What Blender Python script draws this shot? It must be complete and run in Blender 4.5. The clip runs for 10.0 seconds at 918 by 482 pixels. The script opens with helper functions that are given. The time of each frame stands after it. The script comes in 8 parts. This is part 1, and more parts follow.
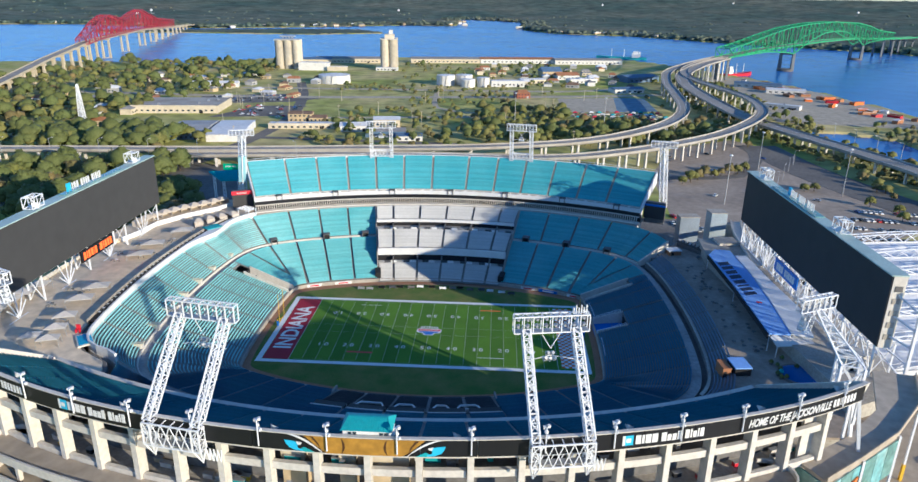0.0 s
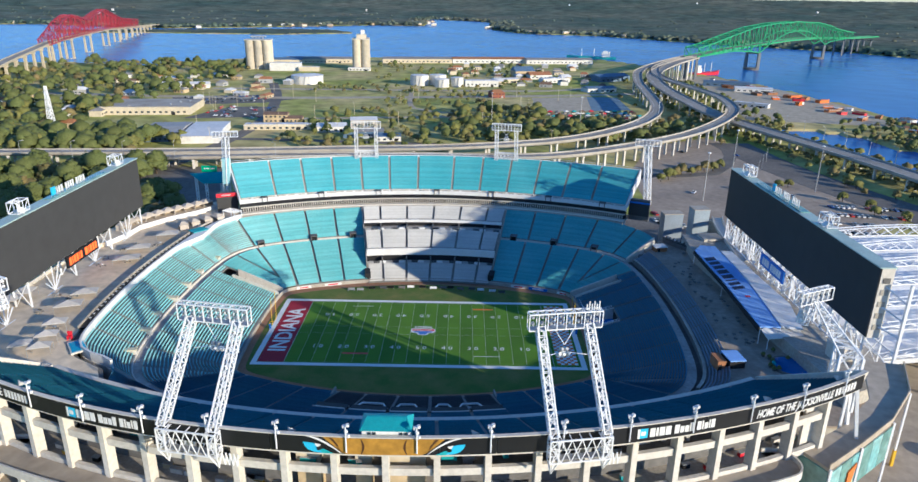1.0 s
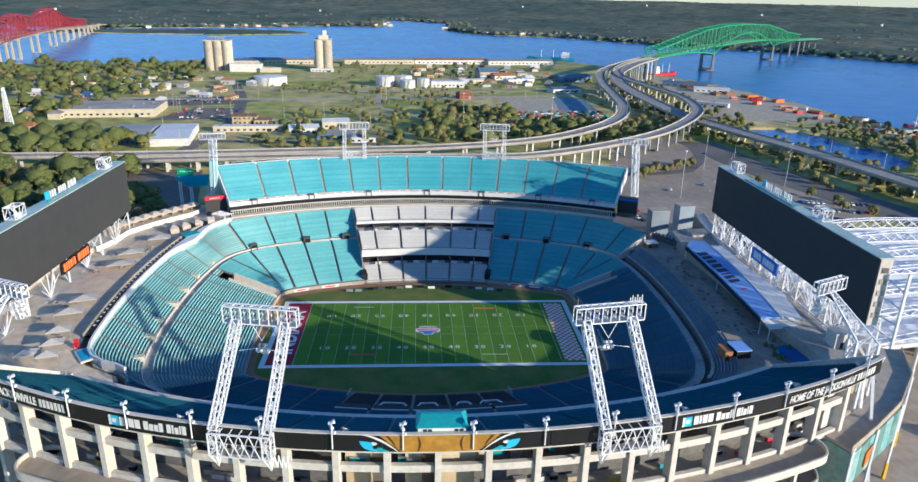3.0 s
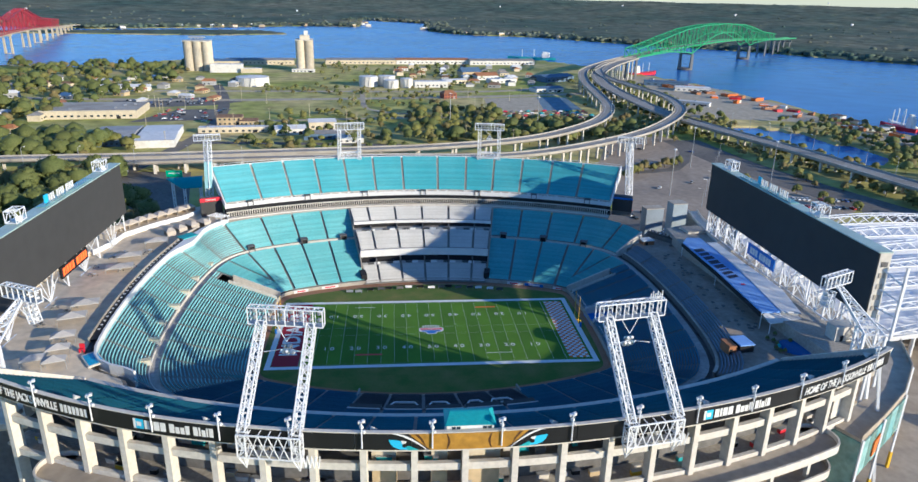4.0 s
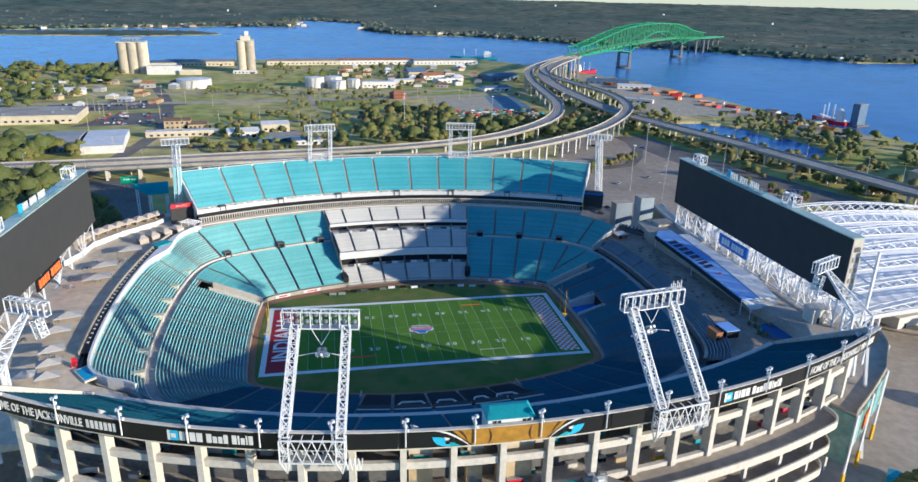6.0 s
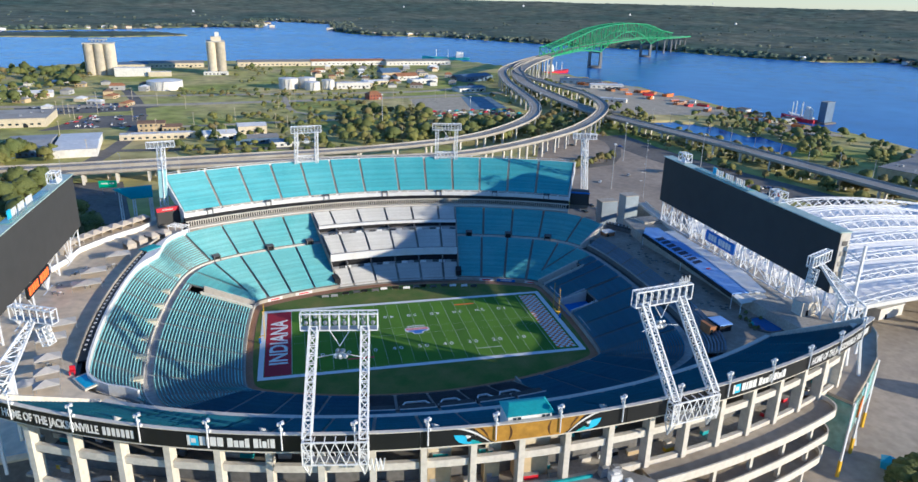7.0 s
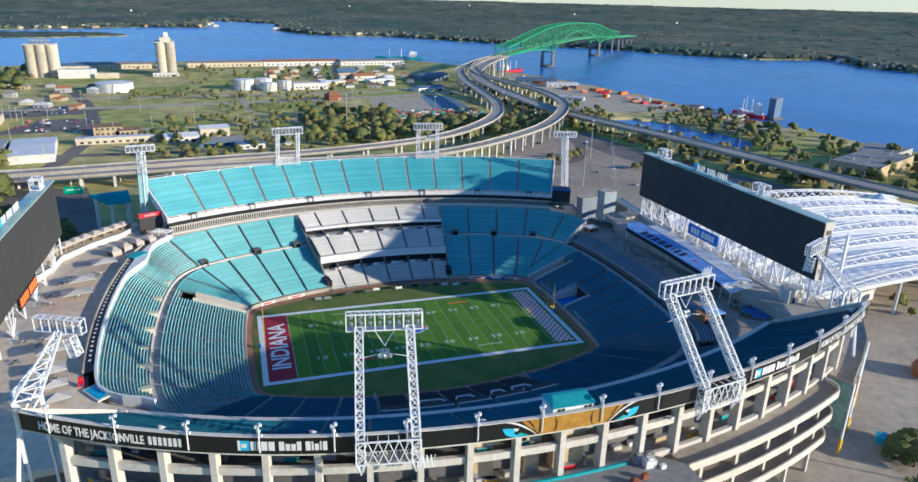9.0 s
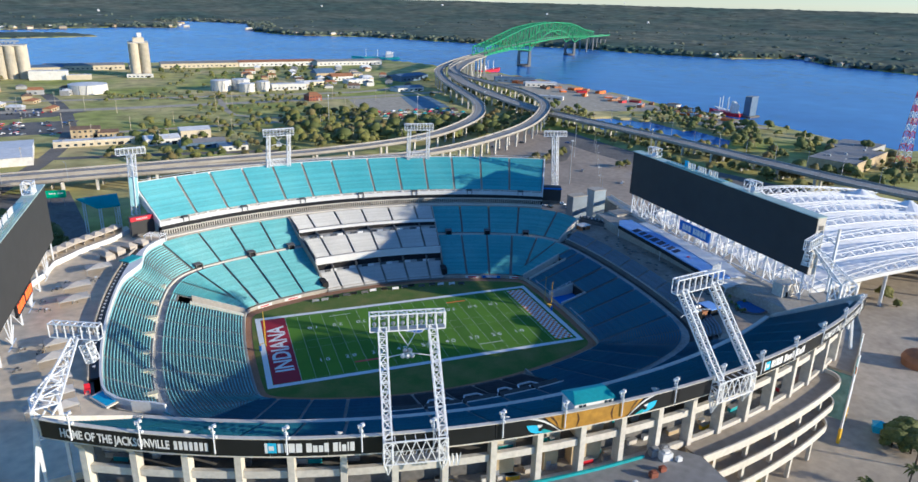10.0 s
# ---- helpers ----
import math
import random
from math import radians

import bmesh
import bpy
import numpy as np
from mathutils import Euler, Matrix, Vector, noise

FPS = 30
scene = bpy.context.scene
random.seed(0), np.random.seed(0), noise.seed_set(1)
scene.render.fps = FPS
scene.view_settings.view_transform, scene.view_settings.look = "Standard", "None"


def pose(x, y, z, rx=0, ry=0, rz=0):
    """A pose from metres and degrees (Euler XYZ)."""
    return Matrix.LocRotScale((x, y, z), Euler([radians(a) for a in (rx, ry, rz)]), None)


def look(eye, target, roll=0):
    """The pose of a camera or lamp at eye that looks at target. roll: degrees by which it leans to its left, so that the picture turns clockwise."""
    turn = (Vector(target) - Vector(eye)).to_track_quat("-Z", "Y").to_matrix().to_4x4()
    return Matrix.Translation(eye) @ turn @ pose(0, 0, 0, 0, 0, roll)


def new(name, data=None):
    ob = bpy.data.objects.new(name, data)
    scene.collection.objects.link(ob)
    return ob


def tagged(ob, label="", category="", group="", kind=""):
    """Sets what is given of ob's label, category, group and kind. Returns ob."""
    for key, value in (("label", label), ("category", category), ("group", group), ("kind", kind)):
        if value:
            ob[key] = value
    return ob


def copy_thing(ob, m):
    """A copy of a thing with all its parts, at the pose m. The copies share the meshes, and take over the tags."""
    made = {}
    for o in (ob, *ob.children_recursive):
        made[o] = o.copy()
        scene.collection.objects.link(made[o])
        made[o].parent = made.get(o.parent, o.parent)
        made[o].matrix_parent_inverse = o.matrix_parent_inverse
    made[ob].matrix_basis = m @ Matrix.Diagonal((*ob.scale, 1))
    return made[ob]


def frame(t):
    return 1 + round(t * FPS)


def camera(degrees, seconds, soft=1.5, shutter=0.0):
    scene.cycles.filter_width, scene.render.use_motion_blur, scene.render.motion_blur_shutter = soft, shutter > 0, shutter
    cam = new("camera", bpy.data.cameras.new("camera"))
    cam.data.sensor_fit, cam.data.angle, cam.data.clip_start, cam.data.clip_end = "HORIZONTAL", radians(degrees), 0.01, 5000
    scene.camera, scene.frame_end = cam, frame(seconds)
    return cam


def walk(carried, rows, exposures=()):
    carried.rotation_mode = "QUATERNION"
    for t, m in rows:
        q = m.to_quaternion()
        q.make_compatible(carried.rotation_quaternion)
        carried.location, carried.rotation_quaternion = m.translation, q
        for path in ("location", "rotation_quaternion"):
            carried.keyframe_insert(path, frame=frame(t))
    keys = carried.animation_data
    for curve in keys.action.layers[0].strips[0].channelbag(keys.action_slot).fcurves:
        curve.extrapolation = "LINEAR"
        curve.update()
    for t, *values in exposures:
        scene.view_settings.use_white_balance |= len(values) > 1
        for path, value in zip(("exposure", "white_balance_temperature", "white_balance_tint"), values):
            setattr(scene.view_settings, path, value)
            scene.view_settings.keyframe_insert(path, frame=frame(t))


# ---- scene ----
cam = camera(67.5, 10.0)
PATH = [
    (0, (22.224, -226.494, 118.075), (22.128, -224.616, 117.393), 0.8),
    (0.5, (18.053, -227.106, 118.109), (18.004, -225.226, 117.427), 0.8),
    (1, (13.746, -227.657, 118.142), (13.738, -225.777, 117.461), 0.9),
    (1.5, (9.305, -228.225, 118.107), (9.333, -226.345, 117.427), 1.0),
    (2, (4.884, -228.632, 118.051), (4.946, -226.752, 117.372), 1.1),
    (2.5, (0.392, -228.775, 117.872), (0.485, -226.895, 117.195), 1.2),
    (4, (-13.037, -229.341, 117.685), (-12.852, -227.467, 117.01), 1.3),
    (4.5, (-17.503, -229.323, 117.659), (-17.28, -227.453, 116.985), 1.3),
    (5, (-22.048, -229.21, 117.651), (-21.778, -227.346, 116.978), 1.4),
    (5.5, (-26.628, -229.045, 117.638), (-26.312, -227.188, 116.965), 1.4),
    (7, (-40.167, -228.097, 117.662), (-39.722, -226.265, 116.993), 1.4),
    (7.5, (-44.662, -227.562, 117.656), (-44.18, -225.74, 116.987), 1.4),
    (8, (-49.116, -226.948, 117.682), (-48.6, -225.136, 117.014), 1.4),
    (8.5, (-53.546, -226.221, 117.674), (-52.994, -224.418, 117.006), 1.5),
    (9, (-58.032, -225.384, 117.689), (-57.444, -223.592, 117.022), 1.5),
    (9.5, (-62.537, -224.461, 117.737), (-61.914, -222.681, 117.071), 1.6),
    (10, (-66.986, -223.422, 117.79), (-66.328, -221.654, 117.124), 1.5),
]
walk(cam, [(t, look(eye, target, roll)) for t, eye, target, roll in PATH], [(0.0, 0.52, 5600, 10), (10.0, 0.52, 5600, 10)])

# ---- light ----
SUN_AZ, SUN_EL = 127.0, 13.7          # degrees clockwise from +y, and above the horizon
world = bpy.data.worlds.new("sky")
scene.world = world
world.use_nodes = True
wn = world.node_tree.nodes
sky = wn.new("ShaderNodeTexSky")
sky.sky_type, sky.sun_disc = "NISHITA", False
sky.sun_elevation, sky.sun_rotation = radians(SUN_EL), radians(SUN_AZ)
sky.air_density, sky.dust_density, sky.ozone_density = 1.0, 0.0, 5.0
wn["Background"].inputs["Strength"].default_value = 0.145
world.node_tree.links.new(sky.outputs[0], wn["Background"].inputs["Color"])
lamp = bpy.data.lights.new("sun", "SUN")
lamp.energy, lamp.angle, lamp.color = 4.8, radians(0.5), (1.0, 0.82, 0.56)
sun = new("sun", lamp)
az, el = radians(SUN_AZ), radians(SUN_EL)
TO_SUN = Vector((math.sin(az) * math.cos(el), math.cos(az) * math.cos(el), math.sin(el)))
sun.matrix_world = look(TO_SUN * 400, (0, 0, 0))


# ---- materials ----
def mat(name, colour, rough=0.7, metal=0.0, vary=0.12, fine=3.0, coarse=0.12, bump=0.0, tint=None, spec=0.4, per_piece=0.0):
    """Paint with grain and stains at two scales; tint: the colour that the coarse stains lean to."""
    m = bpy.data.materials.new(name)
    m.use_nodes = True
    nt = m.node_tree
    b = nt.nodes["Principled BSDF"]
    b.inputs["Roughness"].default_value, b.inputs["Metallic"].default_value = rough, metal
    b.inputs["Specular IOR Level"].default_value = spec
    geo = nt.nodes.new("ShaderNodeNewGeometry")
    n1, n2 = nt.nodes.new("ShaderNodeTexNoise"), nt.nodes.new("ShaderNodeTexNoise")
    n1.inputs["Scale"].default_value, n2.inputs["Scale"].default_value = fine, coarse
    n1.inputs["Detail"].default_value, n2.inputs["Detail"].default_value = 3, 5
    for n in (n1, n2):
        nt.links.new(geo.outputs["Position"], n.inputs["Vector"])
    r2 = nt.nodes.new("ShaderNodeMapRange")
    r2.inputs[1].default_value, r2.inputs[2].default_value = 0.35, 0.68
    nt.links.new(n2.outputs["Fac"], r2.inputs[0])
    mix = nt.nodes.new("ShaderNodeMix")
    mix.data_type = "RGBA"
    c = Vector(colour)
    t = Vector(tint) if tint else c * (1 - 1.6 * vary)
    mix.inputs[6].default_value, mix.inputs[7].default_value = (*c, 1), (*t, 1)
    nt.links.new(r2.outputs[0], mix.inputs[0])
    hsv = nt.nodes.new("ShaderNodeHueSaturation")
    r1 = nt.nodes.new("ShaderNodeMapRange")
    r1.inputs[3].default_value, r1.inputs[4].default_value = 1 - vary * 1.5, 1 + vary * 1.5
    r1.inputs[1].default_value, r1.inputs[2].default_value = 0.25, 0.75
    nt.links.new(n1.outputs["Fac"], r1.inputs[0])
    value = r1.outputs[0]
    if per_piece:
        info = nt.nodes.new("ShaderNodeNewGeometry") if per_piece < 0 else nt.nodes.new("ShaderNodeObjectInfo")
        rp = nt.nodes.new("ShaderNodeMapRange")
        rp.inputs[3].default_value, rp.inputs[4].default_value = 1 - abs(per_piece), 1 + abs(per_piece)
        nt.links.new(info.outputs["Random Per Island" if per_piece < 0 else "Random"], rp.inputs[0])
        mul = nt.nodes.new("ShaderNodeMath")
        mul.operation = "MULTIPLY"
        nt.links.new(value, mul.inputs[0])
        nt.links.new(rp.outputs[0], mul.inputs[1])
        value = mul.outputs[0]
    nt.links.new(value, hsv.inputs["Value"])
    nt.links.new(mix.outputs[2], hsv.inputs["Color"])
    nt.links.new(hsv.outputs[0], b.inputs["Base Color"])
    if bump:
        bp = nt.nodes.new("ShaderNodeBump")
        bp.inputs["Strength"].default_value, bp.inputs["Distance"].default_value = bump, 0.4
        nt.links.new(n1.outputs["Fac"], bp.inputs["Height"])
        nt.links.new(bp.outputs[0], b.inputs["Normal"])
    return m


def glow(name, colour, strength):
    m = mat(name, colour, 0.5)
    b = m.node_tree.nodes["Principled BSDF"]
    b.inputs["Emission Color"].default_value, b.inputs["Emission Strength"].default_value = (*colour, 1), strength
    return m


CONC = mat("concrete", (0.42, 0.39, 0.34), 0.85, vary=0.14, fine=1.2, coarse=0.06, tint=(0.30, 0.27, 0.23))
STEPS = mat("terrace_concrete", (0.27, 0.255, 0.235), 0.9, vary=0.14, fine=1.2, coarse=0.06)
CONC_W = mat("pale_concrete", (0.60, 0.57, 0.51), 0.8, vary=0.08, fine=1.0, coarse=0.08, tint=(0.55, 0.51, 0.45))
# Darker copy of concrete: on inner walls and undersides the shade is in its colour.
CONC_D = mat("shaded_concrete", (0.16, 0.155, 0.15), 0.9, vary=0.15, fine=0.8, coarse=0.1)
WHITE = mat("white_paint", (0.72, 0.72, 0.71), 0.5, vary=0.05, fine=1.5, coarse=0.2)
STEEL = mat("white_steel", (0.76, 0.77, 0.79), 0.42, vary=0.05, fine=2.0, coarse=0.3)
GREYSTEEL = mat("galvanised_steel", (0.42, 0.43, 0.45), 0.45, 0.5, vary=0.1)
TEAL = mat("teal_seat", (0.095, 0.37, 0.41), 0.55, vary=0.14, fine=2.2, coarse=0.05, tint=(0.15, 0.43, 0.46), per_piece=-0.12)
UPPER = mat("bright_teal_seat", (0.060, 0.345, 0.415), 0.55, vary=0.14, fine=2.2, coarse=0.05, tint=(0.10, 0.40, 0.46), per_piece=-0.12)
FADED = mat("faded_teal_seat", (0.22, 0.50, 0.52), 0.6, vary=0.12, fine=2.2, coarse=0.05, tint=(0.29, 0.55, 0.56), per_piece=-0.12)
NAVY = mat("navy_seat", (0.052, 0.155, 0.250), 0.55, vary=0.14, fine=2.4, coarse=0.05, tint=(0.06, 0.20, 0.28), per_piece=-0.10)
LOGE = mat("blue_grey_seat", (0.20, 0.26, 0.33), 0.6, vary=0.12, fine=2.0, per_piece=-0.1)
# Teal with shade mixed into it, for the near deck's rows facing off the sun.
TEAL_D = mat("shaded_teal_seat", (0.03, 0.19, 0.27), 0.5, vary=0.12, fine=2.6, coarse=0.05, per_piece=-0.09)
VINYL = mat("pale_grey_seat", (0.52, 0.52, 0.51), 0.55, vary=0.08, fine=2.2, coarse=0.08, per_piece=-0.06)
CHARCOAL = mat("charcoal_seat", (0.085, 0.09, 0.10), 0.6, vary=0.15, fine=2.2, per_piece=-0.1)
BLACK = mat("black_panel", (0.012, 0.013, 0.016), 0.45, vary=0.1, fine=0.6)
SCREEN = mat("dark_screen", (0.062, 0.062, 0.063), 0.6, vary=0.04, fine=0.2, coarse=0.02, spec=0.04)
# Near-black; in tunnel, stair and portal mouths it stands in for shade.
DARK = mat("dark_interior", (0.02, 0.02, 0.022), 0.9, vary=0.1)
GLASS = mat("dark_glass", (0.03, 0.05, 0.07), 0.12, vary=0.1, spec=0.6)
GREENGLASS = mat("green_glass", (0.18, 0.36, 0.33), 0.2, vary=0.2, fine=0.5, spec=0.6)
TURF_A = mat("turf_light", (0.092, 0.222, 0.014), 0.9, vary=0.12, fine=3.5, coarse=0.09)
TURF_B = mat("turf_dark", (0.070, 0.182, 0.012), 0.9, vary=0.12, fine=3.5, coarse=0.09)
TURF_E = mat("turf_edge", (0.070, 0.138, 0.018), 0.9, vary=0.15, fine=2.5, coarse=0.12, tint=(0.17, 0.17, 0.045))
CLAY = mat("clay_track", (0.36, 0.19, 0.11), 0.9, vary=0.15, fine=2, coarse=0.12)
LINE = mat("field_white", (0.74, 0.76, 0.76), 0.8, vary=0.07, fine=3)
CHALK = mat("worn_field_white", (0.50, 0.56, 0.48), 0.85, vary=0.2, fine=3, coarse=0.3)
RED = mat("crimson_paint", (0.34, 0.012, 0.035), 0.8, vary=0.10, fine=3)
ORANGE = mat("orange_paint", (0.70, 0.17, 0.03), 0.7, vary=0.08)
SIGNRED = mat("red_sign", (0.62, 0.02, 0.04), 0.5, vary=0.06)
BLUE = mat("blue_sign", (0.02, 0.16, 0.55), 0.45, vary=0.06)
SKYBLUE = mat("cyan_paint", (0.05, 0.48, 0.75), 0.5, vary=0.06)
GOLD = mat("gold_panel", (0.42, 0.22, 0.03), 0.6, vary=0.16, fine=0.7, coarse=0.2)
BROWN = mat("dark_brown_panel", (0.08, 0.035, 0.012), 0.6, vary=0.1)
YELLOW = mat("yellow_paint", (0.80, 0.48, 0.03), 0.5, vary=0.06)
TARP = mat("blue_tarp", (0.22, 0.42, 0.86), 0.6, vary=0.06, fine=0.8, coarse=0.1)
TENT = mat("pale_canvas", (0.46, 0.44, 0.42), 0.75, vary=0.08, fine=1.0)
FABRIC = mat("roof_fabric", (0.80, 0.81, 0.83), 0.6, vary=0.06, fine=0.4, coarse=0.06)
TEALROOF = mat("teal_metal_roof", (0.03, 0.36, 0.39), 0.6, vary=0.08, fine=1.2)
ASPHALT = mat("asphalt", (0.115, 0.108, 0.10), 0.9, vary=0.16, fine=0.5, coarse=0.03, tint=(0.18, 0.165, 0.145))
ROADTOP = mat("road_concrete", (0.31, 0.295, 0.27), 0.85, vary=0.12, fine=0.4, coarse=0.03, tint=(0.24, 0.225, 0.20))
PAVING = mat("plaza_paving", (0.47, 0.40, 0.31), 0.85, vary=0.12, fine=0.35, coarse=0.03, tint=(0.33, 0.28, 0.22))
WALK = mat("grey_walkway", (0.44, 0.42, 0.39), 0.85, vary=0.16, fine=0.8, coarse=0.1, tint=(0.30, 0.29, 0.27))
PLAZA = mat("pale_plaza_paving", (0.72, 0.59, 0.42), 0.85, vary=0.12, fine=0.35, coarse=0.03, tint=(0.50, 0.42, 0.32))
BARK = mat("bark", (0.10, 0.075, 0.05), 0.9, vary=0.2, fine=4)
LEAF = [mat("leaf_a", (0.135, 0.142, 0.036), 0.7, vary=0.22, fine=1.2, coarse=0.05, tint=(0.155, 0.145, 0.045), per_piece=-0.16, spec=0.2),
        mat("leaf_b", (0.092, 0.112, 0.034), 0.7, vary=0.22, fine=1.2, coarse=0.05, tint=(0.105, 0.118, 0.036), per_piece=-0.16, spec=0.2),
        mat("leaf_c", (0.175, 0.135, 0.055), 0.7, vary=0.25, fine=1.2, coarse=0.05, tint=(0.105, 0.100, 0.036), per_piece=-0.16, spec=0.2)]
# Greyer and bluer than the near leaves: distance haze is mixed into this colour.
WOODS = mat("hazed_foliage", (0.068, 0.105, 0.080), 0.9, vary=0.34, fine=0.016, coarse=0.0026, tint=(0.150, 0.155, 0.110), spec=0.1)
GREENSTEEL = mat("green_steel", (0.035, 0.33, 0.13), 0.5, vary=0.1, fine=0.3)
REDSTEEL = mat("maroon_steel", (0.36, 0.035, 0.05), 0.5, vary=0.1, fine=0.3)
PIER = mat("bridge_concrete", (0.50, 0.43, 0.31), 0.85, vary=0.1, fine=0.3)
SILO = mat("silo_concrete", (0.56, 0.49, 0.37), 0.85, vary=0.10, fine=0.2, coarse=0.03, tint=(0.42, 0.38, 0.31), per_piece=0.22)
BRICK = mat("red_brick", (0.30, 0.10, 0.06), 0.85, vary=0.15, fine=1)
STUCCO = [mat("stucco_white", (0.68, 0.66, 0.62), 0.8, vary=0.08, fine=0.5), mat("stucco_tan", (0.52, 0.40, 0.24), 0.8, vary=0.1, fine=0.5),
          mat("stucco_cream", (0.60, 0.52, 0.38), 0.8, vary=0.08, fine=0.5), mat("siding_grey", (0.38, 0.38, 0.38), 0.8, vary=0.1, fine=0.5)]
ROOFS = [mat("roof_white", (0.70, 0.70, 0.70), 0.6, vary=0.08, fine=0.3), mat("roof_grey", (0.26, 0.255, 0.25), 0.8, vary=0.12, fine=0.5),
         mat("roof_brown", (0.20, 0.13, 0.09), 0.85, vary=0.15, fine=0.6), mat("roof_blue", (0.10, 0.17, 0.27), 0.6, vary=0.1, fine=0.4),
         mat("roof_rust", (0.38, 0.17, 0.08), 0.8, vary=0.12, fine=0.4)]
CARPAINT = [mat("car_white", (0.75, 0.75, 0.75), 0.3, vary=0.03), mat("car_silver", (0.45, 0.46, 0.48), 0.3, 0.5, vary=0.03), mat("car_black", (0.02, 0.02, 0.022), 0.25, vary=0.03),
            mat("car_red", (0.5, 0.02, 0.02), 0.3, vary=0.03), mat("car_blue", (0.04, 0.10, 0.32), 0.3, vary=0.03)]
TYRE = mat("tyre", (0.02, 0.02, 0.02), 0.9, vary=0.1)


# ---- mesh helpers ----
class Geo:
    """Vertices and faces in metres, gathered into one mesh."""
    def __init__(self):
        self.v, self.f, self.m, self.slot = [], [], [], 0

    def face(self, *pts):
        n = len(self.v)
        self.v += [tuple(p) for p in pts]
        self.f.append(tuple(range(n, n + len(pts))))
        self.m.append(self.slot)

    def hexa(self, p):
        """p: four points of the base, then the four above them."""
        n = len(self.v)
        self.v += [tuple(q) for q in p]
        for a in ((3, 2, 1, 0), (4, 5, 6, 7), (0, 1, 5, 4), (1, 2, 6, 5), (2, 3, 7, 6), (3, 0, 4, 7)):
            self.f.append(tuple(n + i for i in a))
            self.m.append(self.slot)
        return self

    def box(self, x, y, z, sx, sy, sz, turn=0.0):
        """A box whose base centre is x, y, z."""
        c, s = math.cos(turn), math.sin(turn)
        q = [(x + c * a * sx / 2 - s * b * sy / 2, y + s * a * sx / 2 + c * b * sy / 2) for a, b in ((-1, -1), (1, -1), (1, 1), (-1, 1))]
        return self.hexa([(*p, z) for p in q] + [(*p, z + sz) for p in q])

    def beam(self, p, q, w, h=None):
        p, q = Vector(p), Vector(q)
        d = q - p
        if d.length < 1e-6:
            return self
        d.normalize()
        a = d.cross(Vector((0, 0, 1)))
        a = Vector((1, 0, 0)) if a.length < 1e-3 else a.normalized()
        b = a.cross(d)
        a, b = a * w / 2, b * (h or w) / 2
        return self.hexa([p - a - b, p + a - b, p + a + b, p - a + b, q - a - b, q + a - b, q + a + b, q - a + b])

    def tube(self, p, q, r0, r1=None, n=8, caps=True):
        p, q = Vector(p), Vector(q)
        r1 = r0 if r1 is None else r1
        d = (q - p).normalized()
        a = d.cross(Vector((0, 0, 1)))
        a = Vector((1, 0, 0)) if a.length < 1e-3 else a.normalized()
        b = a.cross(d)
        k = len(self.v)
        for c, r in ((p, r0), (q, r1)):
            for i in range(n):
                t = math.tau * i / n
                self.v.append(tuple(c + (a * math.cos(t) + b * math.sin(t)) * r))
        for i in range(n):
            j = (i + 1) % n
            self.f.append((k + i, k + j, k + n + j, k + n + i))
            self.m.append(self.slot)
        if caps:
            self.f += [tuple(k + i for i in reversed(range(n))), tuple(k + n + i for i in range(n))]
            self.m += [self.slot] * 2
        return self

    def sweep(self, rails, closed=True, caps=True):
        """rails: cross-sections, each a list of points; closed joins the last point of each to its first."""
        k, n = len(self.v), len(rails[0])
        for r in rails:
            self.v += [tuple(p) for p in r]
        for i in range(len(rails) - 1):
            for j in range(n if closed else n - 1):
                a, b = k + i * n + j, k + i * n + (j + 1) % n
                self.f.append((a, a + n, b + n, b))
                self.m.append(self.slot)
        if caps and closed:
            e = k + (len(rails) - 1) * n
            self.f += [tuple(k + j for j in range(n)), tuple(e + j for j in reversed(range(n)))]
            self.m += [self.slot] * 2
        return self

    def prism(self, pts, z0, z1):
        n, k = len(pts), len(self.v)
        self.v += [(x, y, z0) for x, y in pts] + [(x, y, z1) for x, y in pts]
        self.f += [tuple(k + i for i in reversed(range(n))), tuple(k + n + i for i in range(n))]
        self.f += [(k + i, k + (i + 1) % n, k + n + (i + 1) % n, k + n + i) for i in range(n)]
        self.m += [self.slot] * (n + 2)
        return self

    def truss(self, p, q, width, depth, bays, chord=0.3, web=0.16, across=None):
        """A box truss of four chords and zigzag webs from p to q."""
        p, q = Vector(p), Vector(q)
        d = (q - p).normalized()
        a = Vector(across) if across else d.cross(Vector((0, 0, 1)))
        a = Vector((1, 0, 0)) if a.length < 1e-3 else a.normalized()
        b = a.cross(d).normalized()
        off = [a * sx * width / 2 + b * sy * depth / 2 for sx, sy in ((-1, -1), (1, -1), (1, 1), (-1, 1))]
        for o in off:
            self.beam(p + o, q + o, chord)
        for i in range(bays + 1):
            c = p.lerp(q, i / bays)
            for j in range(4):
                self.beam(c + off[j], c + off[(j + 1) % 4], web)
                if i < bays:
                    e = p.lerp(q, (i + 1) / bays)
                    u, v = (j, (j + 1) % 4) if i % 2 else ((j + 1) % 4, j)
                    self.beam(c + off[u], e + off[v], web)
        return self


ORIGIN = {}


def thing(name, label, category, at=(0, 0, 0), group="", kind=""):
    ob = new(name)
    ob.empty_display_size = 0.5
    ob.location = at
    ORIGIN[ob] = Vector(at)
    return tagged(ob, label, category, group, kind)


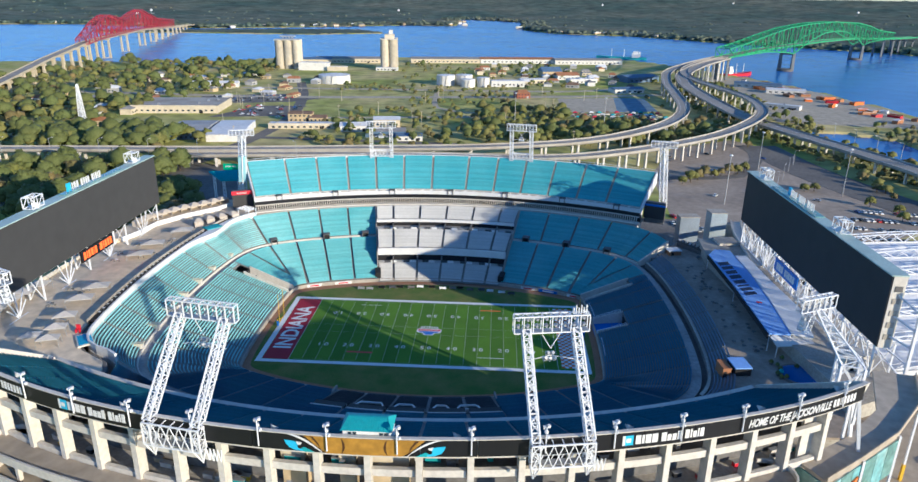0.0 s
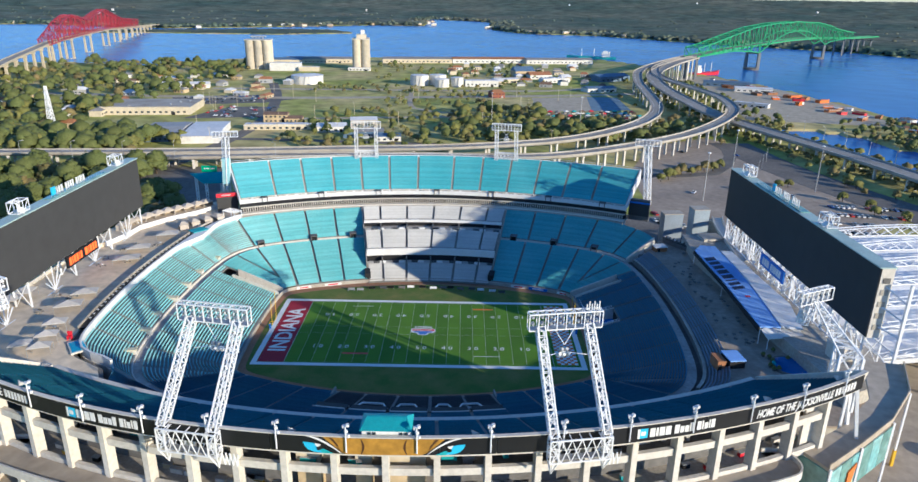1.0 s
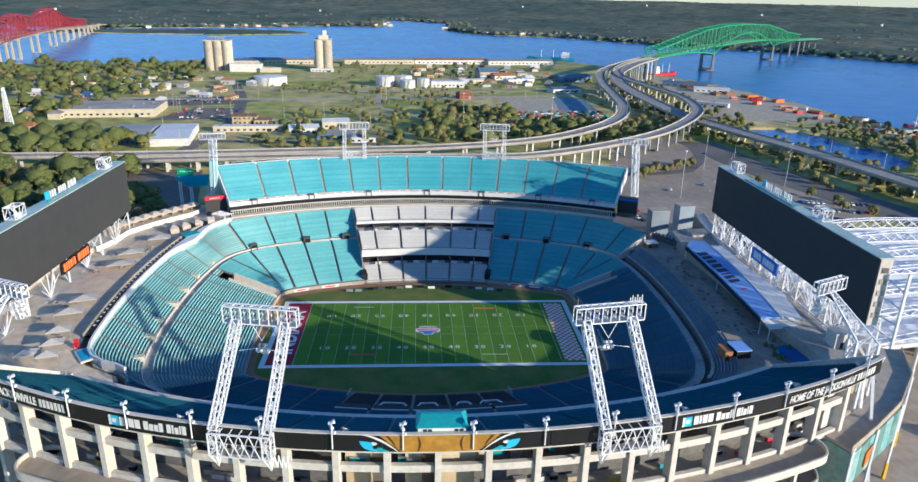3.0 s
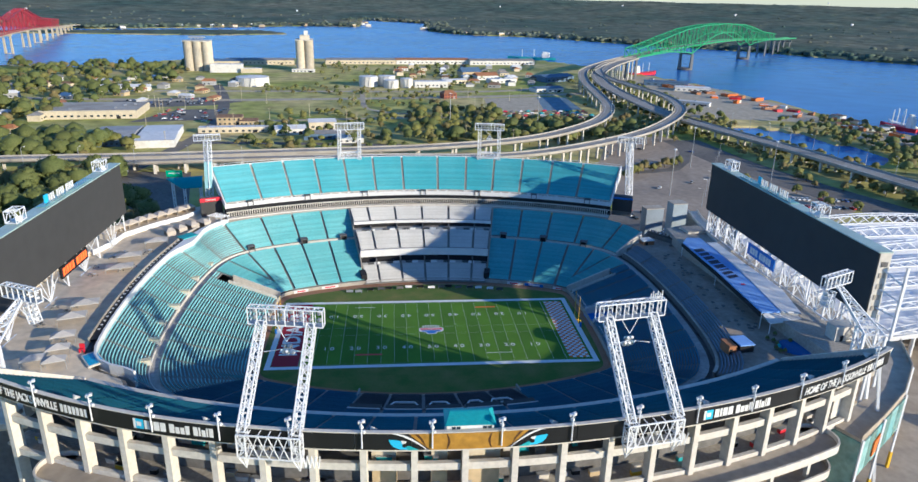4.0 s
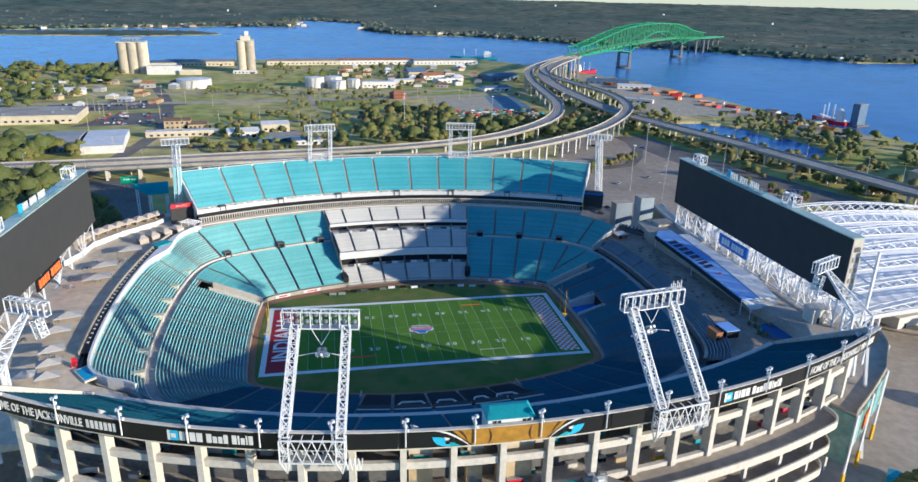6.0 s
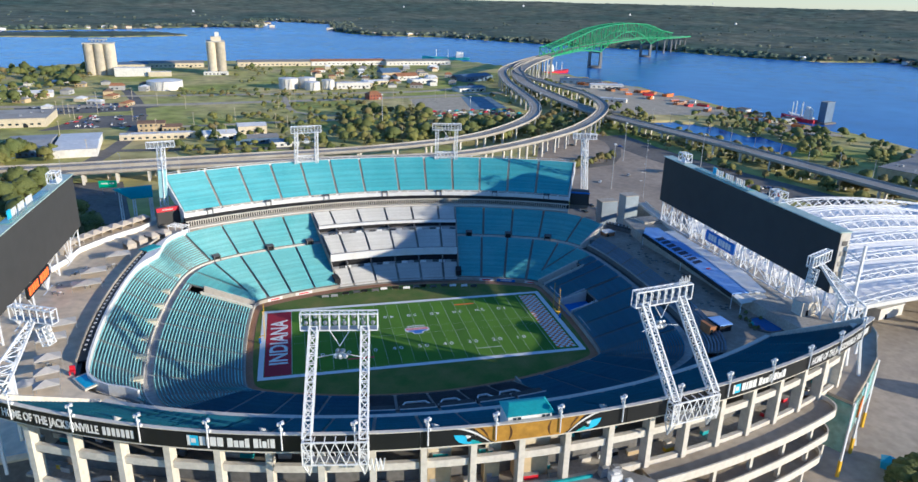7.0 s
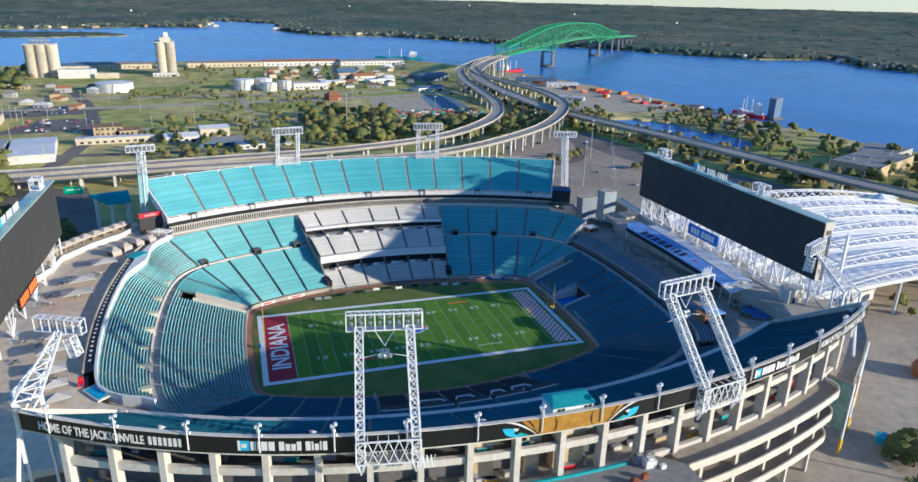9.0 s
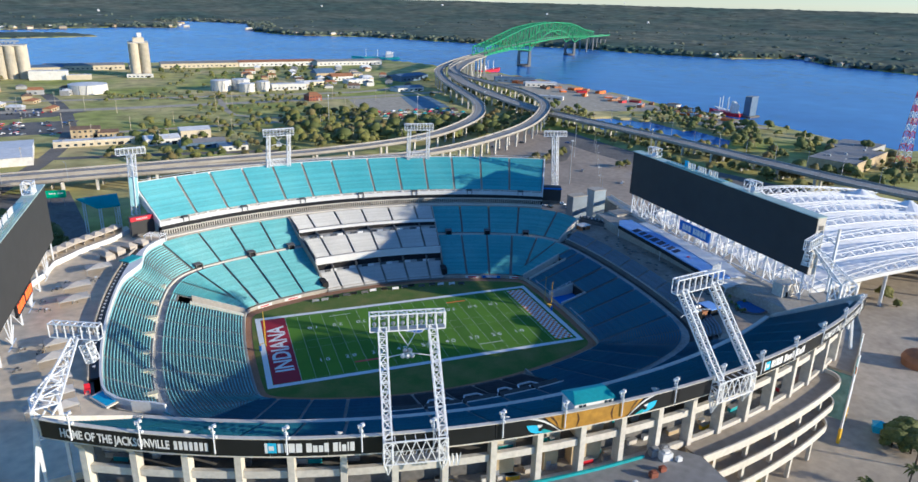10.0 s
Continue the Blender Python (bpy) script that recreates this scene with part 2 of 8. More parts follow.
def part(name, geo, mats, parent=None, label="", smooth=False, kind="", category="", group=""):
    """One mesh object out of geo, under a thing or a part, or alone."""
    at = ORIGIN.get(parent, Vector((0, 0, 0)))
    me = bpy.data.meshes.new(name)
    me.from_pydata([(x - at.x, y - at.y, z - at.z) for x, y, z in geo.v], [], geo.f)
    mats = mats if isinstance(mats, (list, tuple)) else [mats]
    for m in mats:
        me.materials.append(m)
    if len(mats) > 1:
        me.polygons.foreach_set("material_index", geo.m)
    if smooth:
        me.polygons.foreach_set("use_smooth", [True] * len(me.polygons))
    me.validate()
    me.update()
    ob = new(name, me)
    ob.parent = parent
    ORIGIN[ob] = at
    return tagged(ob, label, category, group, kind)


def letters(text, height, thick=0.06, bold=0.02):
    """The built-in font as triangles: points (x, y, z) with y up, centred on x, and faces."""
    cu = bpy.data.curves.new("letters", "FONT")
    cu.body, cu.size, cu.align_x, cu.extrude, cu.resolution_u, cu.offset = text, height / 0.7, "CENTER", thick / 2, 3, bold * height
    ob = new("letters", cu)
    bpy.context.view_layer.update()
    me = bpy.data.meshes.new_from_object(ob.evaluated_get(bpy.context.evaluated_depsgraph_get()))
    pts, faces = [tuple(v.co) for v in me.vertices], [tuple(p.vertices) for p in me.polygons]
    bpy.data.objects.remove(ob)
    bpy.data.meshes.remove(me)
    bpy.data.curves.remove(cu)
    return pts, faces


def bars(widths, height, gap, thick=0.06, low=()):
    """Plain bars in place of a name: one for each letter, centred on x."""
    g, total = Geo(), sum(abs(w) for w in widths) + gap * (len(widths) - 1)
    x, full = -total / 2, height
    for i, w in enumerate(widths):
        height = full * (1.0 if not low or i not in low else 0.74)
        if w > 0:
            g.hexa([(x, 0, -thick / 2), (x + w, 0, -thick / 2), (x + w, 0, thick / 2), (x, 0, thick / 2), (x, height, -thick / 2), (x + w, height, -thick / 2), (x + w, height, thick / 2), (x, height, thick / 2)])
        x += abs(w) + gap
    return g.v, g.f


def split_bars(name, pts, faces, fn, material, parent, label=""):
    """Each bar a part of its own."""
    for i in range(0, len(pts), 8):
        g = Geo()
        g.v, g.f, g.m = [tuple(fn(*p)) for p in pts[i:i + 8]], [tuple(k - 0 for k in f) for f in faces[:6]], [0] * 6
        part(name, g, material, parent, label)


def laid(pts, faces, fn):
    g = Geo()
    g.v, g.f, g.m = [tuple(fn(*p)) for p in pts], list(faces), [0] * len(faces)
    return g


# ---- the bowl's plan: smooth closed curves, parallel to the field ----
SIDE = 96.0                                   # the side arcs' centres lie this far behind the field's middle


def inside(x, y, r, xe):
    """Distance to the curve of side radius r and half length xe, its corners rounded."""
    re, k = 330.0, 1.2 + 3.8 * min(1.0, max(0.0, (r - 142.0) / 30.0))
    d = (r - math.hypot(x, y + SIDE), r - math.hypot(x, y - SIDE), re - math.hypot(x + re - xe, y), re - math.hypot(x - re + xe, y))
    m = min(d)
    return m - k * math.log(sum(math.exp(-(a - m) / k) for a in d))


BASE = (172.0, 89.0)
ring = []
for i in range(1440):
    t = math.tau * i / 1440
    lo, hi = 20.0, 200.0
    for _ in range(34):
        mid = (lo + hi) / 2
        lo, hi = (mid, hi) if inside(mid * math.cos(t), mid * math.sin(t), *BASE) > 0 else (lo, mid)
    ring.append(Vector((lo * math.cos(t), lo * math.sin(t))))
run = [0.0]
for i in range(1440):
    run.append(run[-1] + (ring[(i + 1) % 1440] - ring[i]).length)
AROUND = run[-1]
NORMALS = [Vector((-(ring[i - 1] - ring[(i + 1) % 1440]).y, (ring[i - 1] - ring[(i + 1) % 1440]).x)).normalized() for i in range(1440)]
NORMALS = [n if n.dot(p) > 0 else -n for n, p in zip(NORMALS, ring)]


def spot(u):
    """Place and outward direction at u metres round the base curve, from the +x axis by way of +y."""
    u %= AROUND
    lo, hi = 0, 1440
    while hi - lo > 1:
        mid = (lo + hi) // 2
        lo, hi = (mid, hi) if run[mid] <= u else (lo, mid)
    f = (u - run[lo]) / (run[lo + 1] - run[lo])
    j = (lo + 1) % 1440
    return ring[lo].lerp(ring[j], f), NORMALS[lo].lerp(NORMALS[j], f).normalized()


CACHE = {}


def on(u, r, xe):
    """Where the ray at u meets the curve (r, xe)."""
    key = (round(u, 3), r, xe)
    if key not in CACHE:
        p, n = spot(u)
        lo, hi = -45.0, 60.0
        for _ in range(30):
            mid = (lo + hi) / 2
            q = p + n * mid
            lo, hi = (mid, hi) if inside(q.x, q.y, r, xe) > 0 else (lo, mid)
        if 98.0 < xe < 108.0:              # the pool terrace bites into the stand's corner
            lo -= 12.0 * math.exp(-((u % AROUND - 337.0) / 7.5) ** 2)
        if 100.0 < xe < 102.3:             # the stand steps back below the corner kiosk
            lo -= 3.6 * math.exp(-((u % AROUND - 237.0) / 8.5) ** 2)
        CACHE[key] = p + n * lo
    return CACHE[key]


def at_angle(deg, far=True):
    """u of the ray at deg from the middle of a side, seen from that side's centre (plus: towards +x)."""
    a = radians(deg)
    target = Vector((BASE[0] * math.sin(a), (-SIDE + BASE[0] * math.cos(a)) * (1 if far else -1)))
    i = min(range(1440), key=lambda k: (ring[k] - target).length)
    return run[i]


def arc(r, deg, z, far=True):
    a = radians(deg)
    return (r * math.sin(a), (-SIDE + r * math.cos(a)) * (1 if far else -1), z)


def seat_profile(d, slim=False):
    k = d / 0.84
    if slim:
        return [(0.62 * k, 0.26), (0.58 * k, 0.44), (0.70 * k, 0.43), (0.76 * k, 0.80), (0.83 * k, 0.80), (0.80 * k, 0.26)]
    return [(0.50 * k, 0.26), (0.46 * k, 0.47), (0.68 * k, 0.45), (0.76 * k, 0.88), (0.84 * k, 0.88), (0.80 * k, 0.26)]


def stand(u0, u1, inner, outer, rows, seat, label, group, aisle=0.5, skip=None, segs=3, name="seating_section"):
    """One wedge of terraces with its rows of seats. inner, outer: (r, xe, z). skip: rows left out, for a mouth."""
    us = [u0 + (u1 - u0) * i / segs for i in range(segs + 1)]
    a, b = [on(u, *inner[:2]) for u in us], [on(u, *outer[:2]) for u in us]
    rise = (outer[2] - inner[2]) / rows

    def pt(i, s, z):
        q = a[i].lerp(b[i], s)
        return (q.x, q.y, z)
    c = a[segs // 2]
    th = thing(name, label, "seating", (c.x, c.y, inner[2]), group)
    g = Geo()
    rails = [[] for _ in us]
    for j in range(rows):
        z = inner[2] + rise * j
        if skip and j < skip[1]:
            continue
        for i in range(segs + 1):
            rails[i] += [pt(i, j / rows, z - rise), pt(i, j / rows, z)] + ([pt(i, 1, z)] if j == rows - 1 else [])
    g.sweep(rails, closed=False)
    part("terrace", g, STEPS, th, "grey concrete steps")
    prof = seat_profile((b[0] - a[0]).length / rows, seat is FADED)
    seats = Geo()
    for j in range(rows):
        if skip and j < skip[1]:
            continue
        z = inner[2] + rise * j
        width = (a[-1].lerp(b[-1], j / rows) - a[0].lerp(b[0], j / rows)).length
        e = min(0.4, aisle / max(width, 1.5))
        secs = []
        for f in [e + (1 - 2 * e) * i / segs for i in range(segs + 1)]:
            k = min(int(f * segs), segs - 1)
            h = f * segs - k
            pa, pb = a[k].lerp(a[k + 1], h), b[k].lerp(b[k + 1], h)
            w = (pb - pa).length
            secs.append([(*pa.lerp(pb, j / rows + x / w), z + dz) for x, dz in prof])
        seats.sweep(secs)
    part("seating", seats, seat, th, kind="stuff")
    return th


LOW_IN, LOW_OUT = (142.5, 61.5, 1.5), (170.5, 87.0, 10.2)
MID_IN, MID_OUT = (173.0, 90.0, 10.8), (191.5, 102.0, 18.4)
UP_IN, UP_OUT = (196.5, 110.0, 26.0), (217.6, 131.0, 37.9)


def curved_wall(name, u0, u1, curve_in, curve_out, z0, z1, m, parent=None, label="", step=3.0, kind="", category=""):
    """A wall or slab between two curves and two heights, along the ring."""
    n = max(1, int(abs(u1 - u0) / step))
    rails = []
    for i in range(n + 1):
        u = u0 + (u1 - u0) * i / n
        p, q = on(u, *curve_in), on(u, *curve_out)
        rails.append([(p.x, p.y, z0), (q.x, q.y, z0), (q.x, q.y, z1), (p.x, p.y, z1)])
    return part(name, Geo().sweep(rails), m, parent, label, kind=kind, category=category)


def arc_band(g, r0, r1, z0, z1, d0, d1, far=True, step=1.0):
    n = max(1, int(abs(d1 - d0) / step))
    rails = []
    for i in range(n + 1):
        d = d0 + (d1 - d0) * i / n
        rails.append([arc(r0, d, z0, far), arc(r1, d, z0, far), arc(r1, d, z1, far), arc(r0, d, z1, far)])
    return g.sweep(rails)


# the sections of the lower and middle tiers, all the way round
FAR0, FAR_L, FAR_R = at_angle(0), at_angle(-10.5), at_angle(10.5)
NEAR0, NEAR_L, NEAR_R = at_angle(0, False), at_angle(-9.6, False), at_angle(9.6, False)
CORNER_L, CORNER_R = at_angle(-27.0), at_angle(27.0)
NCORNER_L, NCORNER_R = at_angle(-27.0, False), at_angle(27.0, False)


def pieces(u0, u1, pitch=12.2):
    n = max(1, round((u1 - u0) / pitch))
    return [(u0 + (u1 - u0) * i / n, u0 + (u1 - u0) * (i + 1) / n) for i in range(n)]


TUNNELS = [(31.6, 37.4), (243.6, 249.4)]
TUNNEL_L, TUNNEL_R = TUNNELS[1][0], TUNNELS[0][1]


def tier(u0, u1, inner, outer, rows, seat, label, group, mouths=()):
    for a, b in pieces(u0, u1):
        cut = [m for m in mouths if a < (m[0] + m[1]) / 2 < b]
        if cut:
            m0, m1 = cut[0]
            if m0 - a > 1.5:
                stand(a, m0, inner, outer, rows, seat, label, group)
            if b - m1 > 1.5:
                stand(m1, b, inner, outer, rows, seat, label, group)
            stand(m0, m1, inner, outer, rows, seat, label, group, skip=(0, 14 if m1 - m0 > 8 else 24))
        else:
            stand(a, b, inner, outer, rows, seat, label, group)


MID_END = 48.6                                # where the middle tier breaks off at the east corner
LOWER_TXT, MID_TXT = "teal plastic seats in rows on lower concrete terrace", "teal plastic seats in rows on middle concrete terrace"
RIGHT_TUNNEL = (AROUND + 0.8, AROUND + 12.0)
NAVY_TXT = "navy blue plastic seats in rows on lower concrete terrace"
FADED_TXT = "sun-faded teal plastic seats in rows on concrete terrace"
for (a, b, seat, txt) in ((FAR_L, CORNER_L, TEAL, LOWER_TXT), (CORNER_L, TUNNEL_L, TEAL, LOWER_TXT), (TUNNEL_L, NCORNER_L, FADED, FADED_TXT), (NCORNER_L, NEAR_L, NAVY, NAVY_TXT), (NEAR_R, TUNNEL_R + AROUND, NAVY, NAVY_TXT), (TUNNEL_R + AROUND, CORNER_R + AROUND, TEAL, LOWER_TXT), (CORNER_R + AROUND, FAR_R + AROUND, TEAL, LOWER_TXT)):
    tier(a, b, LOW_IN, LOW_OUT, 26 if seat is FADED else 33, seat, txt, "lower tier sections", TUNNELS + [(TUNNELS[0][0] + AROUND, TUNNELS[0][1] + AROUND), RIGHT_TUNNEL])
tier(FAR_L, CORNER_L, MID_IN, MID_OUT, 23, TEAL, MID_TXT, "middle tier sections")
tier(CORNER_L, NCORNER_L, MID_IN, MID_OUT, 15, FADED, FADED_TXT, "middle tier sections")
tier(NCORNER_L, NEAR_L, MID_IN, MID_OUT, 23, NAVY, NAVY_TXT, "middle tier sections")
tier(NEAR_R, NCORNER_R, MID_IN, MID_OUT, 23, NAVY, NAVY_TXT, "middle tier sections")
tier(MID_END, CORNER_R - 3, MID_IN, MID_OUT, 23, TEAL, MID_TXT, "middle tier sections")
tier(CORNER_R - 3, FAR_R, MID_IN, MID_OUT, 23, TEAL, MID_TXT, "middle tier sections")

# club seats in the middle of the far side, three shelves over one another
CLUB = (((141.0, 61.5, 0.6), (151.5, 69.0, 4.6), 13), ((156.3, 72.0, 10.2), (169.8, 84.0, 13.9), 15), (
    (178.3, 91.5, 16.4), (190.5, 102.0, 18.9), 12))
CLUB_CUTS = (-10.5, -8.0, -4.0, 0.0, 4.0, 8.0, 10.5)
for inner, outer, rows in CLUB:
    for d0, d1 in zip(CLUB_CUTS, CLUB_CUTS[1:]):
        stand(at_angle(d1), at_angle(d0), inner, outer, rows, VINYL, "pale grey padded club seats in rows", "club seat sections")
# the same on the near side, charcoal seats
for inner, outer, rows in (((141.0, 61.5, 0.6), (158.0, 74.0, 7.0), 20), ((163.0, 80.0, 9.6), (190.0, 101.0, 18.6), 28)):
    for d0, d1 in zip((-9.6, -6.0, -2.0, 2.0, 6.0, 9.6), (-6.0, -2.0, 2.0, 6.0, 9.6)):
        stand(at_angle(d0, False), at_angle(d1, False), inner, outer, rows, CHARCOAL if inner[0] < 150 else NAVY, "charcoal padded club seats in rows" if inner[0] < 150 else NAVY_TXT, "near club sections")

# upper decks on both sides; the near deck's ends are cut askew
def lift(d):
    """The near rim climbs a little towards its ends."""
    return 2.0 * max(0.0, (-12.0 - d) / 14.0) ** 2 if d < 0 else 0.8 * max(0.0, (d - 21.0) / 6.0) ** 2


def rim(r, d, z):
    """A place on the near side, its height following the climbing rim."""
    return arc(r, d, z + lift(d) * max(0.0, min(1.0, (r - 196.5) / 21.0)), False)


def rim_band(g, r0, r1, z0, z1, d0, d1):
    n = max(1, int(abs(d1 - d0)))
    ds = [d0 + (d1 - d0) * i / n for i in range(n + 1)]
    return g.sweep([[rim(r0, d, z0), rim(r1, d, z0), rim(r1, d, z1), rim(r0, d, z1)] for d in ds])


def deck_end(r):
    return 25.9 + 1.4 * (r - UP_IN[0]) / (UP_OUT[0] - UP_IN[0])


FAR_CUTS = (-27.2, -22.35, -18.25, -14.2, -10.3, -6.43, -2.45, 2.45, 6.43, 10.3, 14.2, 18.25, 22.35, 27.2)
NEAR_CUTS = (-30.0, -23.4, -20.8, -18.2, -15.6, -13.0, -10.4, -7.8, -5.2, -2.6, 0.0, 2.6, 5.2, 7.8, 10.4, 13.0, 15.6, 18.2, 20.8, 23.4, 30.0)
for far, cuts in ((True, FAR_CUTS), (False, NEAR_CUTS)):
    for d0, d1 in zip(cuts, cuts[1:]):
        segs = 3
        th = thing("upper_deck_section", ("teal" if far else "shade-darkened teal") + " plastic seats in steep rows on upper deck", "seating", arc(UP_IN[0], max(-25, min(25, (d0 + d1) / 2)), UP_IN[2], far), "upper deck sections")
        rows, dr = 26, (UP_OUT[0] - UP_IN[0]) / 26
        z0, z1 = (UP_IN[2], UP_OUT[2]) if far else (30.0, 40.3)
        rise = (z1 - z0) / rows
        prof = seat_profile(dr)
        put = arc if far else lambda r, d, z, far: rim(r, d, z)

        def span(r, k):
            lo, hi = (d0, d1) if far else (max(d0, -deck_end(r)), min(d1, deck_end(r)))
            return lo + (hi - lo) * k / segs
        rails = [[q for j in range(rows) for q in (put(UP_IN[0] + dr * j, span(UP_IN[0] + dr * j, k), z0 + rise * (j - 1), far), put(UP_IN[0] + dr * j, span(UP_IN[0] + dr * j, k), z0 + rise * j, far))] + [put(UP_OUT[0], span(UP_OUT[0], k), z1 - rise, far)] for k in range(segs + 1)]
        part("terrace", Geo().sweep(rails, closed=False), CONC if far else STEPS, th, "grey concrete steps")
        seats = Geo()
        for j in range(rows):
            r, z = UP_IN[0] + dr * j, z0 + rise * j
            lo, hi = span(r, 0), span(r, segs)
            e = math.degrees((0.55 if far else 0.4) / r)
            seats.sweep([[put(r + x, lo + e + (hi - lo - 2 * e) * k / segs, z + dz, far) for x, dz in prof] for k in range(segs + 1)])
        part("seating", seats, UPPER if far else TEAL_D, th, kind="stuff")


# ---- the field ----
YD = 0.9144


def filled(r, xe, z, n=240):
    """A level sheet inside the curve (r, xe), fanned out from the middle."""
    g = Geo()
    g.v.append((0.0, 0.0, z))
    for i in range(n):
        t, lo, hi = math.tau * i / n, 20.0, 200.0
        for _ in range(30):
            mid = (lo + hi) / 2
            lo, hi = (mid, hi) if inside(mid * math.cos(t), mid * math.sin(t), r, xe) > 0 else (lo, mid)
        g.v.append((lo * math.cos(t), lo * math.sin(t), z))
    g.f = [(0, 1 + i, 1 + (i + 1) % n) for i in range(n)]
    g.m = [0] * n
    return g


part("field_surround", filled(143.0, 62.0, -0.10), CLAY, None, "red clay and worn ground round the pitch", kind="structure", category="ground")
part("grass_margin", filled(138.6, 58.8, -0.02), TURF_E, None, "mown green grass margin round the pitch", kind="structure", category="grass")
pitch = part("pitch", Geo().box(0, 0, 0.002, 120 * YD, 160 / 3 * YD, 0.004), TURF_A, None, "striped green football turf with white yard lines", kind="structure", category="football field")
for i in range(24):
    part("turf_strip", Geo().box(-60 * YD + 5 * YD * (i + 0.5), 0, 0.006, 5 * YD, 160 / 3 * YD, 0.010), TURF_B if i % 2 else TURF_A, pitch)
L, W, E = 60 * YD, 80 / 3 * YD, 1.83
field = thing("field_marking", "white painted border, yard lines and numbers on turf", "field marking", (0, 0, 0))
g = Geo()
for sy in (-1, 1):
    g.box(0, sy * (W + E / 2), 0.016, 2 * (L + E), E, 0.006)
for sx in (-1, 1):
    g.box(sx * (L + E / 2), 0, 0.016, E, 2 * W, 0.006)
part("border", g, LINE, field, "broad white border")
g = Geo()
for i in range(-10, 11):
    g.box(i * 5 * YD, 0, 0.020, 0.10 if abs(i) < 10 else 0.2, 2 * W, 0.004)
part("yard_lines", g, CHALK, field)
g = Geo()
for i in range(-50, 51):
    if i % 5:
        for y in (-W + 0.5, -2.82, 2.82, W - 0.5):
            g.box(i * YD, y, 0.020, 0.12, 0.65, 0.004)
part("hash_marks", g, CHALK, field, kind="stuff")
for i in range(-4, 5):
    txt = str(50 - 10 * abs(i))
    for sy in (-1, 1):
        p, f = letters(txt[0] + " " + txt[1], 2.2, 0.004, 0.0)
        part("yard_number", laid(p, f, lambda x, y, z, i=i, sy=sy: (i * 10 * YD - sy * x, sy * 12.7 - sy * (y - 1.0), 0.026 + z)), LINE, field)
g = Geo().box(-55 * YD, 0, 0.02, 9.7 * YD, 2 * W - 0.3, 0.005)
part("end_zone_paint", g, RED, field, "crimson painted end zone")
p, f = letters("INDIANA", 6.0, 0.004, 0.03)
xs = [q[0] for q in p]
k = 34.0 / (max(xs) - min(xs))
part("end_zone_word", laid(p, f, lambda x, y, z: (-55 * YD - (y - 3.0), x * k, 0.03 + z)), LINE, field, "white block letters")
g, o = Geo(), Geo()
for i in range(6):
    for j in range(38):
        (g if (i + j) % 2 else o).box(47.0 + 1.17 * (i + 0.5), -23.0 + 1.21 * (j + 0.5), 0.02, 1.17, 1.21, 0.005)
part("white_checks", g, LINE, field, kind="stuff")
part("orange_checks", o, ORANGE, field, "orange painted checks", kind="stuff")
# the emblem at midfield, plain shapes
part("midfield_emblem", Geo().prism([(-4.6, -0.2), (-3.9, -1.4), (-2.4, -1.6), (-1.5, -3.2), (1.5, -3.2), (2.4, -1.6), (3.9, -1.4), (4.6, -0.2), (4.3, 1.7), (3.2, 2.0), (-3.2, 2.0), (-4.3, 1.7)], 0.024, 0.028), LINE, field, "white plate emblem")
part("emblem_band", Geo().prism([(-4.1, 0.1), (4.2, 0.1), (4.0, 1.5), (-3.9, 1.5)], 0.030, 0.034), SIGNRED, field, "red band")
part("emblem_base", Geo().prism([(-3.6, -0.2), (-3.3, -1.2), (-1.9, -1.3), (-1.2, -2.8), (1.2, -2.8), (1.9, -1.3), (3.3, -1.2), (3.6, -0.2)], 0.030, 0.034), BLUE, field, "dark blue shield")
for i in range(7):
    part("emblem_bar", Geo().box(-2.9 + 0.95 * i, 3.0 + 0.25 * math.sin(math.pi * i / 6), 0.024, 0.55, 1.3, 0.004), LINE, field)
    part("emblem_stroke", Geo().box(-3.0 + 0.98 * i, 0.8, 0.036, 0.5, 0.55, 0.004), LINE, field)
for x, y, w, m in ((-22.5, -17.5, 9, SIGNRED), (22.5, 19.0, 8, ORANGE), (-25, 20.5, 8, LINE), (23, -18.2, 9, LINE)):
    part("sponsor_bar", Geo().box(x, y, 0.024, w, 0.9 if m is not LINE else 0.25, 0.004), m, field)
# goal posts
def goal(x, sgn):
    th = thing("goal_post", "tall yellow football goal post with padded foot", "goal post", (x, 0, 0), "goal posts")
    s = Geo()
    s.tube((x + sgn * 1.8, 0, 0), (x + sgn * 1.8, 0, 2.6), 0.16)
    s.tube((x + sgn * 1.8, 0, 2.55), (x, 0, 3.05), 0.14)
    part("gooseneck", s, YELLOW, th)
    bar = part("crossbar", Geo().tube((x, -2.82, 3.05), (x, 2.82, 3.05), 0.11), YELLOW, th)
    for y in (-2.82, 2.82):
        part("upright", Geo().tube((x, y, 3.05), (x, y, 13.7), 0.09), YELLOW, bar)
    part("pad", Geo().tube((x + sgn * 1.8, 0, 0.0), (x + sgn * 1.8, 0, 1.9), 0.42, n=12), BLUE, th, "blue foam pad")


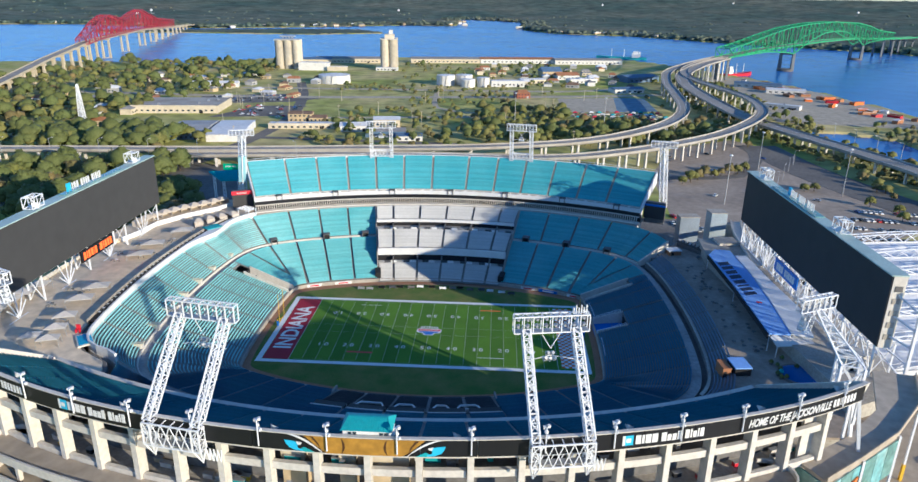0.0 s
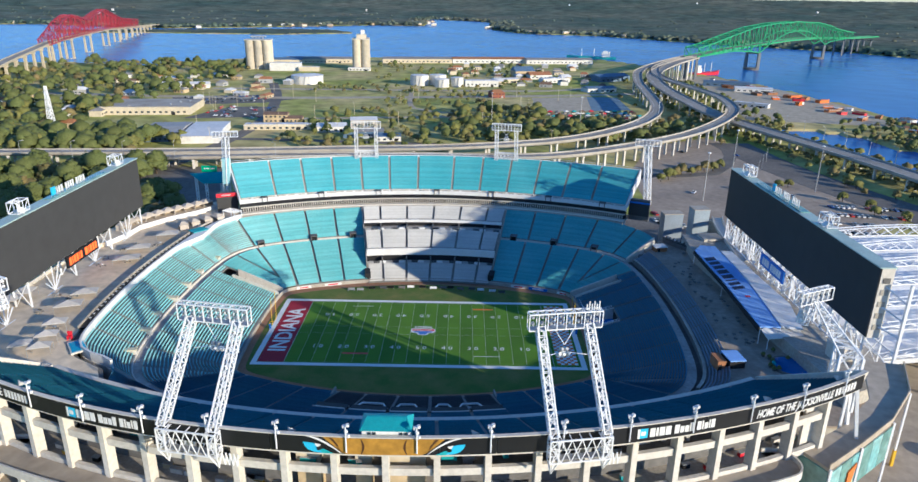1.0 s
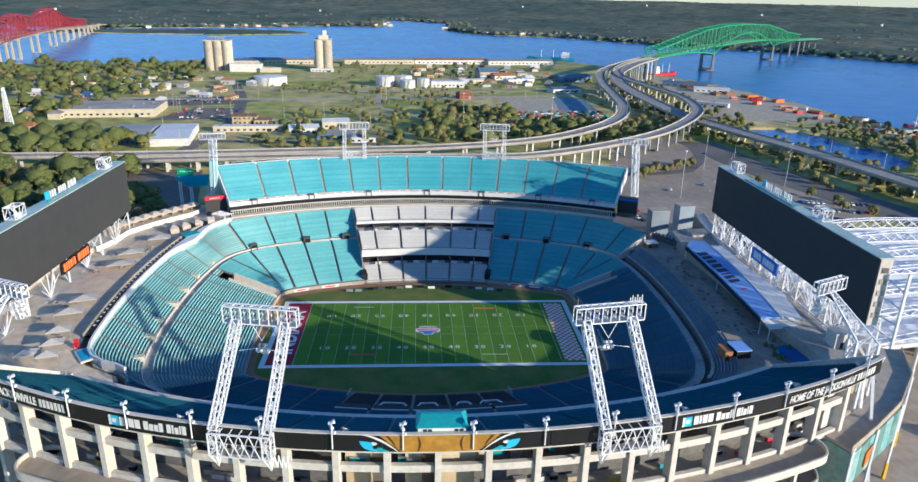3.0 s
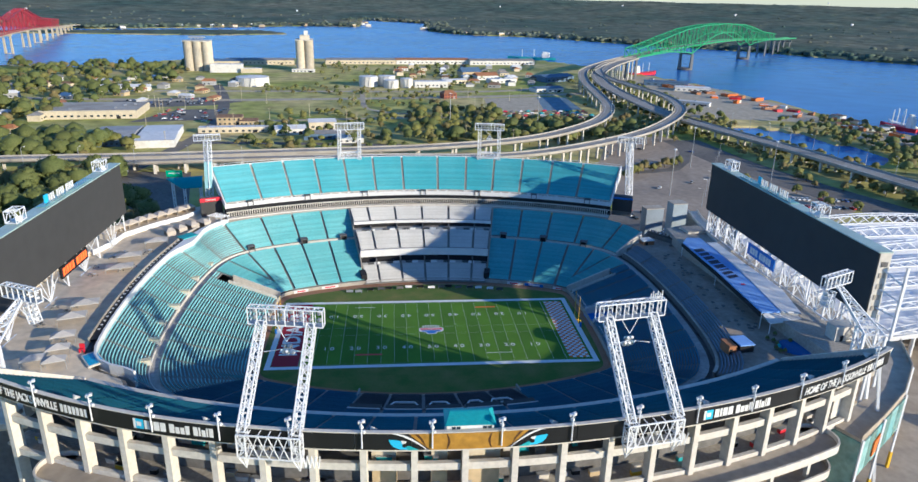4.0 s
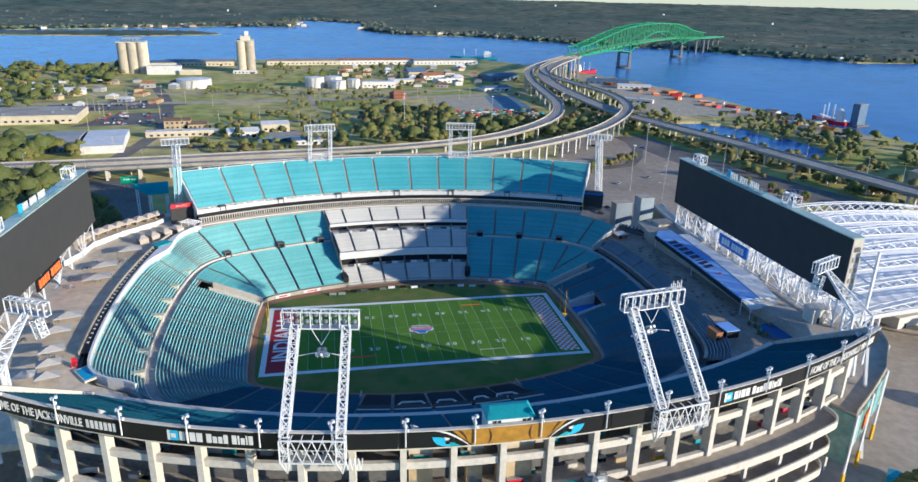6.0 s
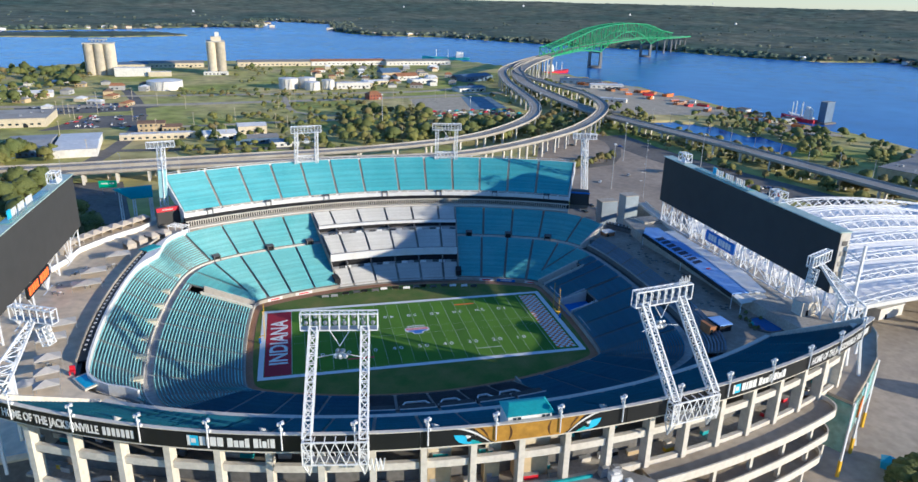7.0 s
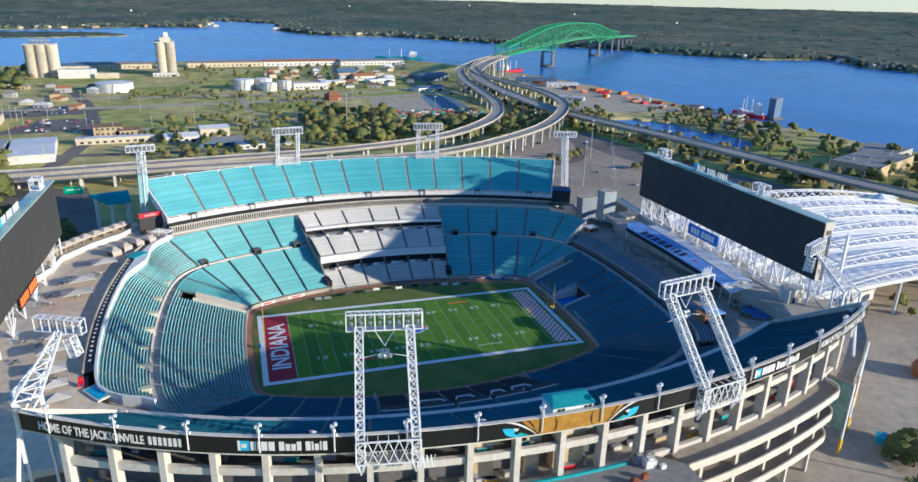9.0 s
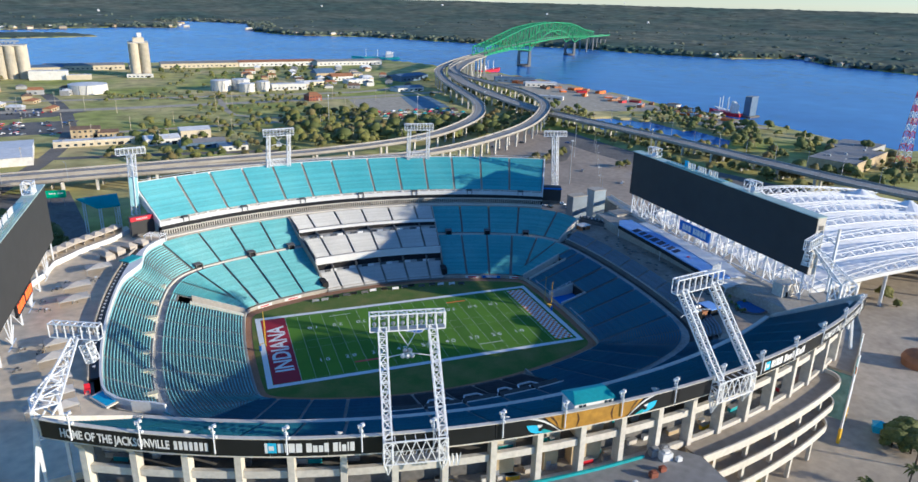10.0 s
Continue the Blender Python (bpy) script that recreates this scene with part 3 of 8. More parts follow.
for deg, w, m in ((-21.5, 6.0, WHITE), (-16.6, 7.0, WHITE), (15.5, 6.0, WHITE), (19.0, 8.0, BLUE), (23.5, 6.0, WHITE)):
    x, y, z = arc(141.9, deg, 0.1)
    th = thing("field_wall_banner", "small advertising panel with plain bars on the field wall", "banner", (x, y, z), "field wall banners")
    part("panel", Geo().box(x, y, z, w, 0.12, 1.2, -radians(deg)), m, th)
    part("bar", Geo().box(x, y - 0.1, z + 0.35, w * 0.6, 0.06, 0.5, -radians(deg)), SIGNRED if m is WHITE else WHITE, th)
bench_rng = random.Random(12)
for i in range(16):
    x, y = -32 + 4.2 * i + bench_rng.uniform(-0.8, 0.8), 38.6 + bench_rng.uniform(-0.7, 0.7) - 0.0035 * (4.2 * i - 32) ** 2
    m = bench_rng.choice((WHITE, CONC_D, GREYSTEEL, BLACK, CHARCOAL))
    th = thing("team_bench", "team bench and kit boxes on the far touchline", "bench", (x, y, 0.0), "team benches")
    part("seat", Geo().box(x, y, 0.35, 2.8, 0.5, 0.12), m, th)
    part("backrest", Geo().box(x, y + 0.28, 0.35, 2.8, 0.1, 0.85), m, th)
    for dx in (-1.2, 1.2):
        part("leg", Geo().box(x + dx, y, -0.05, 0.12, 0.45, 0.42), GREYSTEEL, th)
goal(-60 * YD, -1)
goal(60 * YD, 1)


# ---- the stadium's structure ----
curved_wall("field_wall", 0, AROUND, (142.1, 61.1), (142.5, 61.5), -0.02, 1.5, CONC, None, "pale low wall round the pitch", kind="structure", category="wall")
curved_wall("walkway", 0, AROUND, (170.5, 87.0), (173.0, 90.0), 9.6, 10.0, WALK, None, "grey concrete walkway between lower and middle tiers", kind="structure", category="walkway")
curved_wall("tier_wall", FAR_L, NEAR_L, (172.7, 89.7), (173.0, 90.0), 10.0, 10.9, CONC_W, None, "pale concrete wall under middle tier", kind="structure", category="wall")
curved_wall("tier_wall_east", MID_END, FAR_R, (172.7, 89.7), (173.0, 90.0), 10.0, 10.9, CONC_W, None, "pale concrete wall under middle tier", kind="structure", category="wall")
curved_wall("bowl_base", MID_END, NCORNER_R, (191.5, 102.2), (192.2, 102.9), -3.0, 17.6, CONC_W, None, "pale concrete wall behind middle tier", kind="structure", category="wall")
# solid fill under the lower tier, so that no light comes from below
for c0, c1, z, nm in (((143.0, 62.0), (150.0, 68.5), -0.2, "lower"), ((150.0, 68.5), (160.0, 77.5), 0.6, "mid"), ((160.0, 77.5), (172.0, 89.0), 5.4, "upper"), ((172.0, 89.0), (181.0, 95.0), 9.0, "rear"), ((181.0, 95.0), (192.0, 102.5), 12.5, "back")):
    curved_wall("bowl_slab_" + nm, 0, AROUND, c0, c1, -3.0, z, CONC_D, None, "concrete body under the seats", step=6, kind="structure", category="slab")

p, q = on(MID_END, *MID_IN[:2]), on(MID_END, *MID_OUT[:2])
part("tier_end_wall", Geo().sweep([[(p.x + e, p.y - e, 9.6), (q.x + e, q.y - e, 9.6), (q.x + e, q.y - e, 19.3), (p.x + e, p.y - e, 11.7)] for e in (0.05, 0.45)]), CONC_W, None, "pale sloping wall at the end of the middle tier", kind="structure", category="wall")

# tunnels at the corners and the end
for (m0, m1), lab in [(t, "sloping concrete corner tunnel with side walls") for t in TUNNELS] + [(RIGHT_TUNNEL, "players' tunnel with dark mouth and blue floor")]:
    c = on((m0 + m1) / 2, 143, 62)
    th = thing("field_tunnel", lab, "tunnel", (c.x, c.y, 0), "field tunnels")
    back, high = ((154.5, 72.6), 5.4) if "blue" in lab else ((163.0, 80.5), 9.0)
    for u in (m0, m1):
        a, b = on(u, 142.5, 61.5), on(u, *back)
        s = Geo()
        n = (b - a).orthogonal().normalized() * 0.2
        s.hexa([(a.x - n.x, a.y - n.y, 0), (a.x + n.x, a.y + n.y, 0), (b.x + n.x, b.y + n.y, 0), (b.x - n.x, b.y - n.y, 0), (a.x - n.x, a.y - n.y, 2.3), (a.x + n.x, a.y + n.y, 2.3), (b.x + n.x, b.y + n.y, high), (b.x - n.x, b.y - n.y, high)])
        wall = part("side_wall", s, CONC_W, th)
        part("coping", Geo().beam((a.x, a.y, 2.4), (b.x, b.y, high + 0.1), 0.5, 0.2), CONC_W, wall)
    a, b, c, d = on(m0, 142.0, 61), on(m1, 142.0, 61), on(m1, *back), on(m0, *back)
    low = 0.9 if "blue" in lab else 2.9
    part("floor", Geo().hexa([(*a, -0.3), (*b, -0.3), (*c, -0.3), (*d, -0.3), (*a, 0.02), (*b, 0.02), (*c, low), (*d, low)]), BLUE if "blue" in lab else CONC_D, th)
    c2, d2 = on(m1, back[0] + 0.3, back[1] + 0.3), on(m0, back[0] + 0.3, back[1] + 0.3)
    # solid near-black block in place of the shade inside the tunnel
    part("mouth", Geo().hexa([(*c, low - 0.2), (*d, low - 0.2), (*d2, low - 0.2), (*c2, low - 0.2), (*c, high - 0.9), (*d, high - 0.9), (*d2, high - 0.9), (*c2, high - 0.9)]), DARK, th, "near-black block standing for the opening's shade")


def handrail(pts, label):
    """White posts with two rails along a line of places."""
    th = thing("handrail", label, "railing", pts[0], "handrails")
    for x, y, z in pts:
        part("post", Geo().tube((x, y, z), (x, y, z + 1.15), 0.09, n=6), STEEL, th)
    for (x0, y0, z0), (x1, y1, z1) in zip(pts, pts[1:]):
        part("rail", Geo().tube((x0, y0, z0 + 1.15), (x1, y1, z1 + 1.15), 0.09, n=6).tube((x0, y0, z0 + 0.6), (x1, y1, z1 + 0.6), 0.06, n=6), STEEL, th)


for u in (AROUND + 0.3, AROUND + 12.6):
    handrail([(*on(u, 142.7 + 2.0 * k, 61.7 + 2.0 * k), 1.5 + 0.72 * k) for k in range(6)], "white pipe handrail beside the players' tunnel")
for u0, u1 in ((14.0, 27.0), (540.5, 553.5)):
    handrail([(*on(u0 + (u1 - u0) * k / 5, 143.4, 62.4), 1.5) for k in range(6)], "white pipe handrail in front of the first row")

# vomitories: mouths on the walkway, the shade inside each a near-black block
def vomitory(x, y, z, turn, w=2.6, h=2.3):
    th = thing("vomitory", "concrete stair mouth with near-black block standing for the opening's shade between seats", "stair opening", (x, y, z), "vomitories")
    c, s = math.cos(turn), math.sin(turn)
    q = lambda a, b: (x + c * a - s * b, y + s * a + c * b)
    for sx in (-1, 1):
        part("cheek_wall", Geo().box(*q(sx * w / 2, 1.6), z, 0.3, 3.4, h, turn), CONC_D, th)
    part("opening", Geo().box(*q(0, 1.9), z, w - 0.3, 2.4, h - 0.15, turn), DARK, th, "near-black block standing for the opening's shade")
    part("lintel", Geo().box(*q(0, 1.6), z + h, w + 0.5, 3.2, 0.2, turn), CONC_D, th)


for deg in (-26.0, -18.2, -12.3, 12.6, 18.8, 25.0):
    p = arc(171.6, deg, 10.0)
    vomitory(*p, -radians(deg))
for deg in (-24, -16.2, -8.1, 0.3, 8.2, 16.4, 24):
    p = arc(194.6, deg, 24.1)
    vomitory(*p, -radians(deg), 2.4, 1.9)

# upper deck of the far side: fascia, slot band, side walls, rear wall
deck = thing("upper_deck_structure", "white concrete frame of the far upper deck", "grandstand", (0, 98, 0))
part("parapet", arc_band(Geo(), 194.9, 195.3, 24.0, 25.7, -27.2, 27.2), WHITE, deck)
part("landing", arc_band(Geo(), 195.3, 196.6, 23.7, 24.4, -27.2, 27.2), CONC_W, deck)
part("front_riser", arc_band(Geo(), 196.5, 196.8, 24.0, 26.1, -27.2, 27.2), WHITE, deck)
part("ribbon_board", arc_band(Geo(), 194.3, 194.9, 22.5, 24.0, -27.3, 27.3), BLACK, deck, "black ribbon display")
part("slot_beam", arc_band(Geo(), 193.9, 194.9, 22.1, 22.5, -27.3, 27.3), CONC_W, deck)
part("slot_sill", arc_band(Geo(), 192.4, 194.9, 19.2, 19.8, -27.3, 27.3), CONC_W, deck)
part("box_floor", arc_band(Geo(), 191.5, 205.0, 18.5, 19.2, -27.3, 27.3), CONC, deck)
part("box_wall", arc_band(Geo(), 196.5, 197.0, 19.2, 24.0, -27.3, 27.3), DARK, deck, "dark glazed suite front")
for i in range(176):
    d = -27.1 + 54.2 * (i + 0.5) / 176
    part("slot_post", Geo().box(*arc(194.3, d, 19.8), 0.32, 0.5, 2.3, -radians(d)), CONC_W, deck)
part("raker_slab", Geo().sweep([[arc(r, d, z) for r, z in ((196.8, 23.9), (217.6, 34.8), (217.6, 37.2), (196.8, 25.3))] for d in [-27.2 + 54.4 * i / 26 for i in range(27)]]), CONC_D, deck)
part("rear_wall", arc_band(Geo(), 217.7, 218.1, 33.0, 38.55, -27.3, 27.3), WHITE, deck)
part("rim_rail", arc_band(Geo(), 217.8, 217.95, 39.3, 39.42, -27.2, 27.2), STEEL, deck)
for sgn in (-1, 1):
    part("side_wall", Geo().sweep([[arc(r, sgn * d, z) for r, z in ((194.9, 23.6), (218.1, 33.0), (218.1, 38.7), (194.9, 26.3))] for d in (27.2, 27.36)]), WHITE, deck)
for i in range(14):
    d = -26 + 4 * i
    part("column", Geo().sweep([[arc(r, d + e, z) for r, z in ((205, 1), (212, 1), (217.3, 35), (206, 28.5))] for e in (-0.2, 0.2)]), CONC_W, deck)
    # short stairs beside the mouths
for i in range(7):
    for sgn in (-1, 1):
        d = -24 + 8.03 * i
        part("stair_flank", Geo().sweep([[arc(r, d + sgn * e, z) for r, z in ((195.35, zz - 0.25), (196.45, zz - 0.25), (196.45, zz), (195.35, zz))] for e, zz in ((0.7, 24.5), (1.9, 26.0))]), CONC_W, deck)
for i in range(27):
    d = -26 + 2.0 * i
    part("rail_post", Geo().box(*arc(217.9, d, 38.55), 0.10, 0.10, 0.8), STEEL, deck)

# club shelves of the far side: dark boxes behind pale parapets
club = thing("club_structure", "white balconies with dark suites behind club seats", "grandstand", (0, 60, 0))
part("lower_back", arc_band(Geo(), 152.0, 156.0, 4.4, 4.8, -10.5, 10.5), CONC, club)
part("lower_suite", arc_band(Geo(), 155.1, 155.5, 4.8, 7.4, -10.5, 10.5), DARK, club, "dark suite front")
part("middle_parapet", arc_band(Geo(), 155.2, 156.0, 7.1, 10.5, -10.5, 10.5), WHITE, club)
part("middle_back", arc_band(Geo(), 169.8, 178.3, 13.6, 13.9, -10.5, 10.5), CONC, club)
part("upper_suite", arc_band(Geo(), 176.8, 177.4, 13.9, 15.9, -10.5, 10.5), DARK, club, "dark suite front")
part("upper_parapet", arc_band(Geo(), 176.7, 177.5, 15.6, 16.9, -10.5, 10.5), WHITE, club)
for d in (-8, -4, 0, 4, 8):
    part("stair_wall", Geo().box(*arc(173.6, d, 13.9), 0.5, 6.5, 1.4, -radians(d)), CONC_D, club)
    part("stair_wall", Geo().box(*arc(153.6, d, 4.8), 0.5, 3.0, 2.4, -radians(d)), CONC_D, club)
for k, (r, z) in enumerate(((171.3, 13.9), (152.6, 4.8))):
    for i in range(20):
        part("counter", Geo().box(*arc(r, -10 + 1.05 * i, z), 2.6, 0.5, 1.0, -radians(-10 + 1.05 * i)), (GREYSTEEL, CHARCOAL, WHITE)[i % 3], club)
for d in (-10.6, 10.6):
    part("portal", Geo().box(*arc(146.0, d, 0.6), 2.4, 6.0, 3.4, -radians(d)), DARK, club, "field-level portal, its shade a near-black block")
    part("flank_wall", Geo().sweep([[arc(r, d + e, z) for r, z in ((150, 0.5), (191, 10), (191, 19.2), (172, 13.6), (156, 9.2), (150, 5.5))] for e in (-0.08, 0.08)]), CONC, club)

# ---- near side: rim banner, columns, floors, ramps ----
near = thing("near_grandstand_frame", "white concrete frame and floors of the near stand", "grandstand", (0, -118, 0))
END = 27.3
for i in range(20):
    d0 = -END + 2 * END * i / 20
    part("banner_panel", rim_band(Geo(), 218.6, 219.0, 38.35, 41.9, d0 + 0.02, d0 + 2 * END / 20 - 0.02), BLACK, near, "black fabric banner")
part("coping", rim_band(Geo(), 218.2, 219.05, 41.9, 42.1, -END, END), CONC_W, near)
part("rim_wall", rim_band(Geo(), 218.1, 218.55, 37.7, 41.8, -END, END), CONC_W, near)
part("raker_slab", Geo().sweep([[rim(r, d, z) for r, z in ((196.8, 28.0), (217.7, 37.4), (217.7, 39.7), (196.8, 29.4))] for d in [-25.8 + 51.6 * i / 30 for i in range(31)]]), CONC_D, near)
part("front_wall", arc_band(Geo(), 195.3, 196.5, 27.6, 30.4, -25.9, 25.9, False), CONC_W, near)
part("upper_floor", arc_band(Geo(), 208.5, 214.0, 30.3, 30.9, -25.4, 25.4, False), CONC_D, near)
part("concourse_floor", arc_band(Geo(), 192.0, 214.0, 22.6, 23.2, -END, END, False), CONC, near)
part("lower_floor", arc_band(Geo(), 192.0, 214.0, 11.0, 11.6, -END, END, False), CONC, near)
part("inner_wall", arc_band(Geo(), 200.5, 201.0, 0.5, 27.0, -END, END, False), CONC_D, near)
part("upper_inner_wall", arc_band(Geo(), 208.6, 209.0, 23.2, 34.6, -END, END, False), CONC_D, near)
for i in range(-10, 11):
    d = 2.6 * i
    part("column", Geo().sweep([[arc(r, d + e, z, False) for r, z in ((213.6, 1), (216.0, 1), (216.0, 36.6), (217.2, 38.3), (213.6, 38.3))] for e in (-0.165, 0.165)]), CONC_W, near)
    if i < 10:
        part("upper_beam", arc_band(Geo(), 214.4, 215.4, 30.9, 32.5, d + 0.17, d + 2.38, False), CONC_W, near)
        if i % 3 != 1:
            part("duct", arc_band(Geo(), 210.6, 211.6, 33.0, 33.9, d + 0.2, d + (1.5 if i % 2 else 2.4), False), (CONC_W, GREYSTEEL, CONC)[i % 3], near)
        part("concourse_beam", arc_band(Geo(), 214.4, 215.4, 22.6, 24.2, d + 0.2, d + 2.38, False), CONC_W, near)
        part("lower_beam", arc_band(Geo(), 214.4, 215.4, 11.0, 12.6, d + 0.2, d + 2.38, False), CONC_W, near)
for sgn in (-1, 1):
    part("end_wall", Geo().sweep([[rim(r, sgn * (deck_end(r) + d), z) for r, z in ((196.5, 27.0), (218.0, 37.6), (218.9, 42.0), (217.8, 42.0), (196.5, 31.0))] for d in (0.03, 0.24)]), CONC_W, near)

part("end_screen", arc_band(Geo(), 213.2, 213.8, 23.2, 37.4, 24.9, 26.4, False), CONC_W, near)
for sgn in (-1, 1):
    ramp = thing("access_ramp", "tan concrete ramps with white parapets, stacked", "ramp", arc(217, sgn * 15, 1, False), "access ramps")
    for z in (22.6, 16.4, 10.2):
        d1 = 22.4 + (22.6 - z) * -0.06
        part("ramp_slab", arc_band(Geo(), 215.6, 221.4, z, z + 0.6, sgn * 7.5, sgn * d1, False), PAVING, ramp)
        part("parapet", arc_band(Geo(), 221.2, 221.6, z - 0.3, z + 1.7, sgn * 7.5, sgn * d1, False), CONC_W, ramp)
        cx, cy = arc(216.6, sgn * d1, 0, False)[:2]
        g = Geo()
        rails, floor = [], []
        a0 = math.atan2(arc(221.6, sgn * d1, 0, False)[1] - cy, arc(221.6, sgn * d1, 0, False)[0] - cx)
        for k in range(13):
            t = a0 + sgn * math.pi * k / 12
            rails.append([(cx + r * math.cos(t), cy + r * math.sin(t), zz) for r, zz in ((4.6, z - 0.3), (5.0, z - 0.3), (5.0, z + 1.7), (4.6, z + 1.7))])
            floor.append((cx + 4.8 * math.cos(t), cy + 4.8 * math.sin(t)))
        part("turning_parapet", Geo().sweep(rails), CONC_W, ramp)
        part("turning_slab", Geo().prism(floor if sgn > 0 else floor[::-1], z, z + 0.6), PAVING, ramp)
    for d in (9, 12, 15, 18, 21):
        part("ramp_column", Geo().box(*arc(219.5, sgn * d, 1.0, False), 0.9, 0.9, 21.6, sgn * radians(d)), CONC_W, ramp)

# entrance block in front of the middle
blk = thing("entrance_block", "low entrance building with grey flat roof and roof units", "building", (8, -128, 1))
pts = [arc(216.5, d, 0, False)[:2] for d in (-3.2, -1.5, 0.5, 2.5, 4.2)] + [arc(213.5, 5.5, 0, False)[:2], arc(221.5, 7.4, 0, False)[:2]] + [arc(234, d, 0, False)[:2] for d in (6.9, 2, -3.2)]
part("body", Geo().prism(pts, 1.0, 24.0), STUCCO[1], blk)
part("roof", Geo().prism([(x * 0.995, y * 0.998) for x, y in pts], 24.0, 24.4), ROOFS[1], blk, "grey membrane roof")
part("roof_edge", arc_band(Geo(), 216.2, 216.7, 23.6, 25.0, -3.2, 4.2, False), TEALROOF, blk, "teal metal edge")
for x, y, s, m in ((14, -126, 1.2, BRICK), (17, -125, 1.0, BRICK), (20, -121.8, 1.8, WHITE), (9, -127, 0.8, WHITE), (22.5, -123.2, 0.9, WHITE), (18.5, -119.8, 1.6, GREYSTEEL), (21.2, -119.6, 1.5, GREYSTEEL)):
    part("roof_unit", Geo().box(x, y, 24.4, s * 1.4, s, s).box(x, y, 24.4 + s, s * 0.7, s * 0.6, s * 0.25), m, blk)
# what stands on the open floors
rng = random.Random(5)
for i in range(74):
    d = rng.uniform(-27, 27)
    z = rng.choice((30.9, 23.2, 23.2))
    w = rng.uniform(0.8, 3.2)
    m = rng.choice((TEALROOF, WHITE, GREYSTEEL, SIGNRED, CONC_W, CONC_W, STUCCO[1], YELLOW, CARPAINT[2]))
    t = thing("concourse_cart", "vendor cart or bin on open concourse floor", "cart", arc(rng.uniform(209.8, 212.8), d, z, False), "concourse carts")
    x, y, zz = ORIGIN[t]
    part("cabinet", Geo().box(x, y, zz, w, 0.9, 1.1, radians(d)), m, t)
    part("top", Geo().box(x, y, zz + 1.1, w + 0.2, 1.1, 0.12, radians(d)), GREYSTEEL, t)
for d0, d1 in ((-4.9, -3.6), (-1.72, -0.85), (0.05, 2.0)):
    t = thing("service_room", "tan walled service room under the stand", "room", arc(208, (d0 + d1) / 2, 23.2, False))
    part("wall", arc_band(Geo(), 207.0, 211.8, 23.2, 28.2, d0, d1, False), STUCCO[1], t)
    part("upper_wall", arc_band(Geo(), 209.0, 212.2, 30.9, 34.0, d0, d1, False), STUCCO[2], t)
    part("door", arc_band(Geo(), 211.8, 211.9, 23.2, 25.4, d0 + 0.15, d0 + 0.45, False), GREYSTEEL, t)

# words on the banner
def banner_spot(deg, z):
    k = 180 / math.pi / 219.05
    return lambda x, y, zz: rim(219.05 + zz, deg + x * k, z + y)


def on_banner(pts, faces, deg, z):
    return laid(pts, faces, banner_spot(deg, z))


sgn_words = thing("banner_lettering", "white letters on black banner", "lettering", arc(219, 0, 37, False))
def fitted(pts, width, lean=0.0):
    """The points stretched to a width, centred; lean: slant of the letters."""
    x0, x1 = min(q[0] for q in pts), max(q[0] for q in pts)
    return [((x - (x0 + x1) / 2) * width / (x1 - x0) + lean * y, y, z) for x, y, z in pts]


DEG = math.pi / 180 * 219.05
for d0, d1, lean in ((-26.3, -19.25, 0.0), (19.5, 26.6, 0.16)):
    full = (d1 - d0) * DEG
    p, f = letters("HOME OF THE JACKSONVILLE", 1.75, 0.08, 0.03)
    part("word_line", on_banner(fitted(p, full * 0.745, lean), f, d0 + (d1 - d0) * 0.3725, 39.2), WHITE, sgn_words)
    p, f = bars([0.56, 0.6, 0.6, 0.56, 0.6, 0.58, 0.54], 1.75, 0.3)
    split_bars("name_bar", fitted(p, full * 0.225), f, banner_spot(d0 + (d1 - d0) * 0.8875, 39.2), WHITE, sgn_words)
for e0, d0, d1 in ((-16.6, -16.0, -12.4), (12.55, 13.22, 16.88)):
    p, f = bars([0.9, 0.42, 0.95, 0.95, -0.3, 0.85, 0.7, 0.7, 0.7, -0.3, 0.75, 0.3, 0.65, 0.25, 0.7], 1.9, 0.18, low=(6, 7, 12))
    split_bars("name_bar", fitted(p, (d1 - d0) * DEG), f, banner_spot((d0 + d1) / 2, 39.2), WHITE, sgn_words)
    part("emblem", on_banner(*bars([2.0], 2.1, 0), e0 + 0.28, 39.1), SKYBLUE, sgn_words, "blue square emblem")
    part("emblem_edge", on_banner(*bars([0.5], 2.1, 0, 0.1), e0 + 0.06, 39.1), WHITE, sgn_words)
    part("emblem_core", on_banner(*bars([0.9], 0.9, 0, 0.12), e0 + 0.3, 39.7), WHITE, sgn_words)
# gold panels in the middle of the banner
gold = thing("banner_artwork", "gold and brown panels with teal patches on banner", "banner", arc(219, 0, 37, False))
MIDDLE = 0.06


def low_edge(d):
    """The gold field narrows downwards along a curve at each side."""
    return min(41.85, 38.42 + 3.5 * max(0.0, (abs(d - MIDDLE) - 1.8) / 1.1) ** 1.25)


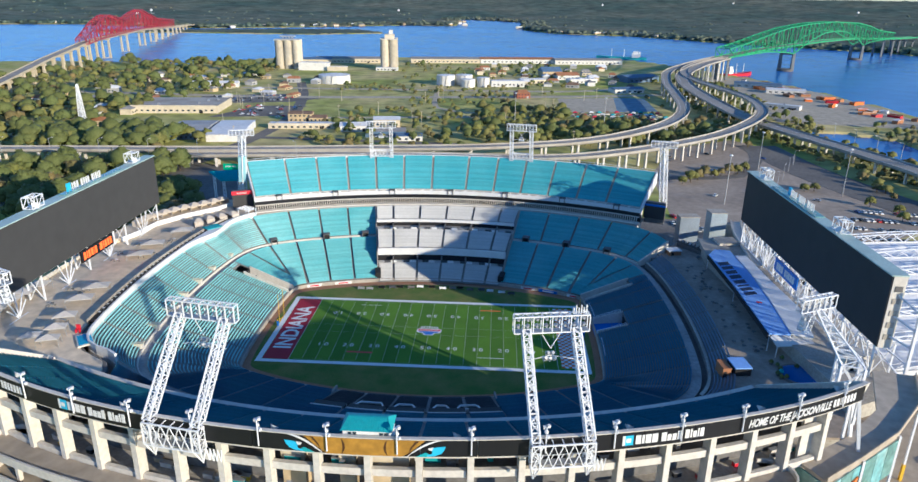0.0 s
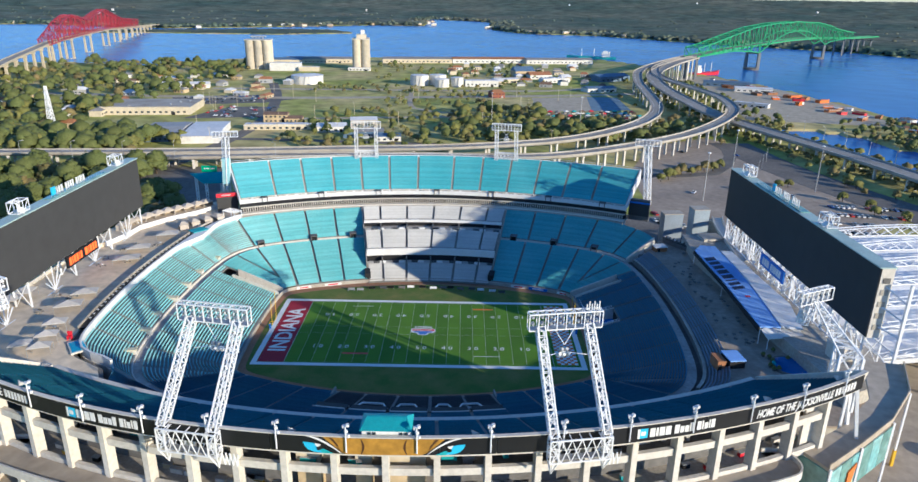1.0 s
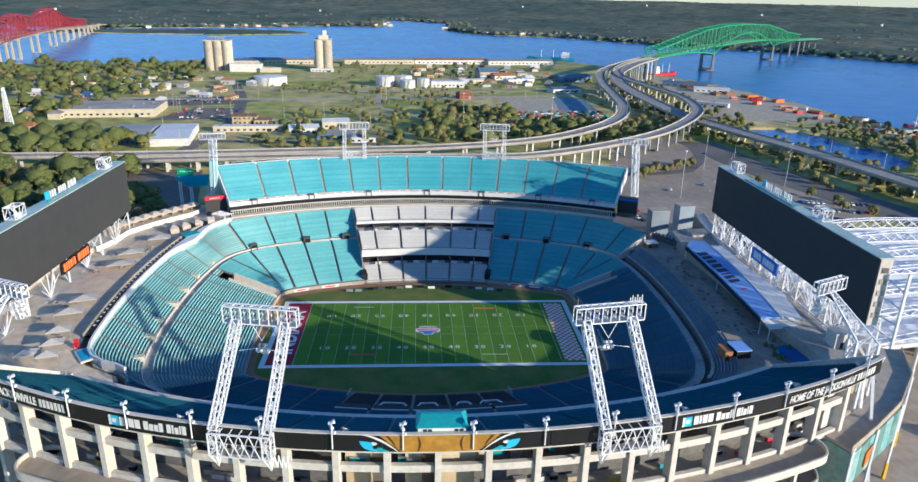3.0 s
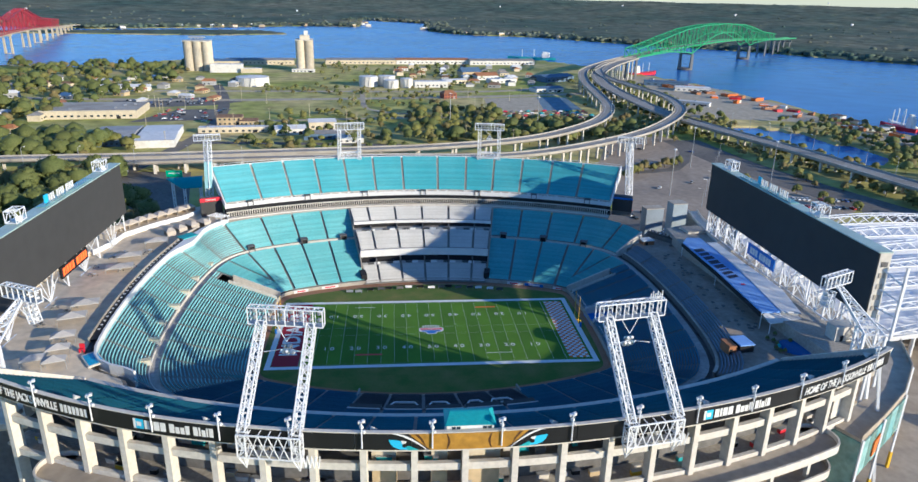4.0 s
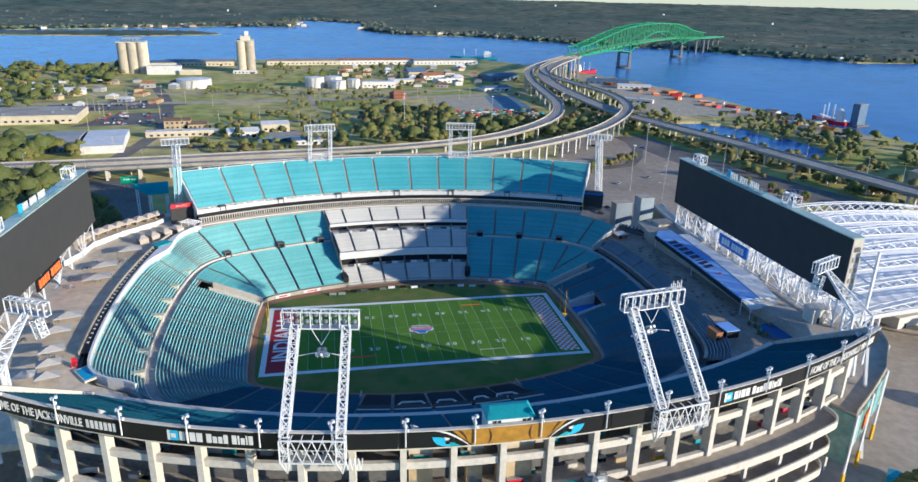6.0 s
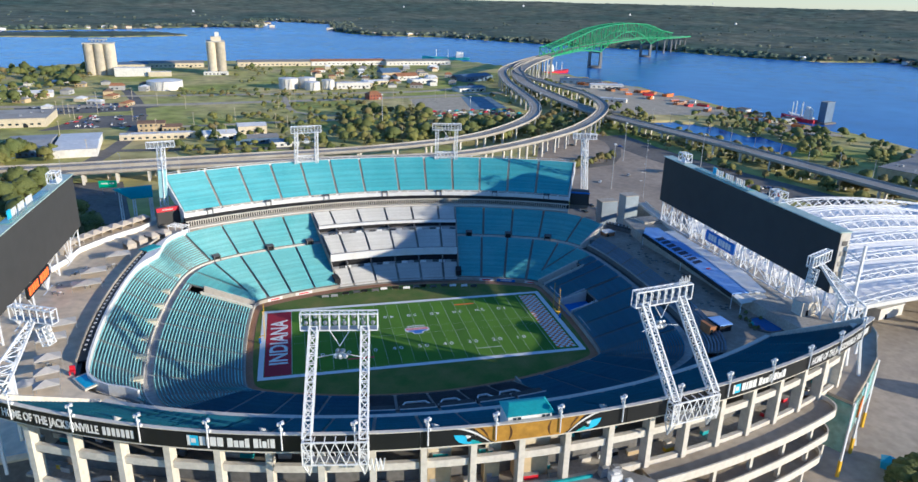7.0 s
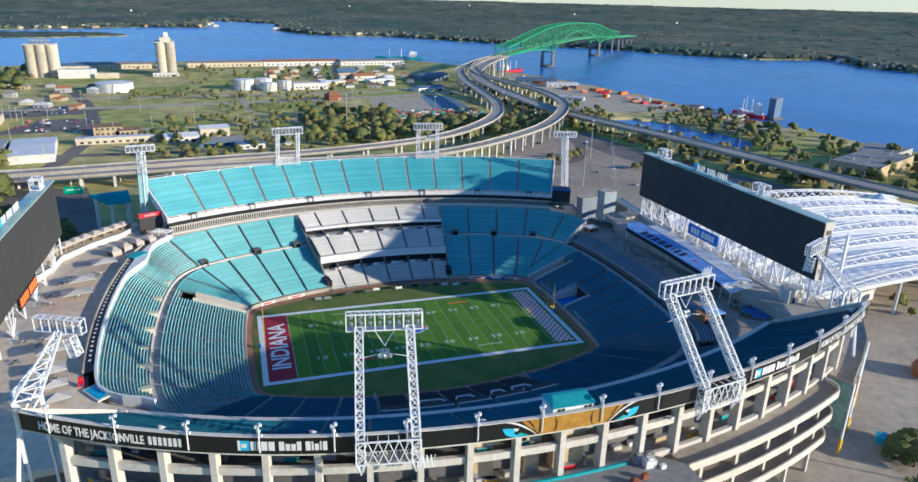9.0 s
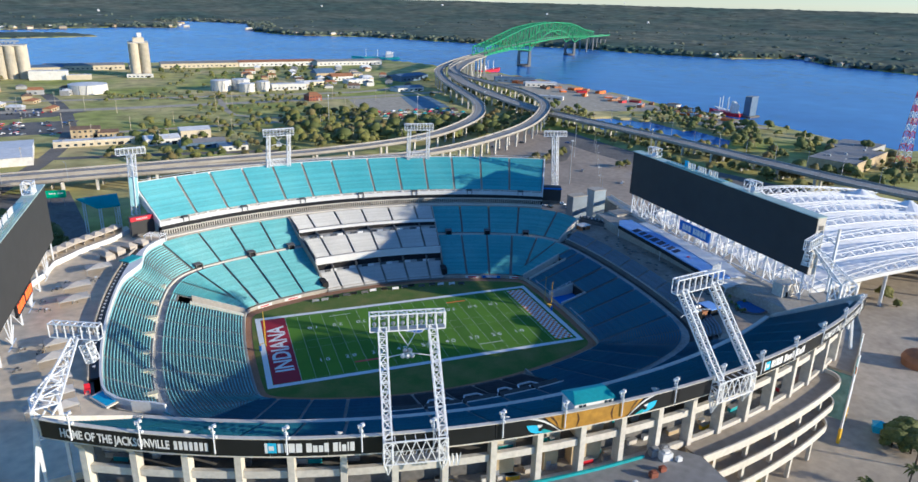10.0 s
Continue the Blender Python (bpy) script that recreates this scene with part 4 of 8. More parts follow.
for d0, d1 in ((-2.84, -0.94), (-0.94, 1.06), (1.06, 2.96)):
    rails = [[arc(r, d, z, False) for r, z in ((219.02, low_edge(d)), (219.12, low_edge(d)), (219.12, 41.86), (219.02, 41.86))] for d in [d0 + (d1 - d0) * k / 12 for k in range(13)]]
    part("panel", Geo().sweep(rails), GOLD, gold)
for sgn in (-1, 1):
    def flat(name, pts, m, proud, label=""):
        part(name, Geo().sweep([[arc(219.04 + e, MIDDLE + sgn * d, z, False) for d, z in pts] for e in (0, proud)]), m, gold, label)
    bend = [(1.08 - 0.16 * math.sin(math.pi * k / 8), 38.5 + 3.3 * k / 8) for k in range(9)]
    flat("stripe", bend + [(d + 0.03 + 0.09 * math.sin(math.pi * (z - 38.5) / 3.3), z) for d, z in bend[::-1]], BROWN, 0.11, "dark curved stripe")
    flat("side_stripe", [(2.1, 38.9), (2.0, 38.5), (2.34, 40.6), (2.62, 41.8), (2.45, 41.8), (2.2, 40.4)], BROWN, 0.11, "dark curved stripe")
    rails = []
    for k in range(13):
        d = 2.05 + 1.65 * k / 12
        z, t = 41.95 - 3.45 * max(0.0, (3.7 - d) / 1.65) ** 1.7, 0.05 + 0.17 * math.sin(math.pi * k / 12)
        rails.append([arc(219.06 + e, MIDDLE + sgn * d, zz, False) for e, zz in ((0, z - t), (0.1, z - t), (0.1, min(41.9, z + t)), (0, min(41.9, z + t)))])
    part("white_brow", Geo().sweep(rails), WHITE, gold, "white curved brow line")
    flat("teal_eye", [(3.88, 40.65), (3.5, 40.55), (3.25, 40.3), (3.2, 39.6), (3.0, 38.9), (2.95, 38.5), (3.35, 38.6), (3.65, 39.1), (3.8, 39.8)], SKYBLUE, 0.1)
    flat("eye_corner", [(2.45, 38.45), (2.95, 38.42), (3.08, 39.3), (2.9, 39.35)], TEALROOF, 0.13)
    flat("eye_glint", [(3.3, 40.5), (3.02, 40.25), (3.14, 39.6), (3.24, 39.9)], WHITE, 0.13)
    flat("pupil", [(3.12 + 0.12 * math.cos(math.tau * k / 12), 39.45 + 0.42 * math.sin(math.tau * k / 12)) for k in range(12)], BLACK, 0.15)
# booth on the near rim
booth = thing("rim_booth", "small white booth with teal metal hip roof on rim", "booth", (0.5, -119.5, 38))
booth_wall = part("wall", Geo().box(0.5, -119.4, 38.5, 8.8, 5.0, 4.5), WHITE, booth)
booth_roof = part("roof", Geo().hexa([(-4.3, -122.4, 43.0), (5.3, -122.4, 43.0), (5.3, -116.6, 43.0), (-4.3, -116.6, 43.0), (-3.2, -119.8, 44.3), (4.2, -119.8, 44.3), (4.2, -119.2, 44.3), (-3.2, -119.2, 44.3)]), TEALROOF, booth, "teal standing-seam roof")
for i in range(21):
    x = -4.1 + 0.46 * i
    part("roof_seam", Geo().beam((x, -122.4, 43.03), (max(-3.2, min(4.2, x)), -119.8, 44.35), 0.07), TEALROOF, booth_roof)
for x in (-2.6, -1.7, 3.2, 4.1):
    part("window", Geo().box(x, -121.95, 41.9, 0.7, 0.08, 0.6), GLASS, booth_wall, "dark window pane")

# suites between the near club seats: black fronts with white-framed bays
suites = thing("near_suites", "black suite fronts with white railings above club seats", "suites", (0, -62, 7))
for d0, d1 in ((-9.4, -6.2), (-5.8, -2.2), (-1.8, 1.8), (2.2, 5.8), (6.2, 9.4)):
    part("suite_front", arc_band(Geo(), 159.5, 162.6, 6.4, 9.2, d0, d1, False), BLACK, suites)
    part("suite_rail", arc_band(Geo(), 158.6, 158.9, 7.6, 8.1, d0, d1, False), WHITE, suites)
    part("back_rail", arc_band(Geo(), 163.2, 163.6, 9.6, 10.4, d0, d1, False), CONC_W, suites)
for d0, d1 in ((-5.6, -2.4), (-1.6, 0.9), (2.4, 4.4), (4.9, 7.6)):
    part("bay_frame", arc_band(arc_band(Geo(), 155.2, 155.5, 7.0, 7.5, d0 + 0.5, d1 - 0.5, False), 158.6, 158.9, 8.1, 8.5, d0, d1, False), WHITE, suites)
    for a, b in ((d0, d0 + 0.5), (d1, d1 - 0.5)):
        part("bay_side", Geo().beam(arc(158.7, a, 8.0, False), arc(155.3, b, 7.2, False), 0.35), WHITE, suites)
for d in (-9.9, 9.9):
    part("suite_end", Geo().box(*arc(149, d, 0.5, False), 0.5, 14, 2.6, radians(d)), CONC, suites)


# ---- light gantries ----
def lamp_bank(th, c, along, width, height, depth=1.6, cols=9, tilt=0.0):
    """A frame of floodlights; c: its middle; along: the direction of its long side."""
    c, a = Vector(c), Vector(along).normalized()
    up = Vector((0, 0, 1))
    n = a.cross(up).normalized()
    g = Geo()
    for dz in (-0.5, 0.5):
        for dn in (-0.5, 0.5):
            g.beam(c - a * width / 2 + up * height * dz + n * depth * dn, c + a * width / 2 + up * height * dz + n * depth * dn, 0.24)
    for i in range(cols + 1):
        s = c + a * width * (i / cols - 0.5)
        for dn in (-0.5, 0.5):
            g.beam(s + n * depth * dn - up * height / 2, s + n * depth * dn + up * height / 2, 0.20)
        for dz in (-0.5, 0.5):
            g.beam(s - n * depth / 2 + up * height * dz, s + n * depth / 2 + up * height * dz, 0.16)
            if i < cols:
                g.beam(s - n * depth / 2 + up * height * dz, s + a * width / cols + n * depth / 2 + up * height * dz, 0.12)
    bank = part("bank_frame", g, STEEL, th)
    part("catwalk", Geo().hexa([c + a * x * width / 2 + n * y * depth / 2 + up * (z - height / 2) for z in (0.02, 0.12) for x, y in ((-1, -1), (1, -1), (1, 1), (-1, 1))]), GREYSTEEL, bank, "grey grating")
    for i in range(cols):
        for k in range(2):
            s = c + a * width * ((i + 0.5) / cols - 0.5) + up * height * (k * 0.42 - 0.2) - n * 0.1
            part("floodlight", Geo().tube(s + n * 0.3, s - n * 0.35, 0.28, 0.46, 8), GREYSTEEL, bank)


def gantry(deg, far):
    """Two lattice legs that lean inwards from the rim, a base truss between them and a lamp bank on top."""
    o = Vector(arc(0.0, 0.0, 0.0, far))
    out = (Vector(arc(1.0, deg, 0.0, far)) - o).normalized()
    tan = Vector((math.cos(radians(deg)), -math.sin(radians(deg)) * (1 if far else -1), 0))
    P = lambda a, r, z: o + out * r + tan * a + Vector((0, 0, z))
    foot, head, zb, w, hb = ((217.2, 37.6), (213.6, 53.4), 55.0, 14.6, 3.2) if far else ((219.8, 41.6), (206.4, 57.4), 58.9, 14.6, 3.4)
    th = thing("light_gantry", "white steel lattice gantry with floodlight bank", "light tower", P(0, foot[0], 36), "light gantries")
    for sx in (-1, 1):
        p, q = P(sx * 5.1, *foot), P(sx * 4.9, *head)
        part("leg", Geo().truss(p, q, 1.5, 1.7, 9 if far else 12, 0.26, 0.14, tan), STEEL, th, "white lattice leg")
        if not far:
            part("foot_truss", Geo().truss(p - Vector((0, 0, 4.8)), p, 1.6, 2.0, 3, 0.26, 0.15, tan), STEEL, th)
            tip = P(sx * 5.1, 219.2, 33.4)
            brace = Geo()
            for a in (-0.8, 0.8):
                for r in (-0.9, 0.9):
                    brace.beam(P(sx * 5.1 + a, foot[0] + r, 36.8), tip, 0.22)
            part("knee_brace", brace, STEEL, th)
            if sx > 0:
                zig = Geo()
                for k in range(4):
                    zig.beam(P(5.6 + 0.8 * k, 218.6, 36.4), P(6.0 + 0.8 * k, 218.4, 33.6), 0.2)
                    zig.beam(P(6.0 + 0.8 * k, 218.4, 33.6), P(6.4 + 0.8 * k, 218.6, 36.4), 0.2)
                part("zigzag_brace", zig, STEEL, th, kind="stuff")
    lo, hi = (36.8, 41.6) if not far else (38.2, 41.2)
    for dr in (-1.0, 1.0):
        for z in (lo, hi):
            part("base_chord", Geo().beam(P(-5.9, foot[0] + dr, z), P(5.9, foot[0] + dr, z), 0.26), STEEL, th)
        for i in range(6):
            a, b = -5.7 + 1.9 * i, -3.8 + 1.9 * i
            part("base_web", Geo().beam(P(a, foot[0] + dr, lo), P(b, foot[0] + dr, hi), 0.15), STEEL, th)
            part("base_web", Geo().beam(P(b, foot[0] + dr, lo), P(a, foot[0] + dr, hi), 0.15), STEEL, th)
    for i in range(7):
        part("base_tie", Geo().beam(P(-5.7 + 1.9 * i, foot[0] - 1.0, hi), P(-5.7 + 1.9 * i, foot[0] + 1.0, hi), 0.15), STEEL, th)
    if not far:
        part("base_walk", Geo().beam(P(-5.6, foot[0], lo + 0.5), P(5.6, foot[0], lo + 0.5), 1.6, 0.12), GREYSTEEL, th, "grey grating")
    lamp_bank(th, P(0, head[0], zb), tan, w, hb, cols=8 if not far else 9)
    c = P(0, head[0] + 0.6, head[1] - (5.2 if not far else 4.0))
    part("cable_stay", Geo().beam(c + Vector((0, 0, 1.5)), P(-2.2, head[0], zb - 1.6), 0.12).beam(c + Vector((0, 0, 1.5)), P(2.2, head[0], zb - 1.6), 0.12), STEEL, th)
    part("cable_cross", Geo().beam(c, c - tan * 4.8 - Vector((0, 0, 1.0)), 0.12).beam(c, c + tan * 4.8 - Vector((0, 0, 1.0)), 0.12), STEEL, th)
    for dx, dz in ((-0.9, -0.6), (0, -0.7), (0.9, -0.6), (-0.45, 0.5), (0.45, 0.5)):
        s = c + tan * dx + Vector((0, 0, dz))
        part("loudspeaker", Geo().tube(s + out * 0.5 + Vector((0, 0, 0.35)), s - out * 0.5 - Vector((0, 0, 0.35)), 0.3, 0.55, 8), WHITE if dz < 0 else GREYSTEEL, th, "white horn loudspeaker")
    if not far and deg > 0:
        for i in range(6):
            q = P(4.2 + 0.5 * i, head[0], zb + hb / 2)
            part("antenna", Geo().tube(q, q + Vector((0, 0, 1.3 + 0.5 * (i % 2))), 0.13, n=6), WHITE, th)


for deg in (-9.5, 9.5):
    gantry(deg, False)
    gantry(deg, True)


def corner_tower(foot, head, along, width, clad=False, hb=2.6):
    th = thing("corner_light_tower", "leaning white lattice tower with floodlight bank", "light tower", foot, "corner light towers")
    part("mast", Geo().truss(foot, head, 2.4, 2.2, 10, 0.34, 0.2), STEEL, th)
    lamp_bank(th, Vector(head) + Vector((0, 0, 1.2)), along, width, hb, cols=7)
    if clad:
        f, h = Vector(foot), Vector(head)
        a, b = f.lerp(h, 0.16), f.lerp(h, 0.62)
        part("cladding", Geo().hexa([a + Vector(v) for v in ((-1.6, -1.4, 0), (1.6, -1.4, 0), (1.6, 1.3, 0), (-1.6, 1.3, 0))] + [b + Vector(v) for v in ((-1.6, -1.4, 0), (1.6, -1.4, 0), (1.6, 1.3, 0), (-1.6, 1.3, 0))]), mat("pale_teal_cladding", (0.35, 0.62, 0.66), 0.5), th, "pale teal panel cladding")
    return th


corner_tower((-99.5, 90.5, 26.0), (-98.5, 92.0, 52.5), (1, 0.25, 0), 11.5, True)
corner_tower((102.0, 88.0, 24.0), (99.0, 86.0, 53.0), (1, -0.25, 0), 11.5)


def leaning_tower(sx):
    """A tapered lattice mast that leans inwards from a braced four-post frame at the rim's end."""
    th = thing("corner_light_tower", "leaning white lattice tower with floodlight bank", "light tower", (sx * 101, -92, 30), "corner light towers")
    base = [Vector((sx * x, y, 43.6)) for x, y in ((102.6, -93.6), (98.2, -92.2), (99.4, -87.6), (103.8, -89.0))]
    head = Vector((sx * 95.4, -82.2, 52.4))
    a = Vector((sx * -0.90, -0.42, 0)).normalized()
    n = Vector((0, 0, 1)).cross(a)
    top = [head + a * i * 0.7 + n * j * 0.6 for i, j in ((-1, -1), (1, -1), (1, 1), (-1, 1))]
    top.sort(key=lambda q: (q - base[0]).length)
    near_top = []
    for b in base:
        q = min([t for t in top if t not in near_top], key=lambda t: (t - b).length)
        near_top.append(q)
    for k in range(4):
        part("mast_chord", Geo().beam(base[k], near_top[k], 0.3), STEEL, th)
    for k in range(4):
        m, g = (k + 1) % 4, Geo()
        for i in range(7):
            p0, p1 = base[k].lerp(near_top[k], i / 7), base[k].lerp(near_top[k], (i + 1) / 7)
            q0, q1 = base[m].lerp(near_top[m], i / 7), base[m].lerp(near_top[m], (i + 1) / 7)
            g.beam(p0, q1, 0.17) if i % 2 else g.beam(q0, p1, 0.17)
            g.beam(p1, q1, 0.15)
        part("mast_lacing", g, STEEL, th, kind="stuff")
    lamp_bank(th, head + Vector((0, 0, 1.2)), a, 10.2, 2.9, cols=6)
    for k, b in enumerate(base):
        part("post", Geo().beam(b, Vector((b.x, b.y, 20.0 if k > 1 else 30.0)), 0.55), STEEL, th)
        c = base[(k + 1) % 4]
        part("frame_brace", Geo().beam(b, Vector((c.x, c.y, 37.0)), 0.3), STEEL, th)
        part("frame_brace", Geo().beam(Vector((b.x, b.y, 37.0)), c, 0.3), STEEL, th)
        part("frame_beam", Geo().beam(b, c, 0.3), STEEL, th)
        part("frame_beam", Geo().beam(Vector((b.x, b.y, 37.0)), Vector((c.x, c.y, 37.0)), 0.3), STEEL, th)
    part("raking_leg", Geo().beam((sx * 108.5, -95.0, 1.0), base[0] - Vector((0, 0, 6.6)), 0.7), STEEL, th)
    part("raking_leg", Geo().beam((sx * 108.5, -88.0, 1.0), base[3] - Vector((0, 0, 6.6)), 0.7), STEEL, th)
    part("dish_rack", Geo().truss(head - Vector((0, 0, 1.5)) + a * 1.6, head - Vector((0, 0, 5.5)) + a * 2.6, 2.0, 1.6, 4, 0.2, 0.12), STEEL, th)
    for k in range(3):
        q = head - Vector((0, 0, 2.2 + 1.3 * k)) + a * 3.0
        part("loudspeaker", Geo().tube(q + n * 0.4, q - n * 0.5, 0.35, 0.6, 8), WHITE, th, "white horn loudspeaker")


leaning_tower(-1)
leaning_tower(1)

# lamp posts along the near rim
for d in (-25.7, -22.35, -18.9, -15.55, -12.05, -8.6, -5.1, -1.73, 1.63, 5.15, 8.7, 12.1, 15.6, 19.05, 22.5, 25.6):
    x, y, z = rim(219.4, d, 39.0)
    th = thing("rim_lamp_post", "white rim lamp post with clustered floodlights", "lamp post", (x, y, z), "rim lamp posts")
    part("pole", Geo().tube((x, y, z), (x, y, z + 5.4), 0.15, 0.12), STEEL, th)
    arm = part("arm", Geo().beam((x, y, z + 5.4), (x, y + 0.9, z + 5.5), 0.14), STEEL, th)
    for k, (dx, dz) in enumerate(((-0.35, 5.0), (0.35, 5.3), (0.0, 4.0), (0.3, 3.0))):
        part("lamp_head", Geo().box(x + dx, y + 0.45, z + dz, 0.5, 0.6, 0.5, 0.3 * k), WHITE, arm)
for d in (-20.6, -13.2, -4.7, 4.4, 13.1, 20.7, 26.0):
    x, y, z = rim(216.4, d, 39.2)
    th = thing("satellite_dish", "small white satellite dish on rim", "dish", (x, y, z), "satellite dishes")
    part("bowl", Geo().tube((x, y, z + 1.3), (x + 0.3, y + 0.5, z + 1.9), 0.2, 0.9, 12), WHITE, th)
    part("stand", Geo().tube((x, y, z), (x, y, z + 1.4), 0.08, n=6), GREYSTEEL, th)


# ---- scoreboards ----
def scoreboard(sx):
    x = 127.7 if sx > 0 else -125.4
    th = thing("scoreboard", "huge dark video board on white steel frame", "scoreboard", (x, 2, 20), "scoreboards")
    part("screen", Geo().box(x + sx * 0.15, 2.0, 28.6, 0.3, 112.0, 20.6), SCREEN, th, "switched-off dark screen")
    cabinet = part("cabinet", Geo().box(x + sx * 2.1, 2.0, 28.4, 3.6, 112.3, 21.0), CONC_W, th)
    part("cap", Geo().box(x + sx * 1.9, 2.0, 49.4, 4.6, 112.6, 0.35), mat("pale_green_cap", (0.42, 0.55, 0.52), 0.5), th)
    for z in (31, 34.5, 38, 41.5, 45):
        part("end_hatch", Geo().box(x + sx * 2.1, -54.25, z, 2.0, 0.1, 1.6), CONC_D if z == 45 else CONC, cabinet)
    for i in range(13):
        y = -52 + 9.0 * i
        if sx < 0 and i % 3:
            continue
        for dx in (0.9, 6.2):
            part("leg", Geo().beam((x + sx * dx, y, 18.2), (x + sx * dx, y, 28.5), 0.46), STEEL, th, "white steel post")
        part("leg_tie", Geo().beam((x + sx * 0.9, y, 19.0), (x + sx * 6.2, y, 28.0), 0.2), STEEL, th)
        part("leg_tie", Geo().beam((x + sx * 6.2, y, 19.0), (x + sx * 0.9, y, 28.0), 0.2), STEEL, th)
    for i in range(12):
        if sx < 0 and i % 3 != 1:
            continue
        y0, y1 = -52 + 9.0 * i, -43 + 9.0 * i
        mid, g = (y0 + y1) / 2, Geo()
        node = (x + sx * 0.9, mid if i % 3 else y0, 19.2)
        for yy, zz in ((y0, 23.6), (y0, 28.2), (mid, 28.2), (y1, 28.2), (y1, 23.6)):
            g.beam(node, (x + sx * 0.9, yy, zz), 0.26)
        part("fan_brace", g, STEEL, th, "fan of white braces")
        part("sill_beam", Geo().beam((x + sx * 0.9, y0, 19.0), (x + sx * 0.9, y1, 19.0), 0.45), STEEL, th)
        part("head_beam", Geo().beam((x + sx * 6.2, y0, 28.1), (x + sx * 6.2, y1, 28.1), 0.45), STEEL, th)
    foot = Vector((x + sx * 7.2, -57.5, 1.0))
    part("corner_post", Geo().beam(foot, (foot.x, foot.y, 46.0), 0.75), STEEL, th, "tall white corner post")
    for k, (yy, zz) in enumerate(((-54, 44), (-54, 38), (-54, 32), (-48, 28), (-40, 28))):
        part("corner_strut", Geo().beam((foot.x, foot.y, 40 - 5.0 * k), (x + sx * 2.5, yy, zz), 0.4), STEEL, th)
    for y in (-20.0, 44.0):
        part("top_frame", Geo().truss((x + sx * 2, y - 3, 52.2), (x + sx * 2, y + 3, 52.2), 3.2, 3.6, 2, 0.30, 0.2).beam((x + sx * 0.6, y, 49.7), (x + sx * 0.6, y, 52), 0.3).beam((x + sx * 3.4, y, 49.7), (x + sx * 3.4, y, 52), 0.3), STEEL, th)
        part("dish", Geo().tube((x + sx * 0.4, y - 2.0, 51.2), (x - sx * 0.1, y - 2.3, 51.7), 0.3, 1.0, 12), WHITE, th)
    board_walk = part("walkway", Geo().box(x + sx * 2, 14, 49.8, 3.0, 38, 0.25), GREENGLASS, th, "pale green grating")
    for i in range(20):
        y = -4 + 1.9 * i
        part("walkway_post", Geo().box(x + sx * 0.8, y, 50.05, 0.10, 0.10, 1.1), GREYSTEEL, board_walk)
    words = [0.9, 0.4, 0.9, 0.9, -0.5, 0.9, 0.7, 0.7, 0.7, -0.5, 0.8, 0.35, 0.7, 0.3, 0.7]
    p, f = bars(words, 2.4, 0.7, 0.25)
    split_bars("name_bar", p, f, lambda a, b, c: (x + sx * 2.0 + c, 10 - sx * a, 50.2 + b), WHITE, th, "white standing sign bars")
    part("sign_emblem", Geo().box(x + sx * 2.0, 10 + sx * 10.4, 50.2, 0.4, 2.4, 2.8), SKYBLUE, th, "blue square emblem")
    return th


scoreboard(1)
scoreboard(-1)
th = thing("led_sign", "black sign with glowing orange-red letter bars", "sign", (-126, 8, 22))
part("sign_box", Geo().box(-126.2, 8.0, 23.6, 0.8, 21.0, 4.2), BLACK, th)
p, f = bars([1.2, 0.5, 1.1, 1.2, 0.3, 1.0, -0.9, 1.7, 0.5, 1.2, 1.2, 1.1], 2.7, 0.62, 0.1)
split_bars("letter_bar", p, f, lambda a, b, c: (-125.75 + c, 8 + a, 24.4 + b), glow("orange_led", (0.9, 0.12, 0.02), 1.2), th)
th = thing("blue_sign", "blue sign with white letter bars on steel frame", "sign", (127, 6, 20))
part("sign_board", Geo().box(127.4, 6.5, 22.8, 0.5, 20.0, 4.6), BLUE, th)
p, f = bars([1.6, 1.6, 1.6, -0.8, 1.3, 0.7, 1.6, 1.6, 1.5], 2.6, 0.4, 0.1)
split_bars("letter_bar", p, f, lambda a, b, c: (127.1 + c, 6.5 - a, 23.8 + b), WHITE, th)
for y in (-3, 6, 15):
    part("sign_leg", Geo().truss((128.2, y, 18.5), (128.2, y, 23.5), 0.8, 0.8, 3, 0.16, 0.1), STEEL, th)
# corner video boards under the far towers
for sx, m in ((-1, SIGNRED), (1, BLUE)):
    th = thing("corner_video_board", "dark corner video board with coloured header", "video board", (sx * 97, 81, 20), "corner video boards")
    part("screen", Geo().box(sx * 96.5, 80.8, 20.6, 9.5, 0.6, 6.2, -sx * 0.42), SCREEN, th)
    part("header", Geo().box(sx * 96.4, 80.5, 26.6, 9.8, 0.9, 1.7 if sx < 0 else 0.6, -sx * 0.42), m, th)
    part("back_frame", Geo().box(sx * 97.3, 82.6, 18.0, 9.0, 2.4, 10.0, -sx * 0.42), CONC_D, th)
    if sx < 0:
        p, f = bars([0.7, 0.6, 0.5, 0.5, 0.4, 0.6, 0.5], 0.7, 0.12, 0.1)
        split_bars("header_bar", p, f, lambda a, b, c: (-96.6 + a * 0.91 + 0.1, 79.9 + a * 0.40, 27.1 + b), WHITE, th)

